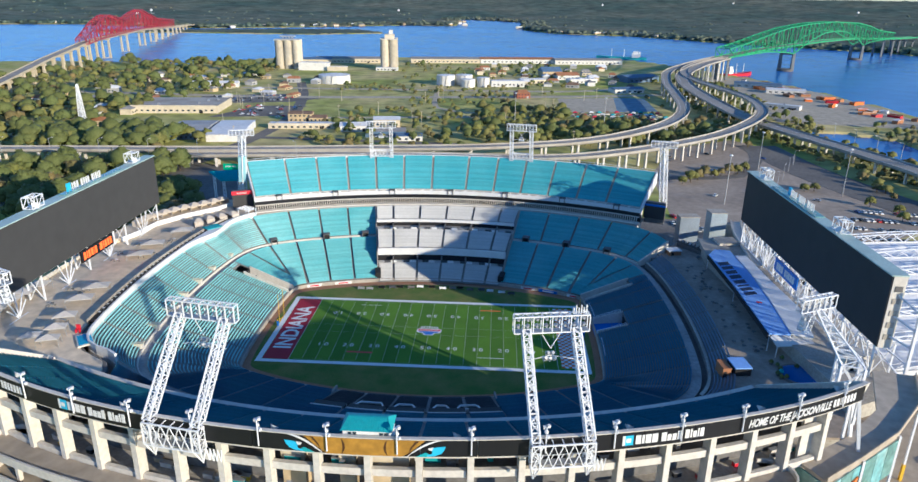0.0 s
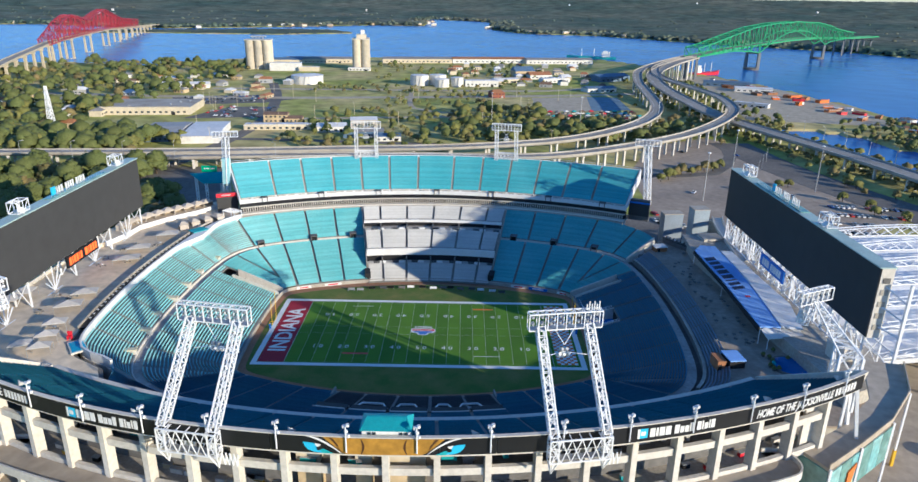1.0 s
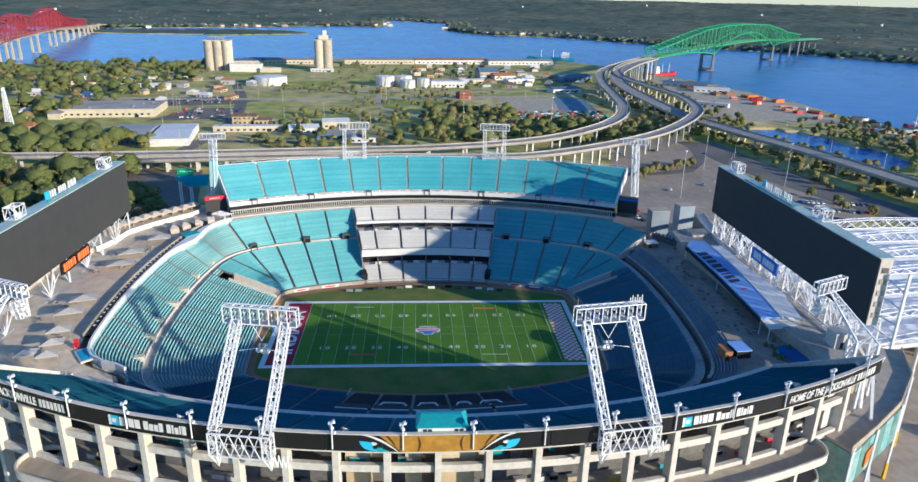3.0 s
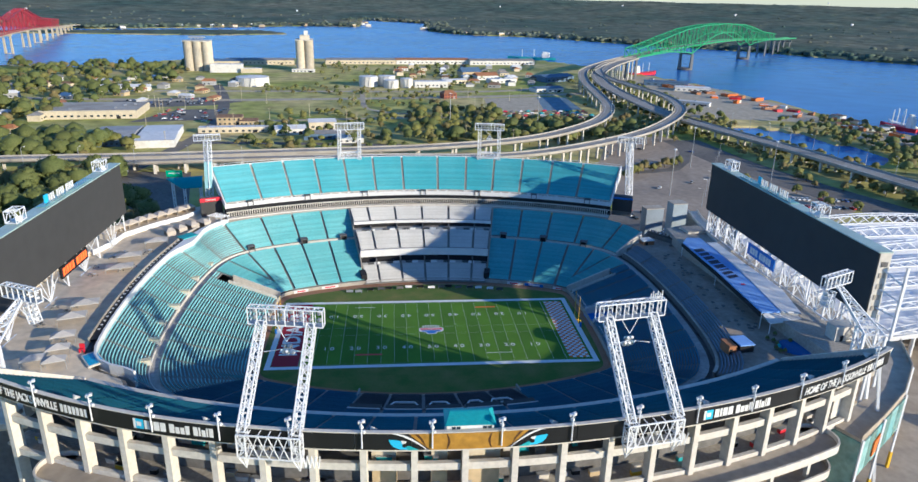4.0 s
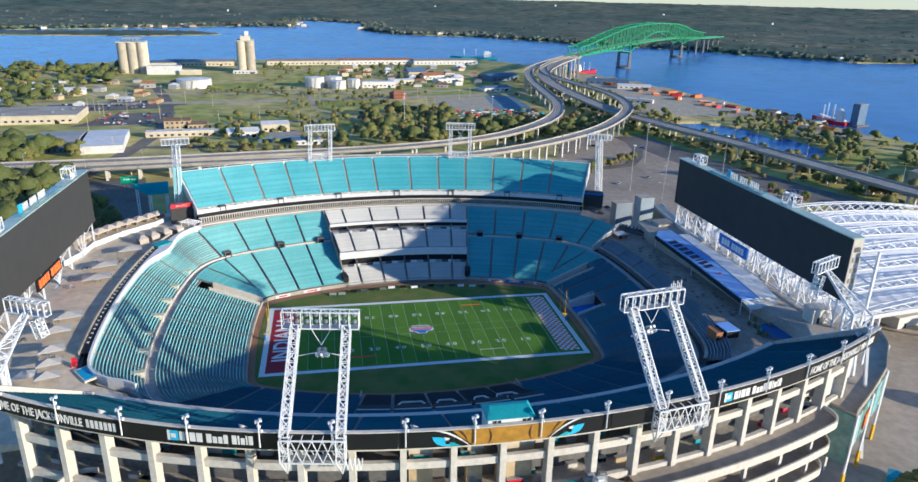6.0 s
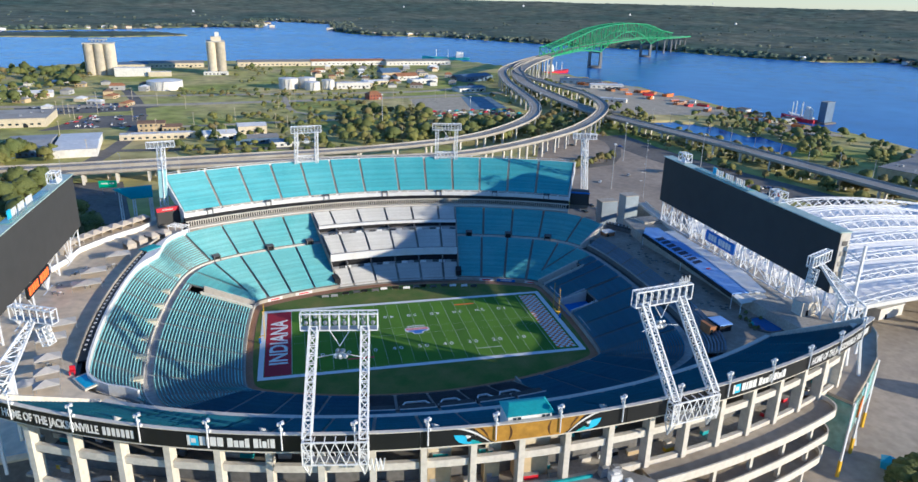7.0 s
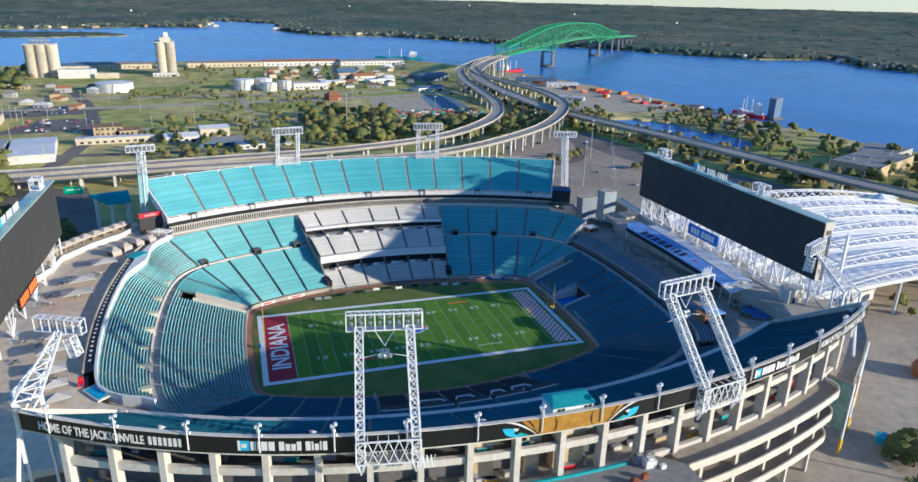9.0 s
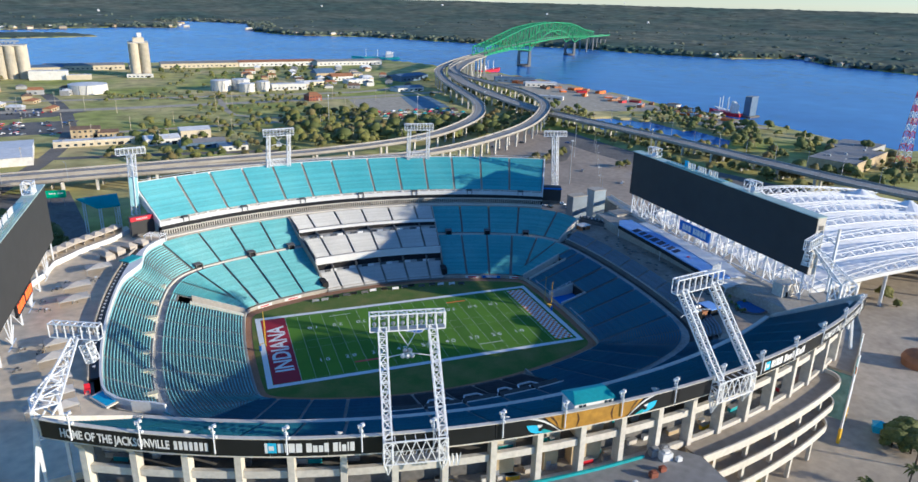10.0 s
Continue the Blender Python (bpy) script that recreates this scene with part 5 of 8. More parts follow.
# ---- west terrace: plaza behind the stand ----
W0, W1 = at_angle(-26.5), at_angle(-24.5, False)
curved_wall("stand_back_wall", W0, 336.8, (191.6, 102.1), (192.2, 102.7), 17.6, 20.6, WHITE, None, "white wall behind the end stand", kind="structure", category="wall")
curved_wall("black_ledge", W0 + 8, 317.0, (192.2, 102.7), (195.0, 105.3), 19.4, 19.9, BLACK, None, "black ledge with tables behind the stand", kind="structure", category="ledge")
curved_wall("ledge_rail", W0 + 8, 317.0, (195.0, 105.3), (195.4, 105.7), 19.4, 20.7, CONC, None, "grey parapet beside the plaza", kind="structure", category="parapet")
rim_pts = [on(W0 + (W1 - W0) * i / 40, 195.2, 105.5) for i in range(41)]
poly = [(p.x, p.y) for p in rim_pts] + [(-99, -82), (-112, -84), (-132, -60), (-137, -20), (-137, 20), (-136, 50), (-127, 71), (-114, 84), (-104, 92), (-92, 90)]
part("plaza_deck", Geo().prism(poly, 18.6, 19.2), PLAZA, None, "pale tan paved plaza deck", kind="structure", category="deck")
part("plaza_wall", Geo().prism([(x * 0.99, y * 0.99) for x, y in poly], 1.0, 18.5), CONC_D, None, "concrete base under the plaza, coloured dark for shade", kind="structure", category="wall")
outer = [(-99, -82), (-112, -84), (-132, -60), (-137, -20), (-137, 20), (-136, 50), (-127, 71), (-114, 84), (-104, 92)]
for (x0, y0), (x1, y1) in zip(outer, outer[1:]):
    part("plaza_parapet", Geo().beam((x0, y0, 19.9), (x1, y1, 19.9), 0.4, 1.4), CONC_W, None, "white plaza parapet", kind="structure", category="parapet")


def tent(x, y, z, w, d, h, turn=0.0, name="canopy_tent"):
    th = thing(name, "pale grey peaked canopy tent on posts", "tent", (x, y, z), "canopy tents")
    c, s = math.cos(turn), math.sin(turn)
    q = [(x + c * a * w / 2 - s * b * d / 2, y + s * a * w / 2 + c * b * d / 2) for a, b in ((-1, -1), (1, -1), (1, 1), (-1, 1))]
    g = Geo()
    for i in range(4):
        a, b = q[i], q[(i + 1) % 4]
        g.face((*a, z + h * 0.70), (*b, z + h * 0.70), (x, y, z + h))
        g.face((*a, z + h * 0.63), (*b, z + h * 0.63), (*b, z + h * 0.70), (*a, z + h * 0.70))
    g.face(*[(*p, z + h * 0.68) for p in q[::-1]])
    part("canopy", g, TENT, th)
    for p in q:
        part("post", Geo().tube((*p, z), (*p, z + h * 0.66), 0.06, n=6), GREYSTEEL, th)


def cabana(x, y, z, w, d, h, turn):
    """A boxy canvas cabana: three walls and a low hipped roof."""
    th = thing("cabana", "beige canvas cabana with low hipped roof on plaza", "cabana", (x, y, z), "cabanas")
    c, s = math.cos(turn), math.sin(turn)
    q = lambda a, b: (x + c * a - s * b, y + s * a + c * b)
    part("back_wall", Geo().box(*q(0, d / 2 - 0.1), z, w, 0.15, h, turn), CANVAS, th)
    for sx in (-1, 1):
        part("side_wall", Geo().box(*q(sx * (w / 2 - 0.08), 0), z, 0.12, d - 0.4, h, turn), CANVAS, th)
    k = 0.3
    part("roof", Geo().hexa([(*q(a * w / 2 * 1.04, b * d / 2 * 1.04), z + h) for a, b in ((-1, -1), (1, -1), (1, 1), (-1, 1))] + [(*q(a * w / 2 * k, b * d / 2 * k), z + h + 1.1) for a, b in ((-1, -1), (1, -1), (1, 1), (-1, 1))]), CANVAS, th)
    part("valance", Geo().box(*q(0, -d / 2), z + h - 0.5, w, 0.1, 0.5, turn), CANVAS, th)


CANVAS = mat("beige_canvas", (0.50, 0.44, 0.37), 0.8, vary=0.08, fine=1.0)
# two rows of stretched tents along the outer parapet, and sails on the plaza
wall_line = [(-102.5, 88.0), (-108.2, 77.0), (-118.2, 65.8), (-126.0, 53.2), (-127.4, 41.5), (-130.6, 32.0)]
back_line = [(-104, 92), (-114, 84), (-127, 71), (-136, 50), (-136.5, 38), (-137, 24)]
part("raised_terrace", Geo().prism(wall_line + back_line[::-1], 19.2, 20.9), PLAZA, None, "raised pale terrace behind the plaza", kind="structure", category="deck")
for (x0, y0), (x1, y1) in zip(wall_line, wall_line[1:]):
    part("terrace_wall", Geo().beam((x0 + 0.3, y0 - 0.2, 20.2), (x1 + 0.3, y1 - 0.2, 20.2), 0.35, 2.1), WHITE, None, "white retaining wall below cabana row", kind="structure", category="wall")


def along(pts, f):
    """Place and direction at the share f of a bent line's length."""
    seg = [math.dist(a, b) for a, b in zip(pts, pts[1:])]
    run_to = f * sum(seg)
    for (a, b), w in zip(zip(pts, pts[1:]), seg):
        if run_to <= w:
            k = run_to / w
            return a[0] + (b[0] - a[0]) * k, a[1] + (b[1] - a[1]) * k, math.atan2(b[1] - a[1], b[0] - a[0])
        run_to -= w
    return (*pts[-1], math.atan2(pts[-1][1] - pts[-2][1], pts[-1][0] - pts[-2][0]))


ROW = [(-106.5, 86.5), (-111.5, 79.8), (-121.5, 68.6), (-129.5, 55.6), (-131.0, 46.0)]
for i in range(10):
    x, y, turn = along(ROW, (i + 0.5) / 10)
    cabana(x, y, 20.9, 4.75, 4.0, 2.2, turn + math.pi)
for x, y, turn in ((-96.8, 67.0, -0.62), (-100.9, 63.6, -0.74), (-104.7, 59.6, -0.86), (-107.9, 55.2, -1.0)):
    cabana(x, y, 19.2, 5.0, 3.8, 2.4, turn)
# a white pergola by the corner board
th = thing("pergola", "white slatted pergola beside the corner board", "pergola", (-91.5, 71.5, 19.2))
for a, b in ((-3.4, -2.2), (3.4, -2.2), (3.4, 2.2), (-3.4, 2.2)):
    c0, s0 = math.cos(-0.5), math.sin(-0.5)
    part("post", Geo().box(-91.5 + c0 * a - s0 * b, 71.5 + s0 * a + c0 * b, 19.2, 0.3, 0.3, 3.3, -0.5), STEEL, th)
for i in range(8):
    a = -3.6 + 7.2 * i / 7
    part("slat", Geo().box(-91.5 + math.cos(-0.5) * a, 71.5 + math.sin(-0.5) * a, 22.5, 0.22, 5.4, 0.25, -0.5), STEEL, th)
for x, y, w, h in ((-109.6, 43.0, 8.4, 3.4), (-114.6, 27.0, 8.6, 3.2), (-114.0, 15.5, 9.2, 3.0), (-113, -17, 8, 3.6), (-113, -27, 8, 3.8), (-110, -40, 6.5, 4.0), (-108, -48, 6, 4.0), (-106, -55, 6, 4.0), (-112, -54, 6, 4.0)):
    tent(x, y, 19.2, w, w * 0.58, h, 0.3)
for i in range(9):
    y = -18 - 6.3 * i
    tent(-134.5 + 0.012 * (y + 40) ** 2 * 0.35, y, 19.2, 5.4, 5.4, 4.2, 0.1)
rng = random.Random(9)
for i in range(18):
    x, y = rng.uniform(-124, -109), rng.uniform(-50, 40)
    th = thing("plaza_table", "small round cafe table with stools on plaza", "table", (x, y, 19.2), "plaza tables")
    part("tabletop", Geo().tube((x, y, 20.0), (x, y, 20.1), 0.6, n=10), rng.choice((CONC_D, WHITE, GREYSTEEL)), th)
    part("stem", Geo().tube((x, y, 19.2), (x, y, 20.0), 0.08, n=6), GREYSTEEL, th)
    for k in range(3):
        part("stool", Geo().tube((x + 1.0 * math.cos(2.1 * k), y + 1.0 * math.sin(2.1 * k), 19.2), (x + 1.0 * math.cos(2.1 * k), y + 1.0 * math.sin(2.1 * k), 19.75), 0.2, n=6), CONC_D, th)
n = 30
for i in range(n):
    u = W0 + 14 + (315.0 - W0 - 14) * i / n
    p = on(u, 193.6, 104.0)
    th = thing("ledge_table", "white square table on black ledge", "table", (p.x, p.y, 19.9), "ledge tables")
    part("tabletop", Geo().box(p.x, p.y, 20.6, 0.7, 0.7, 0.08), WHITE, th)
    part("stem", Geo().box(p.x, p.y, 19.9, 0.12, 0.12, 0.7), GREYSTEEL, th)
# pool by the corner
th = thing("plaza_pool", "small bright blue pool with pale coping and red chair", "pool", (-97.5, -48.5, 19.2))
pq = [(-101.0, -49.6), (-98.4, -47.1), (-94.1, -52.5), (-97.0, -55.1)]
part("coping", Geo().prism([(x + (x + 97.2) * 0.18, y + (y + 51.1) * 0.18) for x, y in pq], 19.2, 19.7), CONC_W, th)
part("water", Geo().prism(pq, 19.5, 19.75), mat("pool_water", (0.03, 0.42, 0.70), 0.12, vary=0.1, fine=0.8), th, "clear blue water")
th = thing("red_chair", "red lifeguard chair beside the pool", "chair", (-102.4, -46.4, 19.2))
part("seat", Geo().box(-102.4, -46.4, 20.2, 1.4, 1.0, 0.25), SIGNRED, th)
part("backrest", Geo().box(-102.4, -45.9, 20.45, 1.4, 0.2, 1.3), SIGNRED, th)
for dx in (-0.6, 0.6):
    part("leg", Geo().box(-102.4 + dx, -46.4, 19.2, 0.15, 0.9, 1.0), SIGNRED, th)
th = thing("teal_kiosk", "flat teal-roofed kiosk on the wall top", "kiosk", (-99.5, 49.5, 19.2))
part("wall", Geo().box(-99.2, 49.5, 18.4, 5.5, 4.0, 2.2, 0.9), WHITE, th)
part("roof", Geo().box(-99.2, 49.5, 20.6, 7.0, 4.6, 0.35, 0.9), TEALROOF, th)
part("window", Geo().box(-97.6, 48.3, 18.9, 4.4, 0.1, 1.2, 0.9), GLASS, th)
CREAM = mat("cream_deck", (0.66, 0.60, 0.43), 0.7)
for u, w in ((240.0, 3.4), (254.5, 3.6), (267.5, 5.2), (280.0, 5.4), (293.0, 3.4), (305.0, 5.6), (318.6, 5.0)):
    p, n2 = on(u, 175.6, 91.9), spot(u)[1]
    turn = math.atan2(n2.y, n2.x)
    th = thing("tier_platform", "cream camera platform among faded seats", "platform", (p.x, p.y, 11.0), "tier platforms")
    part("deck", Geo().box(p.x, p.y, 12.2, w, 2.0, 0.3, turn), CREAM, th)
    part("skirt", Geo().box(p.x, p.y, 10.0, w - 0.5, 1.7, 2.2, turn), CONC_W, th)

# ---- east end: loge rows, party deck, tarp roof ----
E0, E1 = NCORNER_R + 4, MID_END + AROUND - 2.5
for a, b in pieces(E0, E1, 13.0):
    stand(a, b, (175.5, 92.4, 11.4), (182.5, 98.0, 14.4), 7, LOGE, "blue-grey loge seats in a few broad rows", "loge sections", name="loge_section")
curved_wall("loge_front", E0, E1, (174.6, 91.6), (175.3, 92.2), 9.6, 11.9, CONC_D, None, "black glazed front under loge seats", kind="structure", category="wall")
curved_wall("loge_cap", E0, E1, (174.4, 91.4), (175.4, 92.3), 11.9, 12.05, CONC, None, "pale capping on loge front", kind="structure", category="coping")
poly = [(p.x, p.y) for p in [on(E0 - 6 + (E1 - E0 + 12) * i / 30, 182.5, 98.0) for i in range(31)]] + [(98, 58), (106, 69), (124, 66), (134, 58), (134, -50), (120, -76), (98, -76)]
part("party_deck", Geo().prism(poly, 13.4, 14.0), mat("tan_deck", (0.36, 0.30, 0.24), 0.85, vary=0.14, fine=0.6), None, "tan deck floor behind loge seats", kind="structure", category="deck")
part("party_deck_base", Geo().prism([(x * 0.995, y * 0.99) for x, y in poly], 0.5, 13.3), CONC, None, "concrete base under the deck", kind="structure", category="wall")
part("upper_terrace", Geo().prism([(112, 62), (136, 58), (138, -58), (118, -68), (114, -30), (113, 10), (110, 40)], 14.0, 18.2), CONC, None, "raised concrete terrace below the video board", kind="structure", category="deck")
tarp = thing("tarp_roof", "pale blue tarp roof over deck with dark letter bars", "roof", (116, 6, 14))
tp = [(109.6, 37.0), (109.8, 5.0), (108.8, -31.5), (115.2, -31.5), (117.8, -6.0), (119.4, 18.0), (119.4, 42.0), (113.5, 43.0)]
part("canopy", Geo().prism(tp[::1], 19.6, 20.1), TARP, tarp)
# black strip that draws the shade under the tarp's field-side edge
part("fascia", Geo().prism([(x - 0.6, y) for x, y in tp[:3]] + [(x + 0.3, y) for x, y in tp[:3]][::-1], 18.3, 19.58), DARK, tarp)
part("ridge_panel", Geo().prism([(119.6, 36), (119.6, 18), (118.0, -6), (115.4, -31.5), (121.5, -33), (125.6, -14), (124.4, 12), (124.0, 36)], 19.7, 20.3), FABRIC, tarp, "white membrane strip")
p, f = bars([2.9, 2.5, 2.7, 3.0, 2.8, 0.9, 2.1, 2.1], 4.4, 1.35, 0.05)
split_bars("letter_bar", p, f, lambda a, b, c: (110.6 + b + 0.03 * a, 12.4 - a * 1.08 + b * 0.35, 20.16 + c), mat("navy_letters", (0.02, 0.035, 0.09), 0.6), tarp)
part("red_mark", Geo().box(113.6, -8.5, 20.14, 1.6, 1.2, 0.05), SIGNRED, tarp)
for (x, y) in tp:
    part("post", Geo().tube((x, y, 14), (x, y, 19.6), 0.15, n=6), STEEL, tarp)
white_end = thing("white_canopy", "white sloped canopy at end of tarp roof", "canopy", (120, -30, 14))
part("canopy", Geo().hexa([(109, -31.8, 19.0), (109.6, -36, 17.8), (122, -34, 17.8), (121.5, -24, 19.0), (109, -31.8, 19.3), (109.6, -36, 18.1), (122, -34, 18.1), (121.5, -24, 20.0)]), WHITE, white_end)
for x, y in ((110, -35.5), (121.5, -33.5)):
    part("post", Geo().tube((x, y, 14), (x, y, 17.6), 0.15, n=6), STEEL, white_end)


def hut(x, y, z, w, d, h, turn, roof, wall, name="deck_hut", label="small hut with flat white roof on deck"):
    th = thing(name, label, "hut", (x, y, z), "deck huts")
    part("wall", Geo().box(x, y, z, w * 0.94, d * 0.94, h, turn), wall, th)
    part("roof", Geo().box(x, y, z + h, w, d, 0.35, turn), roof, th)
    part("door", Geo().box(x - w * 0.2 * math.cos(turn) + d * 0.475 * math.sin(turn), y - w * 0.2 * math.sin(turn) - d * 0.475 * math.cos(turn), z, 1.0, 0.1, 2.0, turn), DARK, th)


hut(99.5, 52.5, 13.4, 5.6, 4.6, 2.4, 0.2, WHITE, ROOFS[4])
hut(96.0, -44.5, 14.0, 5.0, 6.4, 2.4, 0.1, TARP, DARK)
hut(91.6, -44.6, 13.0, 2.6, 5.4, 2.8, 0.1, ROOFS[4], ROOFS[4])
hut(127, -47, 18.2, 8.5, 5.0, 4.6, 0.05, CONC_W, CONC_W, "plant_room", "pale concrete plant room on terrace")
hut(113, 83, 1, 9.5, 6, 20.5, 0.1, CONC, mat("grey_blue_cladding", (0.24, 0.29, 0.35), 0.6), "service_block", "grey-blue clad service block beside the stand")
hut(127.5, 88, 1, 8.0, 7, 21.5, 0.1, CONC, mat("pale_blue_cladding", (0.30, 0.36, 0.41), 0.6), "service_block", "pale blue clad service block with white roof")
hut(122.5, 57, 14, 9, 8, 5, 0.1, CONC, CONC_W, "service_block", "low concrete block with open stair")
th = thing("service_ramp", "pale curved concrete ramp with low parapets", "ramp", (133, 60, 17))
way = [(139.5, 96, 15.4), (134.5, 80, 17.2), (131.2, 66, 18.6), (129.6, 52, 18.6), (128.4, 40, 18.6), (127.0, 30, 18.6)]
part("ramp_slab", Geo().sweep([[(x - 2.3, y, z - 0.4), (x + 2.3, y, z - 0.4), (x + 2.3, y, z), (x - 2.3, y, z)] for x, y, z in way]), CONC_W, th)
for e in (-2.3, 2.3):
    part("parapet", Geo().sweep([[(x + e - 0.15, y, z), (x + e + 0.15, y, z), (x + e + 0.15, y, z + 1.0), (x + e - 0.15, y, z + 1.0)] for x, y, z in way]), CONC_W, th)
part("support", Geo().box(137.0, 88, 1.0, 3.4, 12, 14.6, 0.3), CONC, th)
th = thing("bar_counter", "dark bar counter with pale boxes on the deck edge", "counter", (108.5, 56, 14))
part("counter", Geo().prism([(103.6, 62.6), (105.4, 65.4), (116.2, 50.8), (113.6, 48.2)], 14.0, 16.1), CONC_D, th)
part("counter_top", Geo().prism([(103.2, 62.6), (105.4, 65.9), (116.8, 50.8), (113.6, 47.6)], 16.1, 16.3), BLACK, th)
for i in range(9):
    part("crate", Geo().box(104.8 + 1.12 * i, 63.6 - 1.55 * i, 16.3, 0.9, 0.7, 0.4 + 0.25 * (i % 3), 0.9), (WHITE, GREYSTEEL, CONC_W)[i % 3], th)
for i in range(42):
    x, y = rng.uniform(100, 109), rng.uniform(-34, 48)
    th = thing("deck_table", "dark cafe table on party deck", "table", (x, y, 14.0), "deck tables")
    part("tabletop", Geo().tube((x, y, 14.75), (x, y, 14.85), 0.7, n=8), CONC_D, th)
    part("stem", Geo().tube((x, y, 14.0), (x, y, 14.75), 0.1, n=6), GREYSTEEL, th)
th = thing("deck_pool", "dark blue pool at end of party deck", "pool", (113, -46, 14))
part("coping", Geo().tube((113, -46, 14.0), (113, -46, 14.5), 6.0, n=20), CONC_D, th)
part("water", Geo().tube((113, -46, 14.4), (113, -46, 14.56), 5.2, n=20), mat("deep_pool", (0.02, 0.12, 0.38), 0.1), th)
for i in range(14):
    x, y = rng.uniform(106, 120), rng.uniform(-60, -34)
    th = thing("deck_planter", "green shrub in pot on deck", "planter", (x, y, 14.0), "deck planters")
    part("pot", Geo().tube((x, y, 14.0), (x, y, 14.8), 0.5, 0.6, 8), CONC_D, th)
    part("shrub", Geo().tube((x, y, 14.8), (x, y, 15.6), 0.8, 0.3, 7), TEALROOF if i % 4 == 0 else LEAF[1], th)

# ---- roofed theatre beside the east video board ----
theatre = thing("amphitheatre", "white fabric theatre roof carried by exposed arched trusses", "theatre", (215, 14, 1))
TX, TW, TY, TL = 143.0, 150.0, -39.0, 94.0


def roof_z(x, y):
    v, w = (y - TY) / TL, (x - TX) / TW
    return 11.8 + 5.2 * math.sin(math.pi * min(1, max(0, w))) ** 0.8 + 0.8 * math.cos(v * 37.7) + 4.0 * v


nxs, nys = 18, 60
rails = [[(TX + TW * i / nxs, TY + TL * j / nys, roof_z(TX + TW * i / nxs, TY + TL * j / nys)) for i in range(nxs + 1)] for j in range(nys + 1)]
rails = [r + [(x, y, z - 0.5) for x, y, z in reversed(r)] for r in rails]
part("roof_skin", Geo().sweep(rails), FABRIC, theatre, "white tensioned fabric")
for k in range(7):
    y, n = TY + TL * k / 6, 26
    lo = [Vector((TX + TW * i / n, y, roof_z(TX + TW * i / n, y) + 0.3)) for i in range(n + 1)]
    hi = [p + Vector((0, 0, 1.2 + 2.8 * math.sin(math.pi * i / n) + 0.6 * math.sin(6.3 * i / n + k))) for i, p in enumerate(lo)]
    g = Geo()
    for i in range(n):
        g.beam(lo[i], lo[i + 1], 0.4)
        for off in (-1.4, 1.4):
            o = Vector((0, off, 0))
            g.beam(hi[i] + o, hi[i + 1] + o, 0.42)
            g.beam(lo[i], hi[i + 1] + o, 0.22)
            g.beam(lo[i + 1], hi[i] + o, 0.22)
        g.beam(hi[i] + Vector((0, -1.4, 0)), hi[i] + Vector((0, 1.4, 0)), 0.22)
    part("arch_truss", g, STEEL, theatre, "white arched truss")
for x, y in ((274, 49), (281, 25)):
    part("roof_peak", Geo().tube((x, y, roof_z(x, y)), (x, y, roof_z(x, y) + 5.5), 11, 0.3, 12), FABRIC, theatre, "white fabric cone")
part("edge_beam", Geo().sweep([[(TX + TW * i / 24, TY - 0.6 + dy, roof_z(TX + TW * i / 24, TY) + dz) for dy, dz in ((-0.6, -1.2), (0.4, -1.2), (0.4, 0.4), (-0.6, 0.4))] for i in range(25)]), WHITE, theatre)
for x in (160, 190, 220, 250, 280):
    for y in (-38, 54):
        part("column", Geo().tube((x, y, 1), (x, y, roof_z(x, y)), 0.7, n=10), WHITE, theatre)
part("back_wall", Geo().box(216, 54, 1, 138, 0.8, 13), CONC_D, theatre)
part("side_wall", Geo().box(291, 8, 1, 0.8, 88, 10), CONC_D, theatre)
part("stage_house", Geo().box(205, 25, 1, 90, 46, 8), CONC_D, theatre)
hut(186, -22, 1, 15, 9, 4.6, 0.2, WHITE, STUCCO[0], "ticket_block", "low white ticket building under the roof edge")
# stair tower with green glass between stand and theatre
PRINTED = mat("printed_screen", (0.16, 0.40, 0.42), 0.5, vary=0.25, fine=0.6, tint=(0.30, 0.45, 0.42))
th = thing("stair_tower", "tan stair bridge with green glass screens and yellow feet", "stair", (104, -98, 1))
walk_poly = [(93.2, -105.3), (104, -97.6), (117, -87.5), (129, -74.5), (136, -60), (126, -58), (117.5, -77), (105, -89), (90, -98.6)]
part("bridge_deck", Geo().prism(walk_poly, 22.6, 23.4), PAVING, th)
for (x0, y0), (x1, y1) in zip(walk_poly[:4], walk_poly[1:5]):
    part("parapet", Geo().beam((x0, y0, 23.9), (x1, y1, 23.9), 0.25, 1.1), PAVING, th)
part("glass_screen", Geo().hexa([(89.6, -99.0, 8.5), (93.0, -105.6, 8.5), (93.3, -105.4, 8.5), (89.9, -98.8, 8.5), (89.6, -99.0, 22.6), (93.0, -105.6, 22.6), (93.3, -105.4, 22.6), (89.9, -98.8, 22.6)]), GREENGLASS, th, "pale green glass")
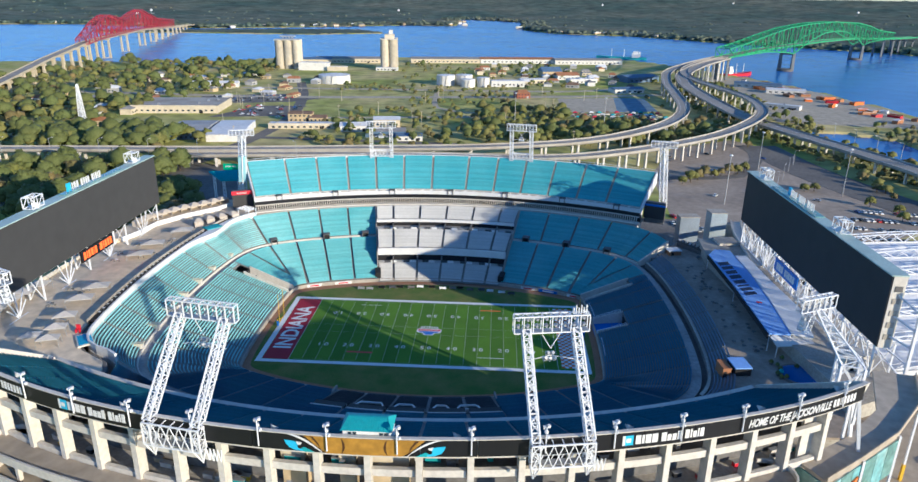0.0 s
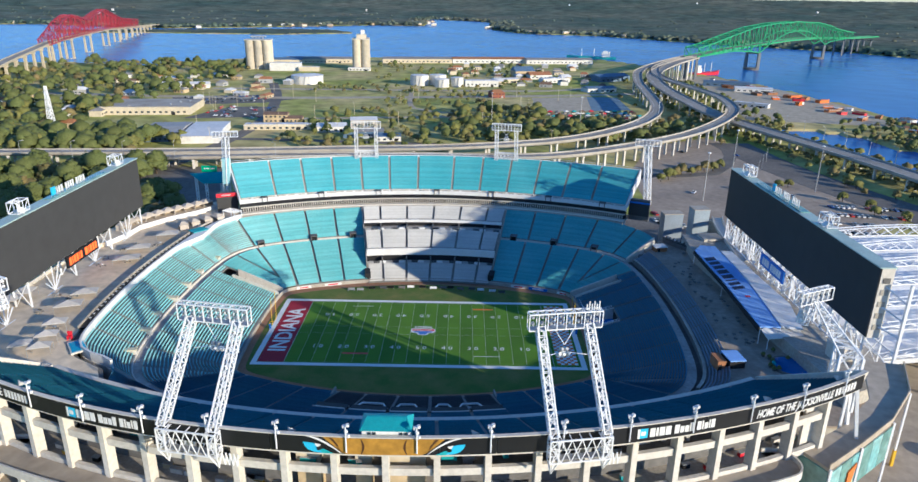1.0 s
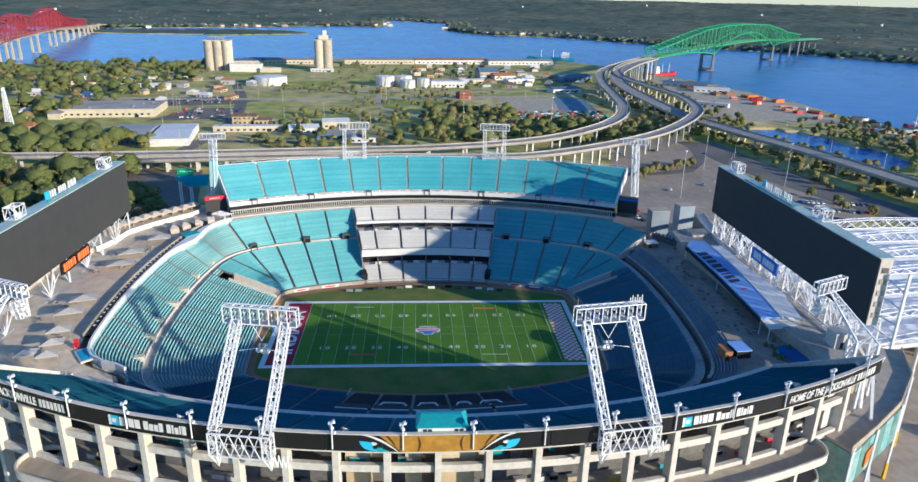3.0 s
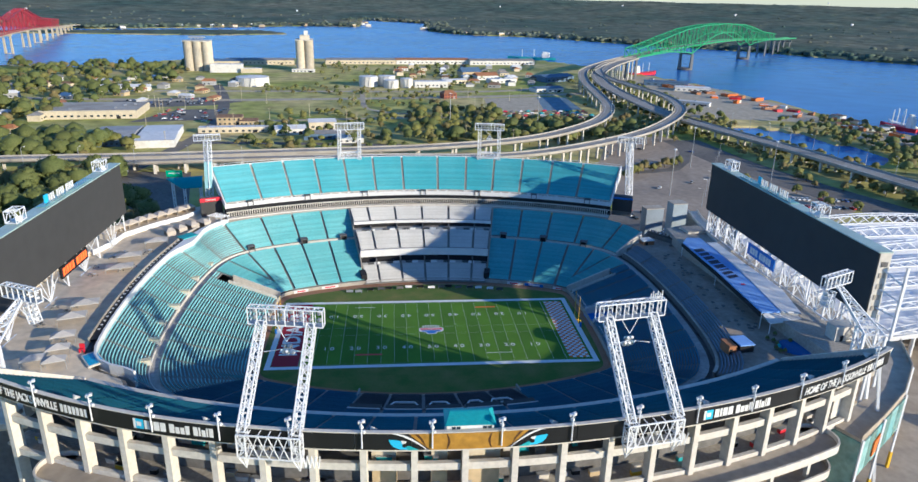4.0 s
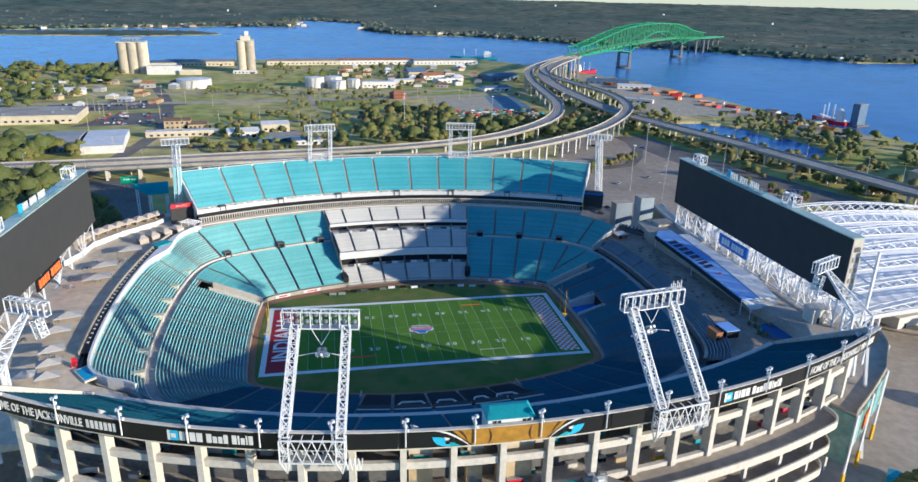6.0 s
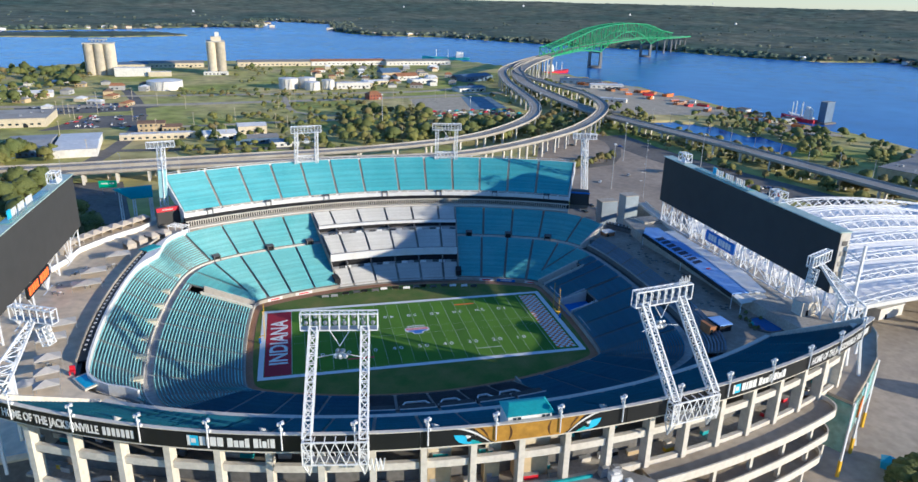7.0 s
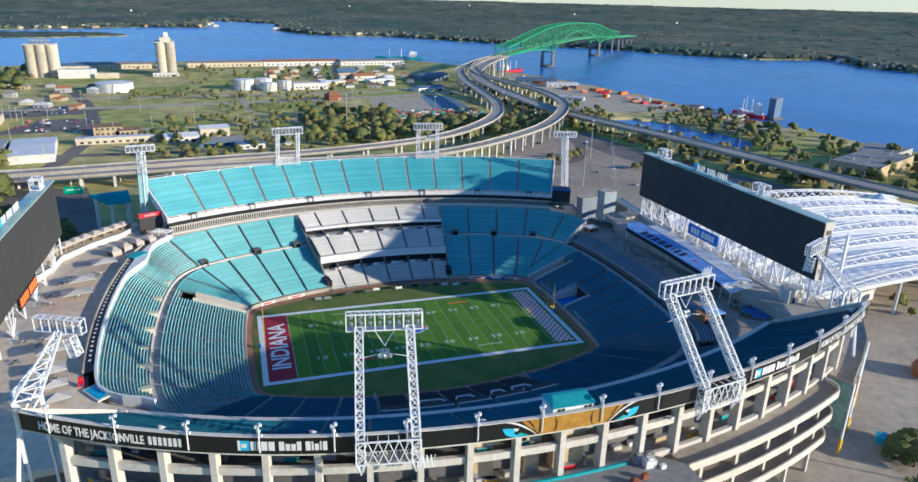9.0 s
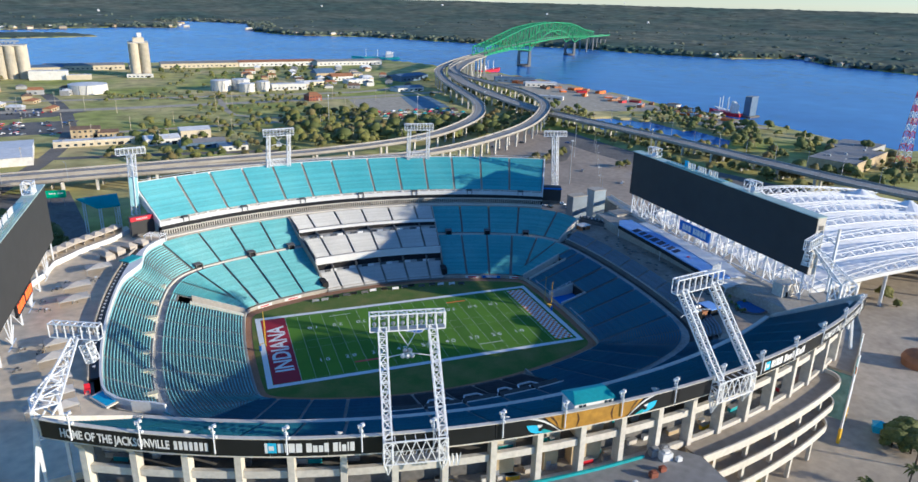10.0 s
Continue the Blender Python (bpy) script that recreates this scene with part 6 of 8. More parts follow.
for k in range(6):
    f0, f1 = k / 6, (k + 0.96) / 6
    a, b = Vector((93.6, -105.3, 0)).lerp(Vector((117.2, -87.6, 0)), f0), Vector((93.6, -105.3, 0)).lerp(Vector((117.2, -87.6, 0)), f1)
    part("side_screen", Geo().hexa([(a.x, a.y, 13), (b.x, b.y, 13), (b.x + 0.2, b.y - 0.2, 13), (a.x + 0.2, a.y - 0.2, 13), (a.x, a.y, 22.4), (b.x, b.y, 22.4), (b.x + 0.2, b.y - 0.2, 22.4), (a.x + 0.2, a.y - 0.2, 22.4)]), GREENGLASS if k % 2 else PRINTED, th, "pale teal printed screen")
part("orange_mark", Geo().hexa([(100.4, -100.6, 15), (102.6, -99.0, 15.6), (102.7, -99.3, 15.6), (100.6, -100.9, 15), (100.4, -100.6, 19), (103.4, -98.4, 20), (103.5, -98.7, 20), (100.6, -100.9, 19)]), ORANGE, th)
for x, y in ((93.4, -105.7), (104.4, -97.8), (117.4, -87.8), (129.2, -74.6)):
    part("post", Geo().beam((x, y, 1), (x, y, 23.4), 0.5), STEEL, th)
    part("post_foot", Geo().box(x, y, 1, 0.7, 0.7, 5.0), YELLOW, th, "yellow warning wrap")


# ---- land, river and distance ----
NEAR_SHORE = [(-3000, 700), (-1500, 830), (-900, 880), (-640, 930), (-500, 905), (-430, 960), (-410, 1030), (-330, 1068), (-145, 1109), (80, 1150), (278, 1135), (355, 1000), (411, 870), (452, 700), (467, 569),
              (465, 443), (477, 379), (500, 320), (498, 252), (523, 203), (640, 90), (800, -60), (1500, -500)]
FAR_SHORE = [(-3000, 1500), (-1602, 2036), (-1364, 2110), (-900, 1990), (-606, 2180), (-323, 2400), (-130, 2400), (-150, 3050), (120, 2830), (100, 2190), (200, 2000), (420, 1930), (620, 1680), (904, 1430),
             (936, 1337), (1103, 1123), (1300, 1110), (1214, 942), (1230, 752), (1500, 400), (2200, 0)]
ISLE = [(-1100, 1690), (-900, 1740), (-512, 1760), (-319, 1870), (-330, 1930), (-421, 2050), (-600, 2030), (-900, 1900), (-1150, 1800)]
RIVER = NEAR_SHORE + FAR_SHORE[::-1]
POND = [(303, 428), (334, 416), (366, 394), (376, 344), (384, 280), (362, 262), (334, 274), (325, 316), (318, 352), (302, 376)]


def within(poly, X, Y):
    hit = np.zeros(X.shape, bool)
    for (x0, y0), (x1, y1) in zip(poly, poly[1:] + poly[:1]):
        if y0 == y1:
            continue
        c = ((y0 > Y) != (y1 > Y)) & (X < (x1 - x0) * (Y - y0) / (y1 - y0) + x0)
        hit ^= c
    return hit


def spaced(lo, hi, fine_lo, fine_hi, fine, grow=1.12):
    out, s = list(np.arange(fine_lo, fine_hi + fine, fine)), fine
    while out[-1] < hi:
        s *= grow
        out.append(out[-1] + s)
    s = fine
    while out[0] > lo:
        s *= grow
        out.insert(0, out[0] - s)
    return np.array(out)


GX, GY = spaced(-5200, 6000, -700, 1300, 14), spaced(-1200, 5200, -150, 2100, 14)
MX, MY = np.meshgrid(GX, GY)
wet = (within(RIVER, MX, MY) & ~within(ISLE, MX, MY)) | within(POND, MX, MY)
away = np.hypot(MX, MY + 226)
HILL = lambda d: 92 * np.clip((d - 3300) / 1450, 0, 1) ** 1.5
MZ = np.where(wet, -5.0, 1.0) + HILL(away)
stadium = (np.abs(MX) < 133) & (np.hypot(MX, MY + 96) < 214) & (np.hypot(MX, MY - 96) < 210)
MZ = np.where(stadium, -4.0, MZ)
nx, ny = len(GX), len(GY)
g = Geo()
g.v = list(zip(MX.ravel().tolist(), MY.ravel().tolist(), MZ.ravel().tolist()))
g.f = [(j * nx + i, j * nx + i + 1, (j + 1) * nx + i + 1, (j + 1) * nx + i) for j in range(ny - 1) for i in range(nx - 1)]
g.m = [0] * len(g.f)


def land_material():
    """Grass, dry grass and bare earth in patches."""
    m = mat("land", (0.27, 0.30, 0.055), 0.95, vary=0.28, fine=0.06, coarse=0.010, tint=(0.52, 0.42, 0.19))
    return m


part("ground", g, land_material(), None, "green and dry grass land with bare earth", smooth=False, kind="structure", category="ground")


def water_material():
    m = mat("river_water", (0.035, 0.16, 0.46), 0.25, vary=0.10, fine=0.03, coarse=0.004, tint=(0.025, 0.12, 0.38), spec=0.15)
    nt = m.node_tree
    b = nt.nodes["Principled BSDF"]
    geo = nt.nodes["Geometry"]
    n = nt.nodes.new("ShaderNodeTexNoise")
    n.inputs["Scale"].default_value, n.inputs["Detail"].default_value = 0.25, 4
    bp = nt.nodes.new("ShaderNodeBump")
    bp.inputs["Strength"].default_value, bp.inputs["Distance"].default_value = 0.35, 0.5
    nt.links.new(geo.outputs["Position"], n.inputs["Vector"])
    nt.links.new(n.outputs["Fac"], bp.inputs["Height"])
    nt.links.new(bp.outputs[0], b.inputs["Normal"])
    return m


g = Geo()
g.face((-5000, 0, -0.6), (5500, 0, -0.6), (5500, 4200, -0.6), (-5000, 4200, -0.6))
g.face((520, -700, -0.6), (5500, -700, -0.6), (5500, 0, -0.6), (520, 0, -0.6))
part("river", g, water_material(), None, "wide blue river with small ripples", kind="structure", category="water")


# ---- elevated roads ----
def smooth_path(pts, step=9.0):
    """Points along a soft curve through pts (Catmull-Rom)."""
    p = [Vector(q) for q in pts]
    p = [p[0] * 2 - p[1]] + p + [p[-1] * 2 - p[-2]]
    out = []
    for i in range(1, len(p) - 2):
        n = max(2, int((p[i + 1] - p[i]).length / step))
        for k in range(n):
            t = k / n
            out.append(0.5 * ((2 * p[i]) + (p[i + 1] - p[i - 1]) * t + (2 * p[i - 1] - 5 * p[i] + 4 * p[i + 1] - p[i + 2]) * t * t + (3 * p[i] - p[i - 1] - 3 * p[i + 1] + p[i + 2]) * t ** 3))
    return out + [p[-2]]


def sideways(path):
    out = []
    for i, p in enumerate(path):
        d = path[min(i + 1, len(path) - 1)] - path[max(i - 1, 0)]
        out.append(Vector((d.y, -d.x, 0)).normalized())
    return out


def viaduct(pts, width, label, every=3, columns=2, barrier=CONC, ground=0.5):
    path = smooth_path(pts)
    side = sideways(path)
    mid = path[len(path) // 2]
    th = thing("viaduct", label, "elevated road", (mid.x, mid.y, 0), "viaducts")
    w = width / 2
    road = part("deck", Geo().sweep([[p - s * w, p + s * w, p + s * w - Vector((0, 0, 0.5)), p + s * (w - 1) - Vector((0, 0, 1.6)), p - s * (w - 1) - Vector((0, 0, 1.6)), p - s * w - Vector((0, 0, 0.5))] for p, s in zip(path, side)]), ROADTOP, th, "worn grey roadway")
    for sg in (-1, 1):
        part("barrier", Geo().sweep([[p + s * sg * (w - 0.35) + Vector((0, 0, 0.01)), p + s * sg * (w + 0.02) - Vector((0, 0, 0.7)), p + s * sg * (w + 0.1) - Vector((0, 0, 0.7)), p + s * sg * (w + 0.1) + Vector((0, 0, 1.0)), p + s * sg * (w - 0.2) + Vector((0, 0, 1.0))] for p, s in zip(path, side)]), barrier, road, "pale concrete barrier")
    for o in (-0.25, 0.25):
        part("lane_line", Geo().sweep([[p + s * (width * o - 0.12) + Vector((0, 0, 0.03)), p + s * (width * o + 0.12) + Vector((0, 0, 0.03))] for p, s in zip(path, side)], closed=False), LINE, road)
    for i in range(1, len(path) - 1, every):
        p, s = path[i], side[i]
        if p.z < 4:
            continue
        for k in range(columns):
            o = 0 if columns == 1 else (k / (columns - 1) - 0.5) * (width - 4)
            q = p + s * o
            part("column", Geo().box(q.x, q.y, ground - 4, 1.5, 1.5, p.z - 1.7 - ground + 4, math.atan2(s.y, s.x)), CONC_W, th)
        part("pier_cap", Geo().beam(p - s * (w - 1.2) - Vector((0, 0, 2.1)), p + s * (w - 1.2) - Vector((0, 0, 2.1)), 1.6, 1.1), CONC_W, th)
    return th, path, side


BR0, BRD = Vector((512, 1000, 0)), Vector((0.683, 0.730, 0))
start = BR0 + BRD * -235
viaduct([(-420, 225, 9), (-300, 238, 9.5), (-180, 248, 10), (-80, 263, 10), (13, 274, 11), (91, 300, 12), (146, 350, 12), (184, 405, 12.5), (209, 475, 13), (222, 570, 14.5), (231, 650, 17), (254, 740, 21), (300, 800, 27), (start.x - 4, start.y + 6, 33.6)], 12, "curving concrete viaduct towards the green bridge")
viaduct([(-200, 233, 9), (-100, 244, 9.5), (-30, 244, 10.5), (35, 238, 12), (70, 236, 13.5), (105, 250, 14), (153, 284, 14), (203, 331, 14), (254, 403, 14), (281, 463, 14.5), (292, 540, 15), (281, 610, 16.5), (268, 680, 19), (276, 745, 23), (314, 800, 29), (start.x + 5, start.y - 3, 33.6)], 11, "looping concrete ramp on tall round-topped columns", 2, 2)
viaduct([(420, -120, 9), (370, 0, 9.5), (334, 84, 10), (315, 169, 10), (298, 265, 10), (274, 360, 10), (259, 440, 10), (253, 520, 12), (250, 600, 15), (254, 660, 18), (270, 720, 21), (305, 772, 27), (start.x, start.y - 8, 33)], 18, "twin carriageway viaduct beside the pond", 3, 3)


# ---- green arch bridge ----
def curve_at(table, s):
    return float(np.interp(s, [a for a, _ in table], [b for _, b in table]))


def truss_bridge(name, label, p0, d, top, low, deck, span, m, width, piers, step=18.0, deck_m=ROADTOP):
    n = Vector((d.y, -d.x, 0))
    th = thing(name, label, "bridge", (p0.x, p0.y, 0))
    ss = np.arange(span[0], span[1] + 1, step).tolist()
    for sg in (-1, 1):
        o = n * sg * width / 2
        P = lambda s, z: p0 + d * s + o + Vector((0, 0, z))
        a, b, c = Geo(), Geo(), Geo()
        for i, (s, e) in enumerate(zip(ss, ss[1:])):
            t0, t1, l0, l1 = curve_at(top, s), curve_at(top, e), curve_at(low, s), curve_at(low, e)
            a.beam(P(s, t0), P(e, t1), 1.5)
            b.beam(P(s, l0), P(e, l1), 1.5)
            c.beam(P(s, l0), P(s, t0), 0.8)
            if i % 2:
                c.beam(P(s, l0), P(e, t1), 0.9)
            else:
                c.beam(P(s, t0), P(e, l1), 0.9)
            if curve_at(deck, s) > l0 + 2 or curve_at(deck, s) < l0 - 1:
                c.beam(P(s, curve_at(deck, s)), P(s, l0), 0.6)
        part("top_chord", a, m, th)
        part("bottom_chord", b, m, th)
        part("web", c, m, th, "steel lattice web", kind="stuff")
    g = Geo()
    for i, s in enumerate(ss[:-1]):
        for tab in (top,):
            za, zb = curve_at(tab, s), curve_at(tab, ss[i + 1])
            g.beam(p0 + d * s + n * width / 2 + Vector((0, 0, za)), p0 + d * s - n * width / 2 + Vector((0, 0, za)), 0.7)
            g.beam(p0 + d * s + n * width / 2 + Vector((0, 0, za)), p0 + d * ss[i + 1] - n * width / 2 + Vector((0, 0, zb)), 0.6)
            g.beam(p0 + d * s - n * width / 2 + Vector((0, 0, za)), p0 + d * ss[i + 1] + n * width / 2 + Vector((0, 0, zb)), 0.6)
    part("wind_bracing", g, m, th)
    w = width / 2 - 1
    part("deck", Geo().sweep([[p0 + d * s + n * k * w + Vector((0, 0, curve_at(deck, s) + dz)) for k, dz in ((-1, 0), (1, 0), (1, -1.8), (-1, -1.8))] for s in np.arange(deck[0][0], deck[-1][0] + 1, 20).tolist()]), deck_m, th)
    for sg in (-1, 1):
        part("deck_rail", Geo().sweep([[p0 + d * s + n * sg * (w + k) + Vector((0, 0, curve_at(deck, s) + dz)) for k, dz in ((-0.2, -1.6), (0.3, -1.6), (0.3, 1.1), (-0.2, 1.1))] for s in np.arange(deck[0][0], deck[-1][0] + 1, 20).tolist()]), m if m is GREENSTEEL else PIER, th)
    for s, z, big, mm in piers:
        c = p0 + d * s
        pier = part("pier_base", Geo().tube((c.x, c.y, -5), (c.x, c.y, 2.6 if big else 0.5), width * 0.62 if big else 2, n=14), CONC_D if big else mm, th)
        for sg in (-1, 1):
            q = c + n * sg * (width / 2 - (0 if big else 2))
            part("pier_leg", Geo().sweep([[(q.x + x * k, q.y + y * k, zz) for x, y in ((-1, -1), (1, -1), (1, 1), (-1, 1))] for k, zz in ((2.6 if big else 1.7, -3), (2.0 if big else 1.3, z))]), mm, th)
        part("pier_beam", Geo().beam(c - n * (width / 2 + 1) + Vector((0, 0, z - 1)), c + n * (width / 2 + 1) + Vector((0, 0, z - 1)), 3.0, 2.4), mm, th)
    return th


GTOP = [(-240, 46), (-189, 51), (-123, 60), (-40, 70), (55, 74.8), (162, 76), (287, 71.6), (360, 64), (420, 55), (536, 46)]
GLOW = [(-240, 33.6), (-114, 36), (-50, 33), (-6, 28.5), (20, 36), (55, 46.9), (116, 57.8), (167, 60), (220, 58), (280, 46), (320, 34), (338, 28), (370, 33), (449, 35), (536, 35.5)]
GDECK = [(-235, 33.8), (-115, 39.4), (0, 41.5), (123, 43.5), (240, 43.2), (304, 42), (541, 34), (745, 31)]
PGREY = mat("pier_grey", (0.20, 0.21, 0.22), 0.85, vary=0.1, fine=0.2)
truss_bridge("green_arch_bridge", "long green steel truss arch bridge over the river", BR0, BRD, GTOP, GLOW, GDECK, (-240, 536), GREENSTEEL, 21,
             [(-236, 32, False, PGREY), (-4, 28, True, PGREY), (337, 27, True, PGREY), (470, 33, False, PGREY), (540, 33, False, PGREY), (585, 30, False, PGREY), (630, 28, False, PGREY), (690, 25, False, PGREY), (-150, 36, False, PGREY)][:8])
RTOP = [(-40, 40), (-6, 48), (55, 63.5), (116, 72), (176, 66), (236, 57), (330, 69), (400, 74), (487, 60), (560, 50), (795, 38)]
RLOW = [(-40, 32), (55, 35), (236, 36), (400, 35), (560, 31), (795, 23)]
RDECK = [(-620, 3), (-500, 8), (-367, 15), (-213, 25.4), (-14, 34.5), (197, 34), (400, 32.5), (765, 21), (1193, 8)]
truss_bridge("red_truss_bridge", "dark red cantilever truss bridge on tall pale piers", Vector((-644, 900, 0)), Vector((-0.267, 0.964, 0)), RTOP, RLOW, RDECK, (-40, 795), REDSTEEL, 15,
             [(s, curve_at(RDECK, s) - 2, False, PIER) for s in (-480, -440, -400, -360, -320, -280, -240, -200, -160, -120, -80, -40, 20, 100, 240, 400, 520, 600, 680, 760, 820, 880, 940, 1000)], deck_m=ROADTOP)


# ---- buildings ----
rng = random.Random(21)


def building(x, y, w, d, h, turn, wall, roof, name="warehouse", label="", pitched=0.0, rows=1, cols=6, cat="building", band=None):
    th = thing(name, label, cat, (x, y, 0.5), name + "s")
    c, s = math.cos(turn), math.sin(turn)
    q = lambda a, b, z: (x + c * a - s * b, y + s * a + c * b, z)
    body = part("wall", Geo().box(x, y, 0.0, w, d, h, turn), wall, th)
    e = 0.5
    if pitched:
        g = Geo()
        lo = [q(-w / 2 - e, -d / 2 - e, h), q(w / 2 + e, -d / 2 - e, h), q(w / 2 + e, d / 2 + e, h), q(-w / 2 - e, d / 2 + e, h)]
        hip = min(w, d) * 0.25 if name == "house" else 0
        r0, r1 = q(-w / 2 + hip, 0, h + pitched), q(w / 2 - hip, 0, h + pitched)
        g.face(lo[0], lo[1], r1, r0)
        g.face(lo[2], lo[3], r0, r1)
        g.face(lo[1], lo[2], r1)
        g.face(lo[3], lo[0], r0)
        g.face(*lo[::-1])
        part("roof", g, roof, th)
    else:
        part("roof", Geo().box(x, y, h, w + 0.3, d + 0.3, 0.35, turn), roof, th)
        part("parapet", Geo().beam(q(-w / 2, -d / 2, h + 0.6), q(w / 2, -d / 2, h + 0.6), 0.4, 0.6), wall, th)
        for k in range(min(4, int(w * d / 300))):
            a, b = rng.uniform(-0.4, 0.4) * w, rng.uniform(-0.35, 0.35) * d
            part("roof_unit", Geo().box(*q(a, b, h + 0.35)[:2], h + 0.35, 2.2, 1.6, 1.2, turn), GREYSTEEL, th)
    for r in range(rows):
        for k in range(cols):
            a = (-0.5 + (k + 0.5) / cols) * w * 0.94
            z = h * (r + 0.38) / rows
            part("window", Geo().box(*q(a, -d / 2 - 0.03, z)[:2], z, w / cols * 0.42, 0.16, min(1.6, h / rows * 0.4), turn), GLASS, body, "dark window")
    if cols:
        part("door", Geo().box(*q(w * 0.31, -d / 2 - 0.05, 0)[:2], 0.5, min(3.0, w * 0.1) + 0.6, 0.2, min(3.2, h * 0.55), turn), DARK if w > 20 else STUCCO[3], body)
    return th


def silo_block(x, y, nx_, ny_, r, h, turn, label, head):
    th = thing("grain_silo", label, "silo", (x, y, 0.5), "grain silos")
    c, s = math.cos(turn), math.sin(turn)
    for i in range(nx_):
        for j in range(ny_):
            a, b = (i - (nx_ - 1) / 2) * 2 * r, (j - (ny_ - 1) / 2) * 2 * r
            part("cylinder", Geo().tube((x + c * a - s * b, y + s * a + c * b, 0), (x + c * a - s * b, y + s * a + c * b, h), r * 1.02, n=18), SILO, th, smooth=False)
    part("core", Geo().box(x, y, 0, 2 * r * (nx_ - 0.8), 2 * r * (ny_ - 0.8), h + 0.6, turn), SILO, th)
    part("top_slab", Geo().box(x, y, h, 2 * r * nx_, 2 * r * ny_, 1.0, turn), CONC_W, th)
    if head:
        part("head_house", Geo().box(x + 1, y, h + 1, 2 * r * nx_ * 0.55, 2 * r * ny_ * 0.6, 6.0, turn), SILO, th)
        part("head_tower", Geo().box(x + 3, y, h + 7, 6, 6, 6.5, turn), STUCCO[0], th)
    else:
        for k in range(4):
            part("roof_rig", Geo().truss((x - 8 + 5 * k, y, h + 1), (x - 8 + 5 * k, y, h + 5.5), 2, 2, 2, 0.4, 0.25), GREYSTEEL, th)
        part("conveyor", Geo().box(x, y, h + 4.5, 24, 3, 2.0, turn), GREYSTEEL, th)


silo_block(-150, 893, 2, 3, 6.6, 47, 0.1, "tall cream concrete grain silos with head house", True)
silo_block(-306, 874, 3, 2, 6.6, 44, 0.1, "tall cream concrete grain silos with rooftop rig", False)
building(-262, 858, 46, 22, 12, 0.1, STUCCO[0], ROOFS[0], "mill", "white mill building at the silos' foot", 0, 1, 0)
building(-225, 852, 30, 14, 7, 0.1, STUCCO[2], ROOFS[0], "mill", "low cream mill annex with white roof", 0, 1, 0)
building(-150, 868, 34, 10, 5, 0.0, STUCCO[0], ROOFS[0], "shed", "low white shed beside silos", 0, 1, 6)
for x, y, w, r, wall in ((-235, 985, 110, 1, 2), (-165, 992, 18, 3, 3), (-70, 1012, 120, 1, 2), (55, 1030, 130, 4, 0), (180, 1035, 120, 1, 0), (-300, 960, 80, 3, 2)):
    building(x, y, w, 26, 8, 0.14, STUCCO[wall], ROOFS[r], "dock_shed", "long dock shed with low pitched roof", 3.0, 1, 16)


def tank(x, y, r, h, label):
    th = thing("storage_tank", label, "tank", (x, y, 0.5), "storage tanks")
    part("shell", Geo().tube((x, y, 0), (x, y, h), r, n=28), STUCCO[0], th)
    part("roof", Geo().tube((x, y, h), (x, y, h + r * 0.06 + 0.3), r * 1.01, r * 0.2, 28), ROOFS[0], th)
    for k in range(10):
        t = math.tau * k / 10
        part("rib", Geo().box(x + (r + 0.1) * math.cos(t), y + (r + 0.1) * math.sin(t), 0, 0.4, 0.4, h, t), CONC_W, th)
    part("ladder", Geo().beam((x, y - r - 0.4, 0), (x + 2, y - r - 0.3, h), 0.6), GREYSTEEL, th)


tank(-196, 706, 21, 11.5, "broad white storage tank with flat cone roof")
for x, y, r, h in ((-46, 705, 12, 14), (-22, 712, 11, 14), (-16, 690, 9.5, 11), (4, 694, 8, 13)):
    tank(x, y, r, h, "white upright storage tank")
building(36, 705, 44, 18, 8, 0.1, STUCCO[0], ROOFS[0], "plant_hall", "long white plant hall beside tanks", 0, 1, 8)
building(-300, 470, 84, 58, 8, 0.12, STUCCO[2], CONC, "warehouse", "wide cream warehouse with grey roof", 0, 1, 14)
building(-238, 349, 32, 62, 6, 0.17, ROOFS[3], STUCCO[3], "warehouse", "warehouse with ribbed grey metal roof", 2.0, 1, 8)
building(-203, 347, 29, 66, 7, 0.17, STUCCO[0], ROOFS[0], "warehouse", "tall white windowless warehouse hall", 1.0, 0, 0)
building(-152, 383, 58, 12, 5, 0.12, STUCCO[2], ROOFS[0], "shop_row", "low yellow shop row with white roof", 0, 1, 10)
building(-163, 420, 22, 14, 8, 0.1, STUCCO[1], ROOFS[2], "apartment_house", "tan two-storey house with brown roof", 2.0, 2, 5)
building(-146, 418, 16, 12, 5, 0.1, STUCCO[1], ROOFS[2], "apartment_house", "tan house with brown hip roof", 2.0, 1, 4)
building(-103, 378, 26, 18, 6, 0.2, STUCCO[0], ROOFS[0], "warehouse", "small white metal hall with pitched roof", 2.2, 1, 4)
building(-78, 402, 24, 20, 8, 0.15, STUCCO[2], ROOFS[0], "warehouse", "pale hall with white roof", 1.8, 1, 4)
building(-72, 356, 34, 16, 6, 0.15, ROOFS[3], ROOFS[1], "warehouse", "blue-grey sheds beside the viaduct", 2.0, 1, 4)
building(-50, 342, 22, 14, 5, 0.15, STUCCO[0], ROOFS[3], "warehouse", "small white shed with blue roof", 1.6, 1, 4)
building(52, 600, 16, 14, 7, 0.3, BRICK, ROOFS[4], "house", "red brick house alone in the meadow", 3.5, 2, 4)
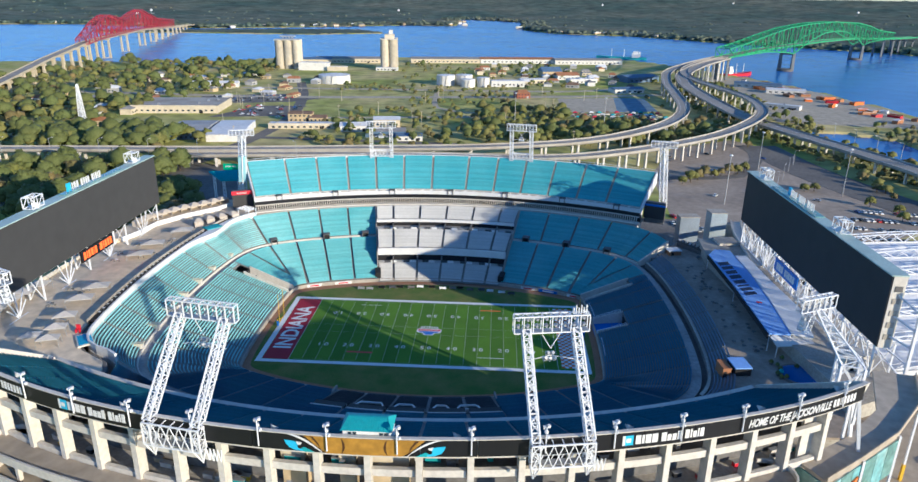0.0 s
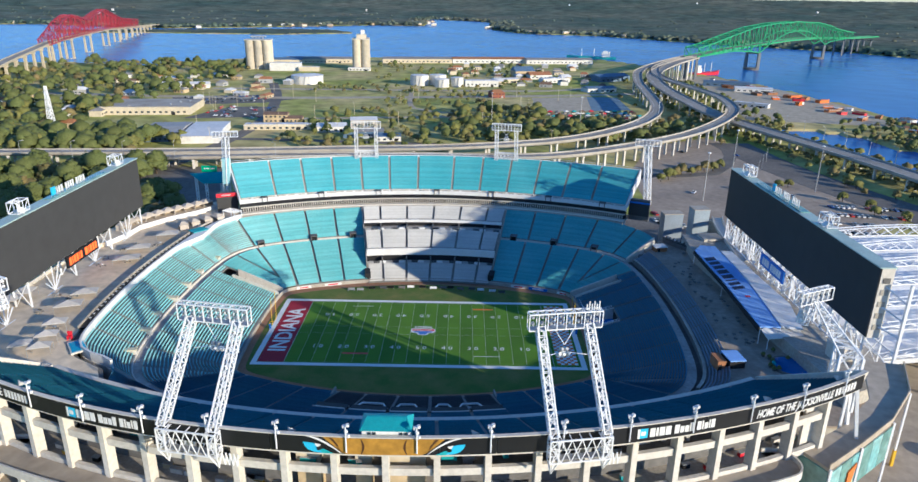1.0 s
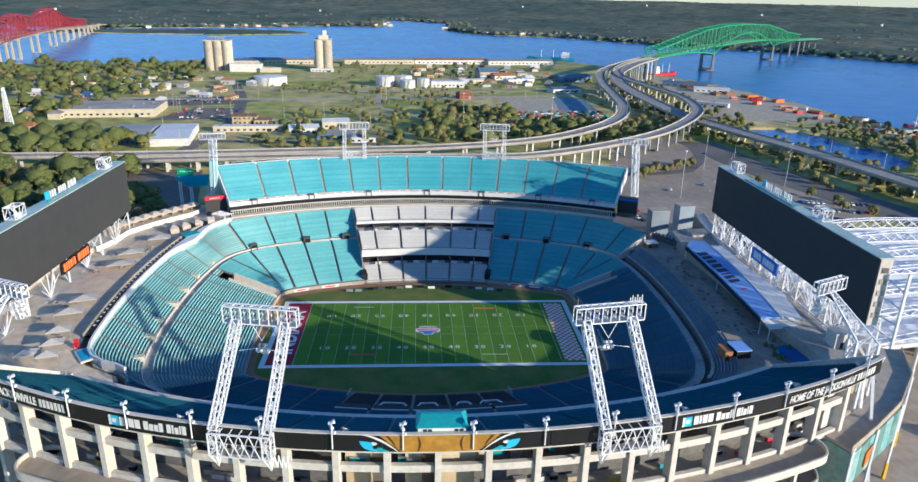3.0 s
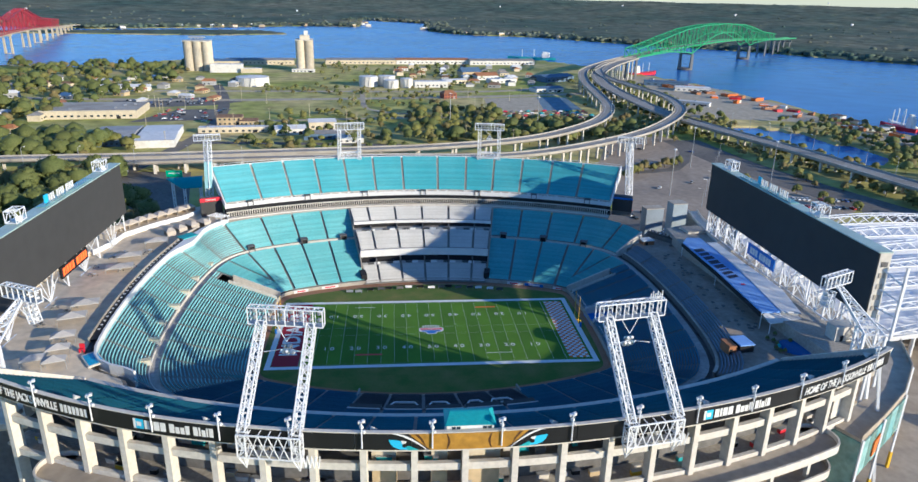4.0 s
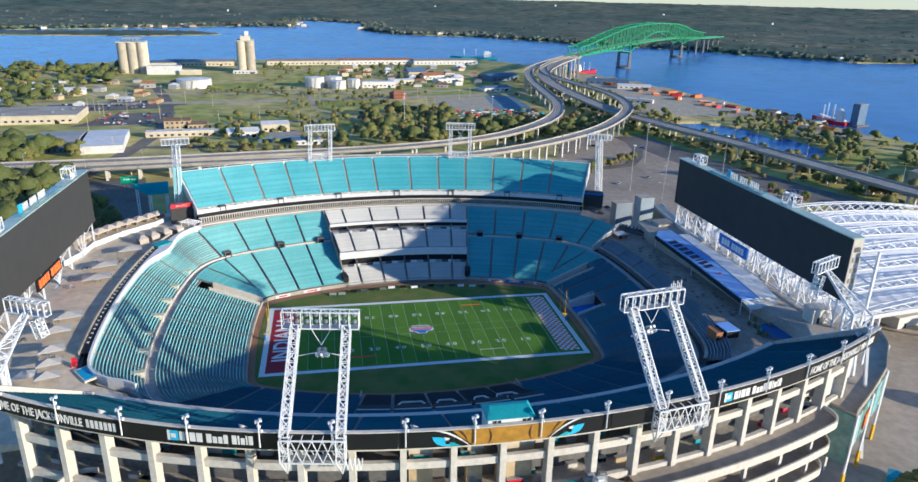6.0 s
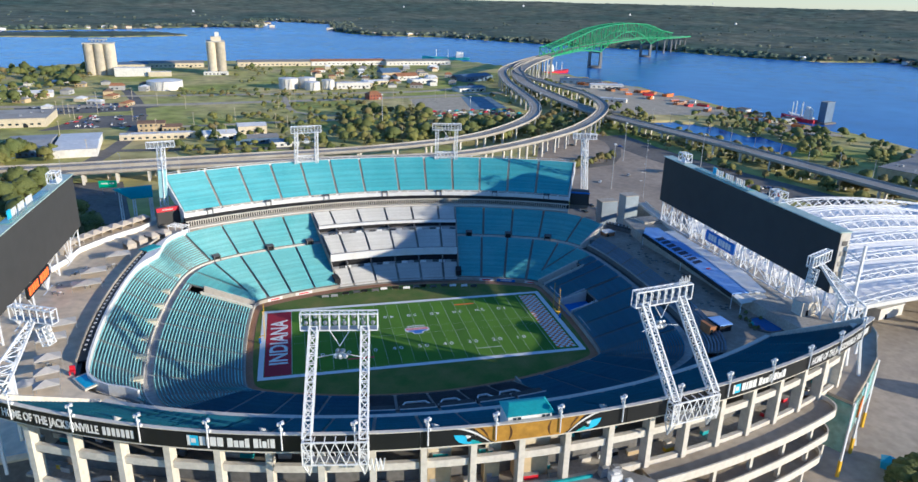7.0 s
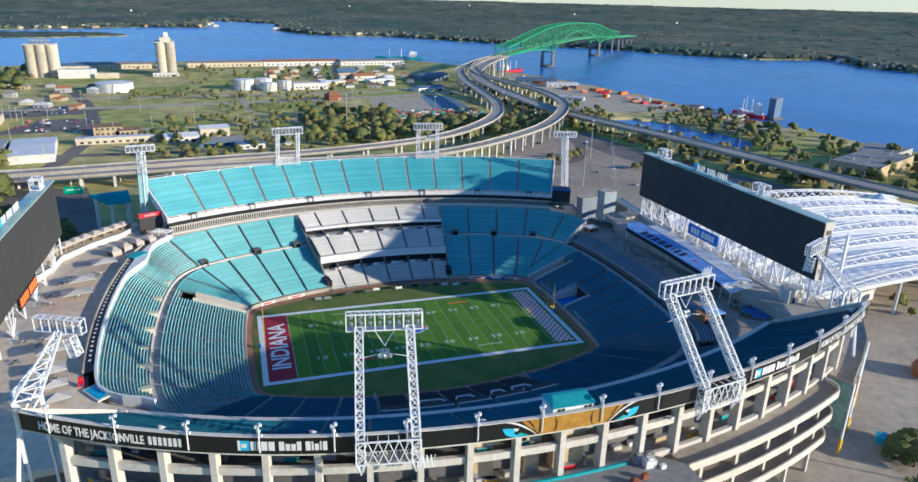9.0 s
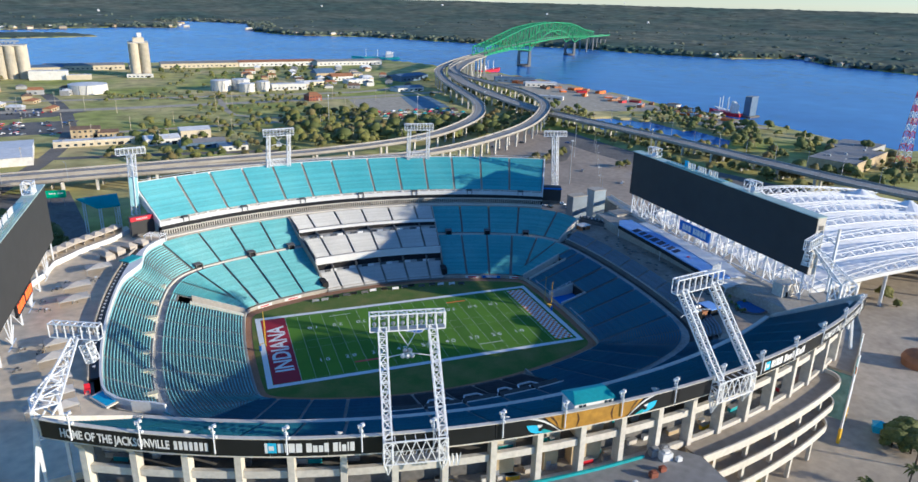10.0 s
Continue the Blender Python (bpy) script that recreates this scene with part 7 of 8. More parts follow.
building(-335, 640, 60, 14, 6, 0.2, STUCCO[0], ROOFS[0], "warehouse", "low white sheds in a row", 2.5, 1, 10)
building(-330, 760, 18, 12, 5, 0.2, STUCCO[0], ROOFS[0], "shed", "small white shed at the river yard", 1.5, 1, 4)
building(407, 173, 70, 35, 9, 0.41, STUCCO[1], ROOFS[1], "depot", "tan depot with broad grey roof", 0, 1, 0)
building(462, 214, 44, 34, 6, 0.41, STUCCO[3], ROOFS[1], "depot", "low grey depot annex", 0, 1, 0)
building(222, 790, 54, 30, 8, 0.5, ROOFS[3], ROOFS[3], "boat_hall", "blue-roofed boat hall beside gravel yard", 3.0, 1, 6)
building(186, 668, 40, 20, 6, 0.3, STUCCO[0], ROOFS[3], "boat_hall", "pale boat hall with blue roof", 2.0, 1, 5)
building(100, 820, 30, 22, 10, 0.3, STUCCO[1], ROOFS[3], "plant_hall", "hall with dark blue steep roof", 6.0, 1, 4)
building(122, 800, 34, 20, 7, 0.3, STUCCO[0], ROOFS[4], "plant_hall", "white hall with rust-red roof", 4.0, 1, 5)
building(140, 760, 40, 18, 6, 0.3, STUCCO[0], ROOFS[0], "plant_hall", "white hall beside the yard", 0, 1, 6)
building(70, 745, 36, 16, 6, 0.4, STUCCO[2], ROOFS[0], "plant_hall", "cream hall with pale roof", 1.5, 1, 5)
building(392, 690, 46, 20, 6, -0.3, STUCCO[0], ROOFS[0], "yard_shed", "white yard shed at river bank", 1.5, 1, 6)
building(376, 745, 60, 18, 7, -0.3, ROOFS[3], ROOFS[3], "yard_shed", "grey-blue yard shed at river bank", 1.5, 1, 6)
building(338, 560, 40, 12, 5, -0.6, STUCCO[0], ROOFS[0], "yard_shed", "low white building under the ramp", 0, 1, 6)
building(452, 400, 34, 8, 4, -0.25, STUCCO[0], ROOFS[0], "yard_shed", "long white low building at the basin", 0, 1, 6)

# houses of the neighbourhoods
spots = []
for i in range(400):
    x, y = rng.uniform(-480, -195), rng.uniform(120, 760)
    if abs(y - 246) < 26 or (-330 < x < -170 and 330 < y < 520) or y > 250 and x > -250 and y < 330:
        continue
    if all((x - a) ** 2 + (y - b) ** 2 > 30 ** 2 for a, b in spots):
        spots.append((x, y))
spots = spots[:64]
for i in range(260):
    x, y = rng.uniform(-10, 200), rng.uniform(690, 960)
    if all((x - a) ** 2 + (y - b) ** 2 > 30 ** 2 for a, b in spots) and len(spots) < 104:
        spots.append((x, y))
for x, y in spots:
    w = rng.uniform(9, 17)
    building(x, y, w, rng.uniform(8, 12), rng.uniform(3.5, 6.5), rng.uniform(-0.3, 0.3) + rng.choice((0, 1.57)), rng.choice(STUCCO), rng.choice(ROOFS[:3] + ROOFS[:2] + ROOFS[4:]), "house", "small neighbourhood house with pitched roof", rng.uniform(1.8, 3.2), 1, 3, "house")
for i in range(46):
    u = i / 46
    x, y = 380 + 90 * u + rng.uniform(-26, 22), 790 - 420 * u + rng.uniform(-14, 14)
    building(x, y, rng.uniform(6, 16), rng.uniform(4, 8), rng.uniform(2.4, 4.5), rng.uniform(0, 3), rng.choice((STUCCO[0], ROOFS[4], ROOFS[4], ORANGE, SIGNRED, STUCCO[1])), rng.choice((ROOFS[0], ROOFS[4], ROOFS[2])), "container_stack", "stacked containers and machines in the river yard", 0, 1, 0, "container")
# far shore houses
for i in range(90):
    k = rng.randrange(len(FAR_SHORE) - 2)
    t = rng.random()
    x, y = [FAR_SHORE[k][j] + (FAR_SHORE[k + 1][j] - FAR_SHORE[k][j]) * t for j in (0, 1)]
    x, y = x + rng.uniform(-10, 60), y + rng.uniform(18, 70)
    if not (-2200 < x < 2000):
        continue
    th = thing("shore_house", "far pale house on the wooded shore", "house", (x, y, 1), "shore houses")
    w = rng.uniform(10, 24)
    part("wall", Geo().box(x, y, 0.5, w, 10, 6, rng.uniform(0, 1)), rng.choice(STUCCO[:3]), th)
    part("roof", Geo().box(x, y, 6.5, w + 1, 11, 1.2, 0.3).box(x, y, 7.7, w * 0.6, 5, 1.0, 0.3), rng.choice(ROOFS[:3]), th)
for i in range(9):
    x, y = rng.uniform(-1600, 2600), rng.uniform(2500, 4300)
    th = thing("distant_block", "distant white block above the woods", "building", (x, y, 1), "distant blocks")
    z = float(HILL(np.hypot(x, y + 226)))
    part("wall", Geo().box(x, y, z - 5, rng.uniform(15, 40), 20, rng.uniform(12, 17)), STUCCO[3], th)
    part("roof_unit", Geo().box(x, y, z + 20, 8, 8, 8), ROOFS[0], th)


def lattice_mast(x, y, h, w, label, m):
    th = thing("radio_mast", label, "mast", (x, y, 0.5), "radio masts")
    g = Geo()
    n = 12
    for i in range(n):
        z0, z1, a, b = h * i / n, h * (i + 1) / n, w * (1 - 0.75 * i / n), w * (1 - 0.75 * (i + 1) / n)
        g.slot = i % 2 if m is not STEEL else 0
        c0, c1 = [Vector((x + sx * a, y + sy * a, z0)) for sx, sy in ((-1, -1), (1, -1), (1, 1), (-1, 1))], [Vector((x + sx * b, y + sy * b, z1)) for sx, sy in ((-1, -1), (1, -1), (1, 1), (-1, 1))]
        for k in range(4):
            g.beam(c0[k], c1[k], 0.45)
            g.beam(c0[k], c1[(k + 1) % 4], 0.28)
            g.beam(c1[k], c1[(k + 1) % 4], 0.28)
    part("lattice", g, [STEEL, m], th)
    for k in range(6):
        t = math.tau * k / 6
        part("antenna_panel", Geo().box(x + 2.2 * math.cos(t), y + 2.2 * math.sin(t), h * 0.62, 0.5, 0.5, 2.6, t), WHITE, th)


lattice_mast(-334, 348, 40, 2.6, "grey lattice radio mast with panel antennas", STEEL)
lattice_mast(440, 152, 60, 4.0, "red and white lattice power mast", SIGNRED)

# streets, car parks and paths
def street(pts, width, m, label, name="street", z=1.06):
    path = smooth_path([(x, y, z) for x, y in pts], 25)
    side = sideways(path)
    w = width / 2
    part(name, Geo().sweep([[p - s * w, p + s * w, p + s * w - Vector((0, 0, 0.3)), p - s * w - Vector((0, 0, 0.3))] for p, s in zip(path, side)]), m, None, label, kind="structure", category="road")


PATH_M = mat("sandy_path", (0.46, 0.40, 0.30), 0.9, vary=0.12, fine=0.3)
for k, (pts, w, m) in enumerate((
        ([(-215, 120), (-190, 250), (-176, 400), (-200, 560), (-240, 700)], 12, ASPHALT),
        ([(-480, 300), (-330, 320), (-180, 335), (-60, 330), (60, 320)], 9, ASPHALT),
        ([(-480, 575), (-250, 566), (-60, 588), (120, 620), (230, 650)], 16, PATH_M),
        ([(-175, 430), (-60, 450), (60, 470), (160, 500)], 8, PATH_M),
        ([(-52, 640), (-40, 510), (10, 480)], 6, PATH_M),
        ([(-300, 640), (-80, 650), (120, 665), (200, 720)], 12, PATH_M),
        ([(118, 226), (150, 236), (190, 244), (222, 300), (232, 352)], 9, ASPHALT),
        ([(300, 90), (268, 180), (246, 260), (238, 350)], 34, ASPHALT))):
    street(pts, w, m, "grey street" if m is ASPHALT else "pale sandy path through grass", "street_%d" % (k + 1), 1.06 + 0.01 * k)


def lot(pts, label, name, m=ASPHALT, z=1.02):
    part(name, Geo().prism(pts, 0.4, z), m, None, label, kind="structure", category="pavement")


lot([(118, 95), (190, 90), (262, 140), (255, 320), (225, 372), (165, 330), (130, 240)], "worn tan asphalt car park", "car_park_east", mat("old_asphalt", (0.38, 0.31, 0.24), 0.9, vary=0.12, fine=0.3, coarse=0.03, tint=(0.28, 0.23, 0.18)))
lot([(80, 80), (104, 66), (124, 68), (146, 98), (130, 140), (104, 144), (88, 118)], "grey paved yard behind the stand", "service_yard", ASPHALT, 1.16)
lot([(150, -140), (330, -60), (300, 100), (196, 96), (120, 100), (128, -60), (96, -60), (100, -62), (60, -112), (60, -300), (150, -300)], "tan paved forecourt of the stadium", "forecourt", PAVING, 1.1)
lot([(-300, 505), (-205, 530), (-180, 560), (-225, 590), (-320, 566)], "grey car park beside warehouse", "car_park_west", ASPHALT)
lot([(-256, 425), (-186, 440), (-180, 505), (-232, 500)], "grey loading yard", "loading_yard", ASPHALT, 1.12)
lot([(92, 503), (150, 508), (162, 616), (94, 600)], "grey gravel yard with painted blue court", "gravel_yard", PATH_M)
lot([(150, 508), (194, 520), (198, 612), (162, 616)], "faded blue hard court", "blue_court", mat("blue_court_paint", (0.16, 0.25, 0.33), 0.85, vary=0.15, fine=0.2), 1.06)
lot([(300, 470), (440, 440), (455, 560), (440, 700), (395, 860), (330, 860), (330, 640)], "bare sandy river yard", "river_yard", PATH_M, 1.1)
lot([(405, 330), (470, 320), (470, 380), (420, 400)], "bare grey quay", "quay", PATH_M, 1.14)
lot([(-130, 55), (-215, 60), (-225, 240), (-150, 238), (-118, 110)], "dark asphalt yard between stadium and viaduct", "west_yard", ASPHALT, 1.08)
lot([(-140, 50), (-140, -150), (-60, -260), (60, -260), (100, -62), (0, -112), (-90, -90), (-128, -55)], "grey paved forecourt", "forecourt_south", PAVING, 0.95)


# ---- cars ----
def car(paint, label):
    th = thing("car", label, "car", (0, 0, 0), "parked cars")
    b = Geo().hexa([(-0.9, -2.2, 0.35), (0.9, -2.2, 0.35), (0.9, 2.2, 0.35), (-0.9, 2.2, 0.35), (-0.85, -2.15, 0.95), (0.85, -2.15, 0.95), (0.85, 2.15, 0.9), (-0.85, 2.15, 0.9)])
    part("body", b.box(0, -0.1, 1.44, 1.3, 1.4, 0.06), paint, th)
    part("cabin", Geo().hexa([(-0.8, -1.3, 0.93), (0.8, -1.3, 0.93), (0.8, 1.2, 0.93), (-0.8, 1.2, 0.93), (-0.66, -0.8, 1.44), (0.66, -0.8, 1.44), (0.66, 0.6, 1.44), (-0.66, 0.6, 1.44)]), GLASS, th, "dark glazed cabin")
    for sx in (-1, 1):
        for sy in (-1.35, 1.35):
            part("wheel", Geo().tube((sx * 0.75, sy, 0.34), (sx * 0.95, sy, 0.34), 0.34, n=10), TYRE, th)
    return th


kinds = [car(m, "parked %s car on asphalt lot" % n) for m, n in zip(CARPAINT, ("white", "silver", "black", "red", "blue"))]
places = []
for r in range(4):
    for i in range(15):
        if rng.random() < 0.62:
            places.append((212 + 2.9 * i + 6 * r, 118 + 16 * r - 0.5 * i, 1.02, 0.15))
for r in range(3):
    for i in range(26):
        if rng.random() < 0.7:
            places.append((-302 + 3.6 * i, 520 + 18 * r + 0.9 * i, 1.02, 0.2))
for i in range(36):
    places.append((rng.uniform(-245, -185), rng.uniform(430, 500), 1.12, rng.uniform(0, 3)))
for i in range(10):
    places.append((rng.uniform(150, 250), rng.uniform(150, 320), 1.02, rng.uniform(0, 3)))
for i in range(14):
    places.append((rng.uniform(120, 135), rng.uniform(100, 150), 1.02, 0.2))
used = {k: False for k in range(5)}
for x, y, z, t in places:
    k = rng.choice((0, 0, 0, 1, 1, 2, 2, 3, 4))
    m = Matrix.Translation((x, y, z)) @ Matrix.Rotation(t, 4, "Z")
    if not used[k]:
        kinds[k].matrix_basis, used[k] = m, True
    else:
        copy_thing(kinds[k], m)


# ---- stalls at the gravel yard ----
def stall(m, label):
    th = thing("market_stall", label, "stall", (0, 0, 0), "market stalls")
    g = Geo()
    q = [(-2.6, -1.9), (2.6, -1.9), (2.6, 1.9), (-2.6, 1.9)]
    g.hexa([(a, b, 2.4) for a, b in q] + [(a * 0.35, b * 0.35, 3.6) for a, b in q])
    part("roof", g, m, th)
    part("counter", Geo().box(0, -1.4, 0, 4.6, 0.5, 1.0), CONC_W, th)
    part("back_wall", Geo().box(0, 1.6, 0, 4.8, 0.15, 2.4), CONC_D, th)
    return th


stalls = [stall(m, "small market stall with %s roof" % n) for m, n in ((WHITE, "white"), (TEALROOF, "teal"), (ROOFS[2], "brown"), (SIGNRED, "red"), (ROOFS[1], "grey"))]
for i in range(44):
    k = i % 5
    m = Matrix.Translation((104 + 8.6 * (i % 11) + rng.uniform(-2, 2), 448 + 13 * (i // 11) + rng.uniform(-3, 3) + 0.8 * (i % 11), 1.0)) @ Matrix.Rotation(rng.uniform(-0.3, 0.3), 4, "Z")
    if i < 5:
        stalls[k].matrix_basis = m
    else:
        copy_thing(stalls[k], m)


# ---- street lamps and utility poles ----
def road_lamp():
    th = thing("street_lamp", "tall grey street lamp with curved arm", "street lamp", (0, 0, 0), "street lamps")
    part("pole", Geo().tube((0, 0, 0), (0, 0, 11), 0.2, 0.12), GREYSTEEL, th)
    part("arm", Geo().beam((0, 0, 11), (2.4, 0, 11.6), 0.16), GREYSTEEL, th)
    part("lantern", Geo().box(2.6, 0, 11.4, 1.0, 0.45, 0.25), WHITE, th)
    return th


first = road_lamp()
at = [(340 - 20 * i * 0.2, 90 + 26 * i, 10) for i in range(13)] + [(-420 + 34 * i, 218 + 5 * i * 0.3, 9) for i in range(10)] + [(170 + 12 * i, 150 + 22 * i, 1) for i in range(7)] + [(140 + 9 * i, 330 + 18 * i, 1) for i in range(5)]
for i, (x, y, z) in enumerate(at):
    m = Matrix.Translation((x, y, z)) @ Matrix.Rotation(0.4 * i, 4, "Z")
    if i == 0:
        first.matrix_basis = m
    else:
        copy_thing(first, m)
th = thing("utility_pole", "wooden utility pole with crossarm", "utility pole", (0, 0, 0), "utility poles")
part("pole", Geo().tube((0, 0, 0), (0, 0, 13), 0.22, 0.15, 6), PIER, th)
part("crossarm", Geo().box(0, 0, 12.2, 2.6, 0.2, 0.2), PIER, th)
for i in range(34):
    m = Matrix.Translation((rng.uniform(-330, 150), rng.uniform(300, 640), 1))
    if i == 0:
        th.matrix_basis = m
    else:
        copy_thing(th, m)
tall = thing("high_mast_lamp", "very tall slim lighting mast", "street lamp", (0, 0, 0), "high mast lamps")
part("pole", Geo().tube((0, 0, 0), (0, 0, 30), 0.35, 0.18, 8), GREYSTEEL, tall)
part("lamp_ring", Geo().tube((0, 0, 29.4), (0, 0, 30), 1.1, 0.8, 10), WHITE, tall)
for i, (x, y) in enumerate(((160, 175), (205, 250), (196, 420), (240, 200), (120, 400), (40, 420))):
    m = Matrix.Translation((x, y, 1))
    if i == 0:
        tall.matrix_basis = m
    else:
        copy_thing(tall, m)
# ship and tug at the dock
def ship(x, y, turn, L, label, hull, name="ship"):
    th = thing(name, label, "ship", (x, y, -0.6))
    c, s = math.cos(turn), math.sin(turn)
    q = lambda a, b, z: (x + c * a - s * b, y + s * a + c * b, z)
    part("hull", Geo().sweep([[q(a, -w, -2), q(a, w, -2), q(a, w * 1.15, z), q(a, -w * 1.15, z)] for a, w, z in ((-L / 2, L * 0.08, 3), (-L * 0.2, L * 0.1, 3), (L * 0.25, L * 0.1, 3.4), (L * 0.5, 0.4, 5))]), hull, th)
    part("superstructure", Geo().box(*q(-L * 0.28, 0, 3)[:2], 3, L * 0.14, L * 0.13, 7, turn).box(*q(-L * 0.28, 0, 10)[:2], 10, L * 0.1, L * 0.1, 4, turn), WHITE, th)
    part("funnel", Geo().tube(q(-L * 0.36, 0, 3), q(-L * 0.36, 0, 13), 1.6), WHITE, th)
    for a in (-0.05, 0.2):
        part("ship_mast", Geo().tube(q(L * a, 0, 3), q(L * a, 0, 18), 0.5, n=6), STEEL, th)


ship(262, 1168, 3.0, 95, "green-hulled ship with white bridge at dock", TEALROOF)
ship(492, 416, 1.9, 40, "red and white tug moored in basin", SIGNRED, "tug")
ship(504, 428, 1.7, 34, "white tug moored in basin", WHITE, "tug")
ship(400, 905, 0.5, 60, "red barge moored at the bridge", SIGNRED, "barge")
part("dock_base", Geo().box(510, 397, -4, 20, 14, 5.2, 0.3), CONC_D, None, "dark floating dock under the tower", kind="structure", category="dock")
building(510, 397, 13, 8, 22, 0.3, ROOFS[3], ROOFS[1], "dry_dock_tower", "grey-blue dock tower at the basin", 0, 1, 0)


# raised teal canopy behind the plaza, road sign, and things on the east forecourt
th = thing("walkway_canopy", "sloped teal metal canopy on white legs behind plaza", "canopy", (-114, 108, 1))
part("roof", Geo().hexa([(-116.3, 105, 25.8), (-107.2, 107, 25.8), (-109.2, 117, 28.8), (-125.2, 111.7, 28.8), (-116.3, 105, 26.3), (-107.2, 107, 26.3), (-109.2, 117, 29.3), (-125.2, 111.7, 29.3)]), TEALROOF, th, "teal ribbed metal roof")
for i in range(12):
    f = i / 11
    part("roof_rib", Geo().beam((-116.3 + 9.1 * f, 105 + 2 * f, 26.4), (-125.2 + 16 * f, 111.7 + 5.3 * f, 29.4), 0.18), TEALROOF, th)
for x, y, z in ((-115.4, 106.2, 26.2), (-108.2, 107.9, 26.2), (-110.2, 115.6, 28.4), (-122.4, 111.6, 28.2)):
    part("leg", Geo().truss((x, y, 1.0), (x, y, z), 1.0, 1.0, 8, 0.2, 0.12), STEEL, th, "white lattice leg")
th = thing("road_sign", "large green road sign on two posts", "road sign", (-151, 206, 1))
part("sign_panel", Geo().box(-151, 206, 5.6, 10.0, 0.25, 4.4), mat("sign_green", (0.01, 0.36, 0.20), 0.45, vary=0.05), th)
p, f = bars([1.1, 0.9, 1.2, -0.5, 1.0, 1.3], 0.7, 0.2, 0.08)
split_bars("letter_bar", p, f, lambda a, b, c: (-151 + a, 205.8 - c, 7.9 + b), WHITE, th)
for dx in (-3.5, 3.5):
    part("post", Geo().tube((-151 + dx, 206.3, 1.0), (-151 + dx, 206.3, 9.6), 0.16, n=6), GREYSTEEL, th)
th = thing("blue_tent", "small bright blue peaked tent on forecourt", "tent", (110, -105, 1.1))
part("canopy", Geo().tube((110, -105, 3.2), (110, -105, 4.6), 2.6, 0.15, 4), SKYBLUE, th)
part("wall", Geo().tube((110, -105, 1.1), (110, -105, 3.2), 2.4, 2.5, 4), SKYBLUE, th)
th = thing("rust_dome", "rust-brown domed kiosk on the forecourt", "kiosk", (158, -80, 1.1))
for z0, z1, r0, r1 in ((0, 2.4, 5.0, 5.4), (2.4, 4.2, 5.4, 4.6), (4.2, 5.4, 4.6, 2.8), (5.4, 6.0, 2.8, 0.5)):
    part("shell_ring", Geo().tube((158, -80, 1.1 + z0), (158, -80, 1.1 + z1), r0, r1, 18), ROOFS[4], th)


# ---- trees ----
LUMP = [(0, 0, 1)] + [(0.9 * math.cos(t), 0.9 * math.sin(t), 0.45) for t in (0, 1.26, 2.51, 3.77, 5.03)] + [(math.cos(t), math.sin(t), -0.4) for t in (0.63, 1.88, 3.14, 4.4, 5.65)]
LUMP_F = [(0, 1 + i, 1 + (i + 1) % 5) for i in range(5)] + [(1 + i, 6 + i, 1 + (i + 1) % 5) for i in range(5)] + [(1 + (i + 1) % 5, 6 + i, 6 + (i + 1) % 5) for i in range(5)]


def lump(g, c, rx, rz, rg, rough=0.38):
    """The dense, uneven inside of a tuft of foliage."""
    k, t = len(g.v), rg.uniform(0, math.tau)
    ca, sa = math.cos(t), math.sin(t)
    for a, b, h in LUMP:
        j = rg.uniform(1 - rough, 1 + rough)
        g.v.append((c[0] + (ca * a - sa * b) * rx * j, c[1] + (sa * a + ca * b) * rx * j, c[2] + h * rz * j))
    g.f += [tuple(k + i for i in f) for f in LUMP_F]
    g.m += [g.slot] * len(LUMP_F)


def clump(g, c, r, rg, n=34, flat=0.75, leaf=(0.09, 0.17)):
    """Leaves: small tilted quads scattered over a ball."""
    for _ in range(n):
        d = Vector((rg.gauss(0, 1), rg.gauss(0, 1), rg.gauss(0.25, 1) * flat)).normalized() * r * rg.uniform(0.7, 1.12)
        p = Vector(c) + d
        a = Vector((rg.uniform(-1, 1), rg.uniform(-1, 1), rg.uniform(-0.5, 0.5))).normalized()
        b = a.cross(d.normalized() + Vector((0.01, 0, 0))).normalized()
        s = r * rg.uniform(*leaf)
        g.face(p - a * s - b * s * 0.6, p + a * s - b * s * 0.7, p + a * s * 0.8 + b * s * 0.7, p - a * s * 0.7 + b * s * 0.6)


def crown_tufts(rg, h, spread, n):
    out = []
    for _ in range(n):
        t, q = rg.uniform(0, math.tau), math.sqrt(rg.random())
        out.append(((math.cos(t) * q * spread * 0.72, math.sin(t) * q * spread * 0.72, h * (0.72 - 0.32 * q * q + rg.uniform(-0.20, 0.10))), spread * rg.uniform(0.24, 0.40)))
    return out


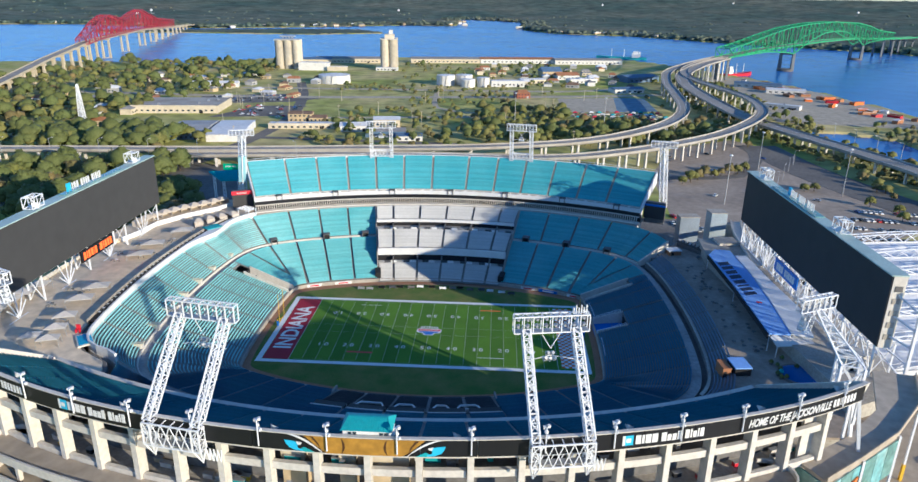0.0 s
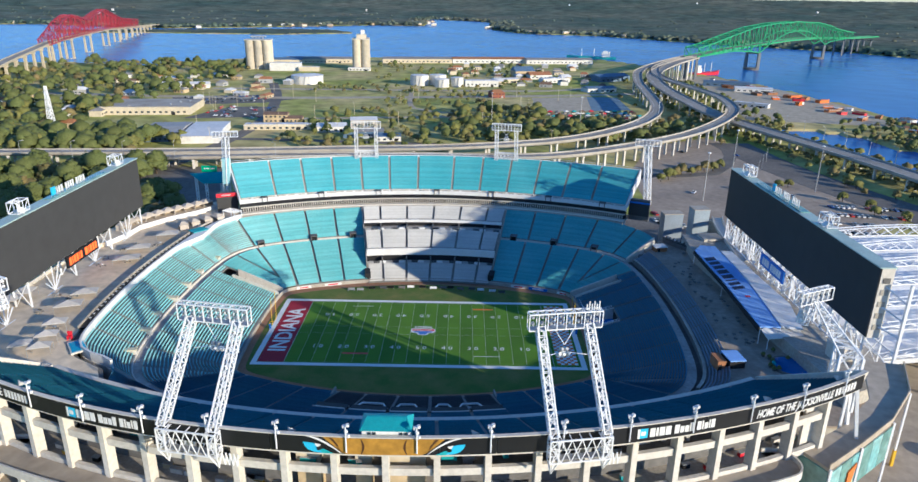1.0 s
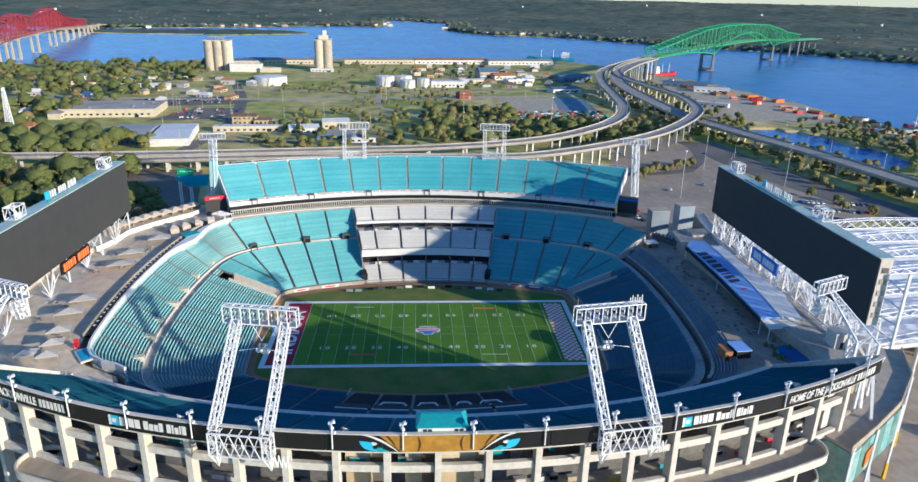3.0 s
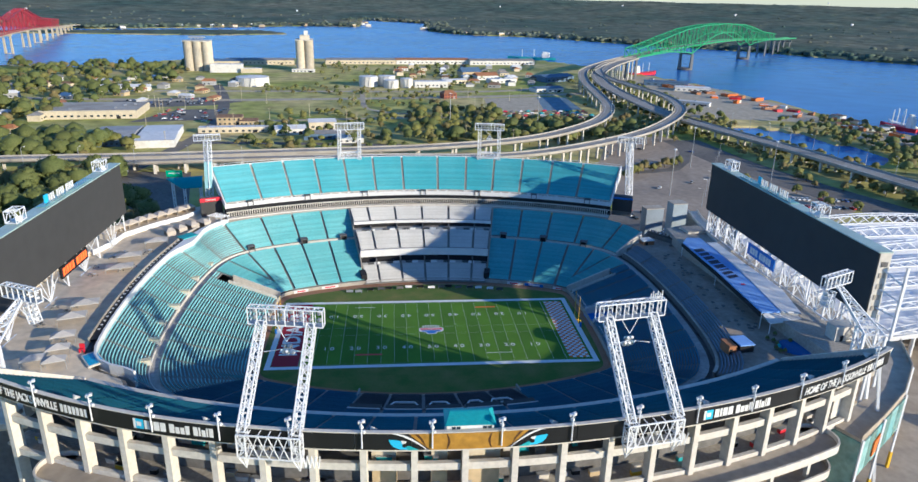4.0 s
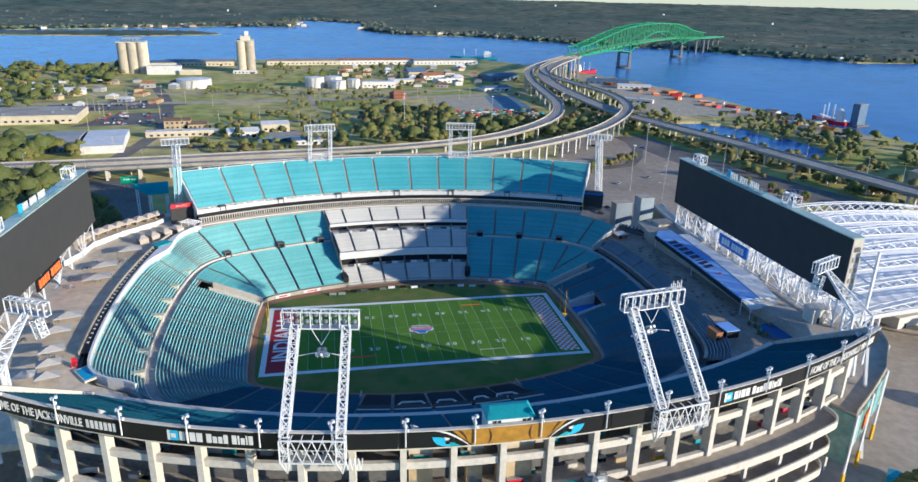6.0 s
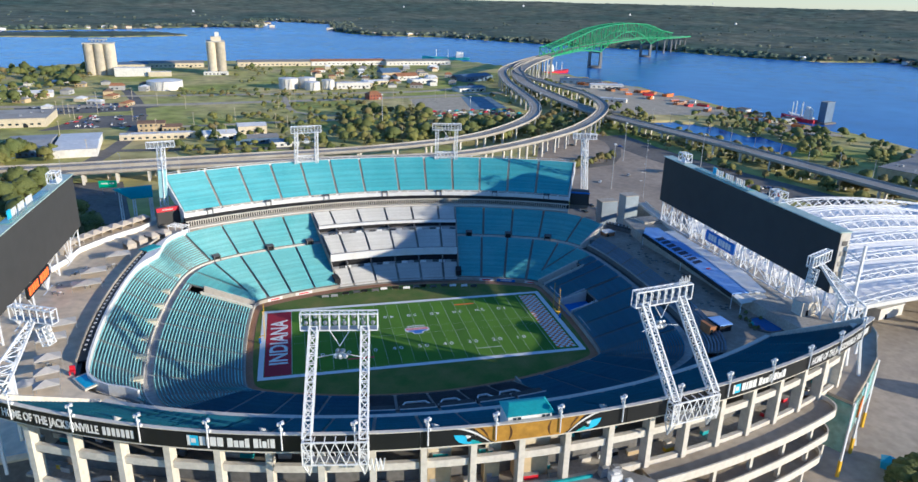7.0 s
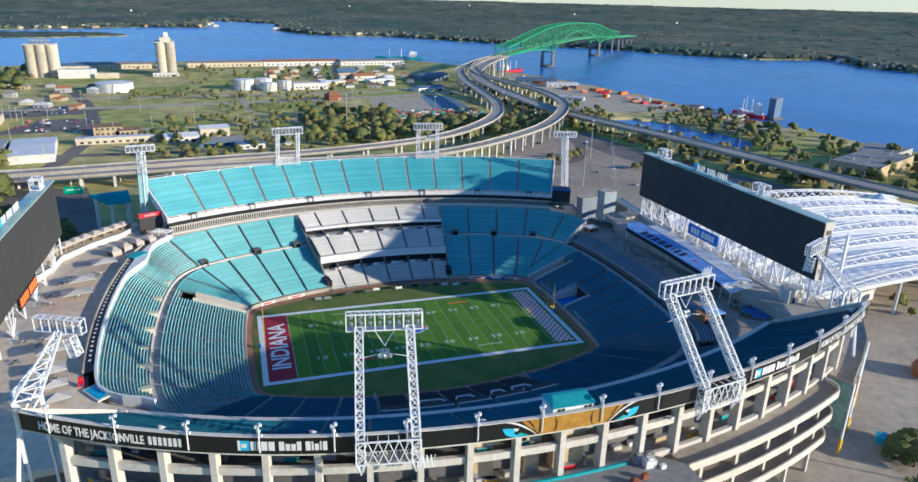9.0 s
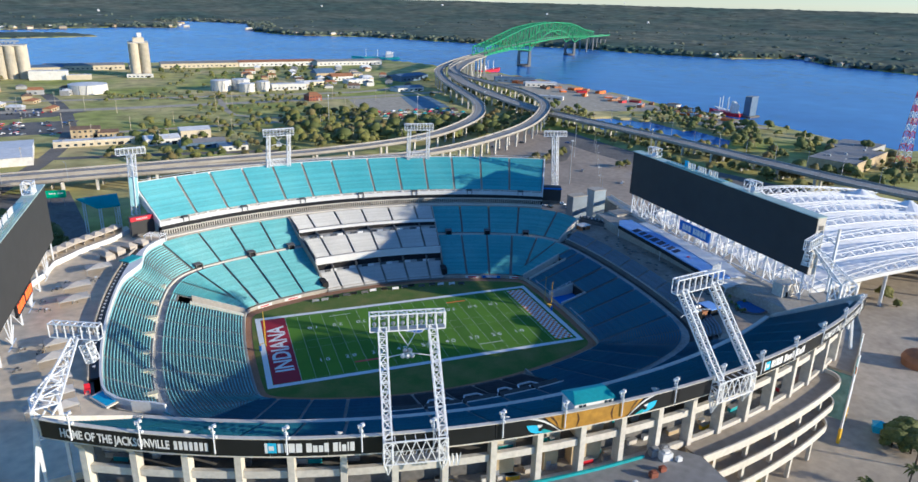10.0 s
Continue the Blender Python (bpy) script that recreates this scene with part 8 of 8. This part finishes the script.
def tree(seed, h, spread, leaf, label):
    rg = random.Random(seed)
    th = thing("tree", label, "tree", (0, 0, 0), "trees")
    trunk = Geo().tube((0, 0, -0.5), (rg.uniform(-0.3, 0.3), rg.uniform(-0.3, 0.3), h * 0.45), 0.38, 0.2, 7)
    crown = Geo()
    for k in range(6):
        t = math.tau * k / 6 + rg.uniform(-0.4, 0.4)
        e = Vector((math.cos(t) * spread * 0.55, math.sin(t) * spread * 0.55, h * rg.uniform(0.5, 0.72)))
        trunk.tube((0, 0, h * rg.uniform(0.25, 0.42)), e, 0.17, 0.06, 5)
    lump(crown, (0, 0, h * 0.60), spread * 0.74, h * 0.26, rg, 0.12)
    for c, r in crown_tufts(rg, h, spread, 20):
        lump(crown, c, r * 0.9, r * 0.75, rg)
        clump(crown, c, r, rg, 36)
    part("trunk", trunk, BARK, th)
    part("crown", crown, leaf, th, smooth=True)
    return th


def palm(seed):
    rg = random.Random(seed)
    th = thing("palm_tree", "palm tree with fan of fronds", "palm", (0, 0, 0), "palm trees")
    part("trunk", Geo().tube((0, 0, -0.3), (0.2, 0, 8), 0.26, 0.18, 7), BARK, th)
    g = Geo()
    for k in range(22):
        t, e = math.tau * k / 22 + rg.uniform(-0.1, 0.1), rg.uniform(-0.3, 0.8)
        d = Vector((math.cos(t), math.sin(t), e)).normalized()
        n = Vector((-math.sin(t), math.cos(t), 0))
        a, b, c = Vector((0.2, 0, 8)), Vector((0.2, 0, 8)) + d * 1.6, Vector((0.2, 0, 8)) + d * 2.6 - Vector((0, 0, 0.9))
        g.face(a, b - n * 0.35, c, b + n * 0.35)
    part("crown", g, LEAF[1], th)
    return th


PLANTS = [tree(1, 10, 5.2, LEAF[0], "broad live oak with yellowish-green crown"), tree(2, 12, 6.2, LEAF[1], "large dark green oak with uneven crown"), tree(3, 8, 4.0, LEAF[0], "small rounded green tree"),
          tree(4, 9, 4.6, LEAF[2], "tree with brownish-yellow thinning crown"), tree(5, 14, 6.0, LEAF[1], "tall dark green tree with high crown")]
rng = random.Random(77)
sites = []


def blocked(x, y):
    if abs(x) < 140 and abs(y) < 135 or -150 - 0.45 * (y - 150) < x < -100 and 50 < y < 242:
        return True
    X, Y = np.array([x]), np.array([y])
    if within(RIVER, X, Y)[0] and not within(ISLE, X, Y)[0] or within(POND, X, Y)[0]:
        return True
    if 160 < x < 260 and 95 < y < 330 or 92 < x < 198 and 440 < y < 618 or -325 < x < -160 and 330 < y < 585 or 330 < x < 440 and 460 < y < 850:
        return rng.random() < 0.985
    return abs(y - (246 + 0.09 * (x + 180))) < 22 and x < 60


def sow(n, x0, x1, y0, y1, size=(0.75, 1.25), kinds=(0, 1, 2, 3, 4)):
    for _ in range(n):
        x, y = rng.uniform(x0, x1), rng.uniform(y0, y1)
        if not blocked(x, y):
            sites.append((x, y, rng.uniform(*size), rng.choice(kinds)))


sow(330, -440, -110, 90, 228, (1.1, 1.7), (0, 1, 1, 3, 4))
sow(60, -340, -232, 270, 326, (1.1, 1.6), (1, 1, 4, 0))
sow(280, -560, -205, 268, 480, (1.0, 1.6), (0, 1, 0, 3, 4))
sow(280, -640, -300, 480, 900, (0.9, 1.5))
sow(90, -140, 0, 300, 470, (0.6, 1.0), (0, 2, 2, 3, 1))
sow(170, 0, 150, 330, 500, (0.8, 1.35), (0, 2, 2, 3, 1))
sow(80, -90, 210, 470, 620, (0.5, 0.9), (0, 2, 2, 3))
sow(60, -180, 90, 620, 690, (0.4, 0.75), (2, 2, 3, 1))
sow(90, -130, 130, 690, 960, (0.6, 0.9), (1, 2, 0))
sow(90, 100, 235, 350, 445, (0.7, 1.2), (0, 1, 2, 3))
sow(150, 235, 330, 400, 760, (0.6, 1.0), (0, 1, 2))
sow(40, 296, 330, 250, 430, (0.5, 0.9), (0, 2, 3))
sow(60, 366, 420, 250, 420, (0.5, 0.95), (0, 1, 3))
sow(190, 300, 480, 110, 330, (0.6, 1.1), (0, 2, 3, 1))
sow(60, 380, 470, 330, 480, (0.5, 0.9), (0, 2, 3))
sow(60, 225, 330, 180, 470, (0.5, 0.85), (0, 2, 3))
sow(40, 180, 330, -120, 110, (0.5, 0.8), (0, 2, 3))
sow(30, -500, -300, 860, 930, (0.8, 1.2), (1, 4))
for i in range(9):
    sites.append((146 + 6.5 * i, 222 + 4.6 * i + rng.uniform(-5, 5), rng.uniform(0.7, 1.05), rng.choice((0, 2, 3))))
for i in range(34):
    sites.append((250 + 1.3 * i + rng.uniform(-9, 9), 408 - 5.0 * i + rng.uniform(-8, 8), rng.uniform(0.45, 0.75), rng.choice((0, 2, 3))))
for x, y in ((220, 208), (227, 210), (246, 178), (250, 150), (256, 165), (262, 140)):
    sites.append((x, y, 0.7, 0))
# the nearest trees are things; those farther off stand as one mass
sites.sort(key=lambda q: math.hypot(q[0] + 20, q[1] + 226))
done = set()
for x, y, s, k in sites[:290]:
    m = Matrix.Translation((x, y, 0.9)) @ Matrix.Rotation(rng.uniform(0, math.tau), 4, "Z") @ Matrix.Diagonal((s, s, s * rng.uniform(0.85, 1.15), 1))
    if k not in done:
        PLANTS[k].matrix_basis = m
        done.add(k)
    else:
        c = copy_thing(PLANTS[k], m)
        c.matrix_basis = m
SHAPES = ((10, 5.2, 0), (12, 6.2, 1), (8, 4.0, 0), (9, 4.6, 2), (14, 6.0, 1))
for leaf_k in (0, 1, 2):
    g, rg = Geo(), random.Random(40 + leaf_k)
    for x, y, s, k in sites[290:]:
        h, spread, kind = SHAPES[k]
        if kind != leaf_k:
            continue
        lump(g, (x, y, 0.9 + h * s * 0.58), spread * s * 0.80, h * s * 0.28, rg, 0.15)
        for c, r in crown_tufts(rg, h * s, spread * s, 10):
            p = (x + c[0], y + c[1], 0.9 + c[2])
            lump(g, p, r * 1.05, r * 0.85, rg, 0.3)
            clump(g, p, r * 1.1, rg, 5, 0.75, (0.12, 0.22))
        g.tube((x, y, 0), (x, y, 3.5 * s), 0.3, 0.2, 4, False)
    part("tree_belt", g, LEAF[leaf_k], None, ("yellow-green", "dark green", "brownish")[leaf_k] + " trees far off between houses and meadows", smooth=True, kind="stuff", category="trees")
for i, (x, y) in enumerate(((92, -128), (104, -121), (76, -128), (100, -134))):
    m = Matrix.Translation((x, y, 1.0))
    c = PALM if i else None
    if i == 0:
        PALM = palm(3)
        PALM.matrix_basis = m
    else:
        copy_thing(PALM, m)
# unseen oaks added beyond the view to throw long shadows over the forecourt
for x, y in ((168, -128), (176, -150), (190, -116), (200, -138), (212, -104), (184, -172), (222, -128), (160, -168)):
    m = Matrix.Translation((x, y, 1.0)) @ Matrix.Diagonal((1.1, 1.1, 1.0, 1))
    copy_thing(PLANTS[0], m).matrix_basis = m
for x, y in ((106.5, -112), (110, -110), (112, -114), (115, -109), (109, -116)):
    m = Matrix.Translation((x, y, 1.0)) @ Matrix.Diagonal((0.7, 0.7, 0.6, 1))
    copy_thing(PLANTS[1], m).matrix_basis = m

# low scrub in the meadows
g = Geo()
rg = random.Random(3)
for _ in range(900):
    x, y = rg.uniform(-260, 330), rg.uniform(300, 700)
    if not blocked(x, y):
        clump(g, (x, y, 1.4), rg.uniform(0.8, 2.2), rg, 7, 0.5)
part("scrub", g, LEAF[0], None, "low green and brown scrub in the meadow", kind="stuff", category="shrubs")

# woods across the river: a closed canopy, rougher towards the shores where single crowns stand out
rs = np.random.RandomState(4)
dist = [1050.0]
while dist[-1] < 4850:
    dist.append(dist[-1] * 1.0115)
turn = np.radians(np.arange(-48.0, 74.0, 0.24))
DG, AG = np.meshgrid(np.array(dist), turn, indexing="ij")
CX, CY = DG * np.sin(AG) - 20, DG * np.cos(AG) - 226
CX, CY = CX + rs.uniform(-0.3, 0.3, CX.shape) * DG * 0.004, CY + rs.uniform(-0.3, 0.3, CX.shape) * DG * 0.010
edge_y = np.interp(CX, [-3000, -640, -400, 278, 470, 640, 1500, 3300], [1300, 1300, 1500, 1500, 900, 700, 300, -300])
marsh = within(ISLE, CX, CY)
wood = (~within(RIVER, CX, CY) & (CY > edge_y)) | marsh
CZ = HILL(DG) + 8.0 + rs.gamma(2.2, 0.55, CX.shape) + 2.0 * np.sin(CX * 0.011) * np.sin(CY * 0.007)
rim_of = wood & ~(np.roll(wood, 1, 0) & np.roll(wood, -1, 0) & np.roll(wood, 1, 1) & np.roll(wood, -1, 1))
CZ = np.where(marsh, 2.2 + rs.gamma(2.0, 0.4, CX.shape), CZ)
CZ = np.where(rim_of, HILL(DG) + 0.6, CZ)
nr, na = CX.shape
idx = np.arange(nr * na).reshape(nr, na)
ok = wood[:-1, :-1] & wood[1:, :-1] & wood[:-1, 1:] & wood[1:, 1:]
g = Geo()
g.v = list(zip(CX.ravel().tolist(), CY.ravel().tolist(), CZ.ravel().tolist()))
g.f = [tuple(q) for q in np.stack([idx[:-1, :-1][ok], idx[:-1, 1:][ok], idx[1:, 1:][ok], idx[1:, :-1][ok]], 1).tolist()]
g.m = [0] * len(g.f)
part("wood_canopy", g, WOODS, None, "dense green woods beyond the river, greyed by painted haze", smooth=True, kind="stuff", category="woods")
g, rg = Geo(), random.Random(8)
N = 26000
xs, ys = rs.uniform(-2600, 3000, N), rs.uniform(700, 3300, N)
ok = ~within(RIVER, xs, ys) & (ys > np.interp(xs, [-3000, -640, -400, 278, 470, 640, 1500, 3300], [1300, 1300, 1500, 1500, 900, 700, 300, -300]))
shore = np.zeros(N, bool)
for dx, dy in ((90, 0), (-90, 0), (0, -90), (60, -70), (-60, -70)):
    shore |= within(RIVER, xs + dx, ys + dy)
isle = within(ISLE, xs, ys)
ok &= shore | isle | (rs.uniform(0, 1, N) < 0.06)
for x, y, low in zip(xs[ok].tolist(), ys[ok].tolist(), isle[ok].tolist()):
    r = rg.uniform(5, 10) * (0.9 if low else 1.0)
    z = float(HILL(math.hypot(x, y + 226)))
    lump(g, (x, y, z + (0.8 if low else rg.uniform(4, 9))), r, r * (0.15 if low else 0.62), rg, 0.3)
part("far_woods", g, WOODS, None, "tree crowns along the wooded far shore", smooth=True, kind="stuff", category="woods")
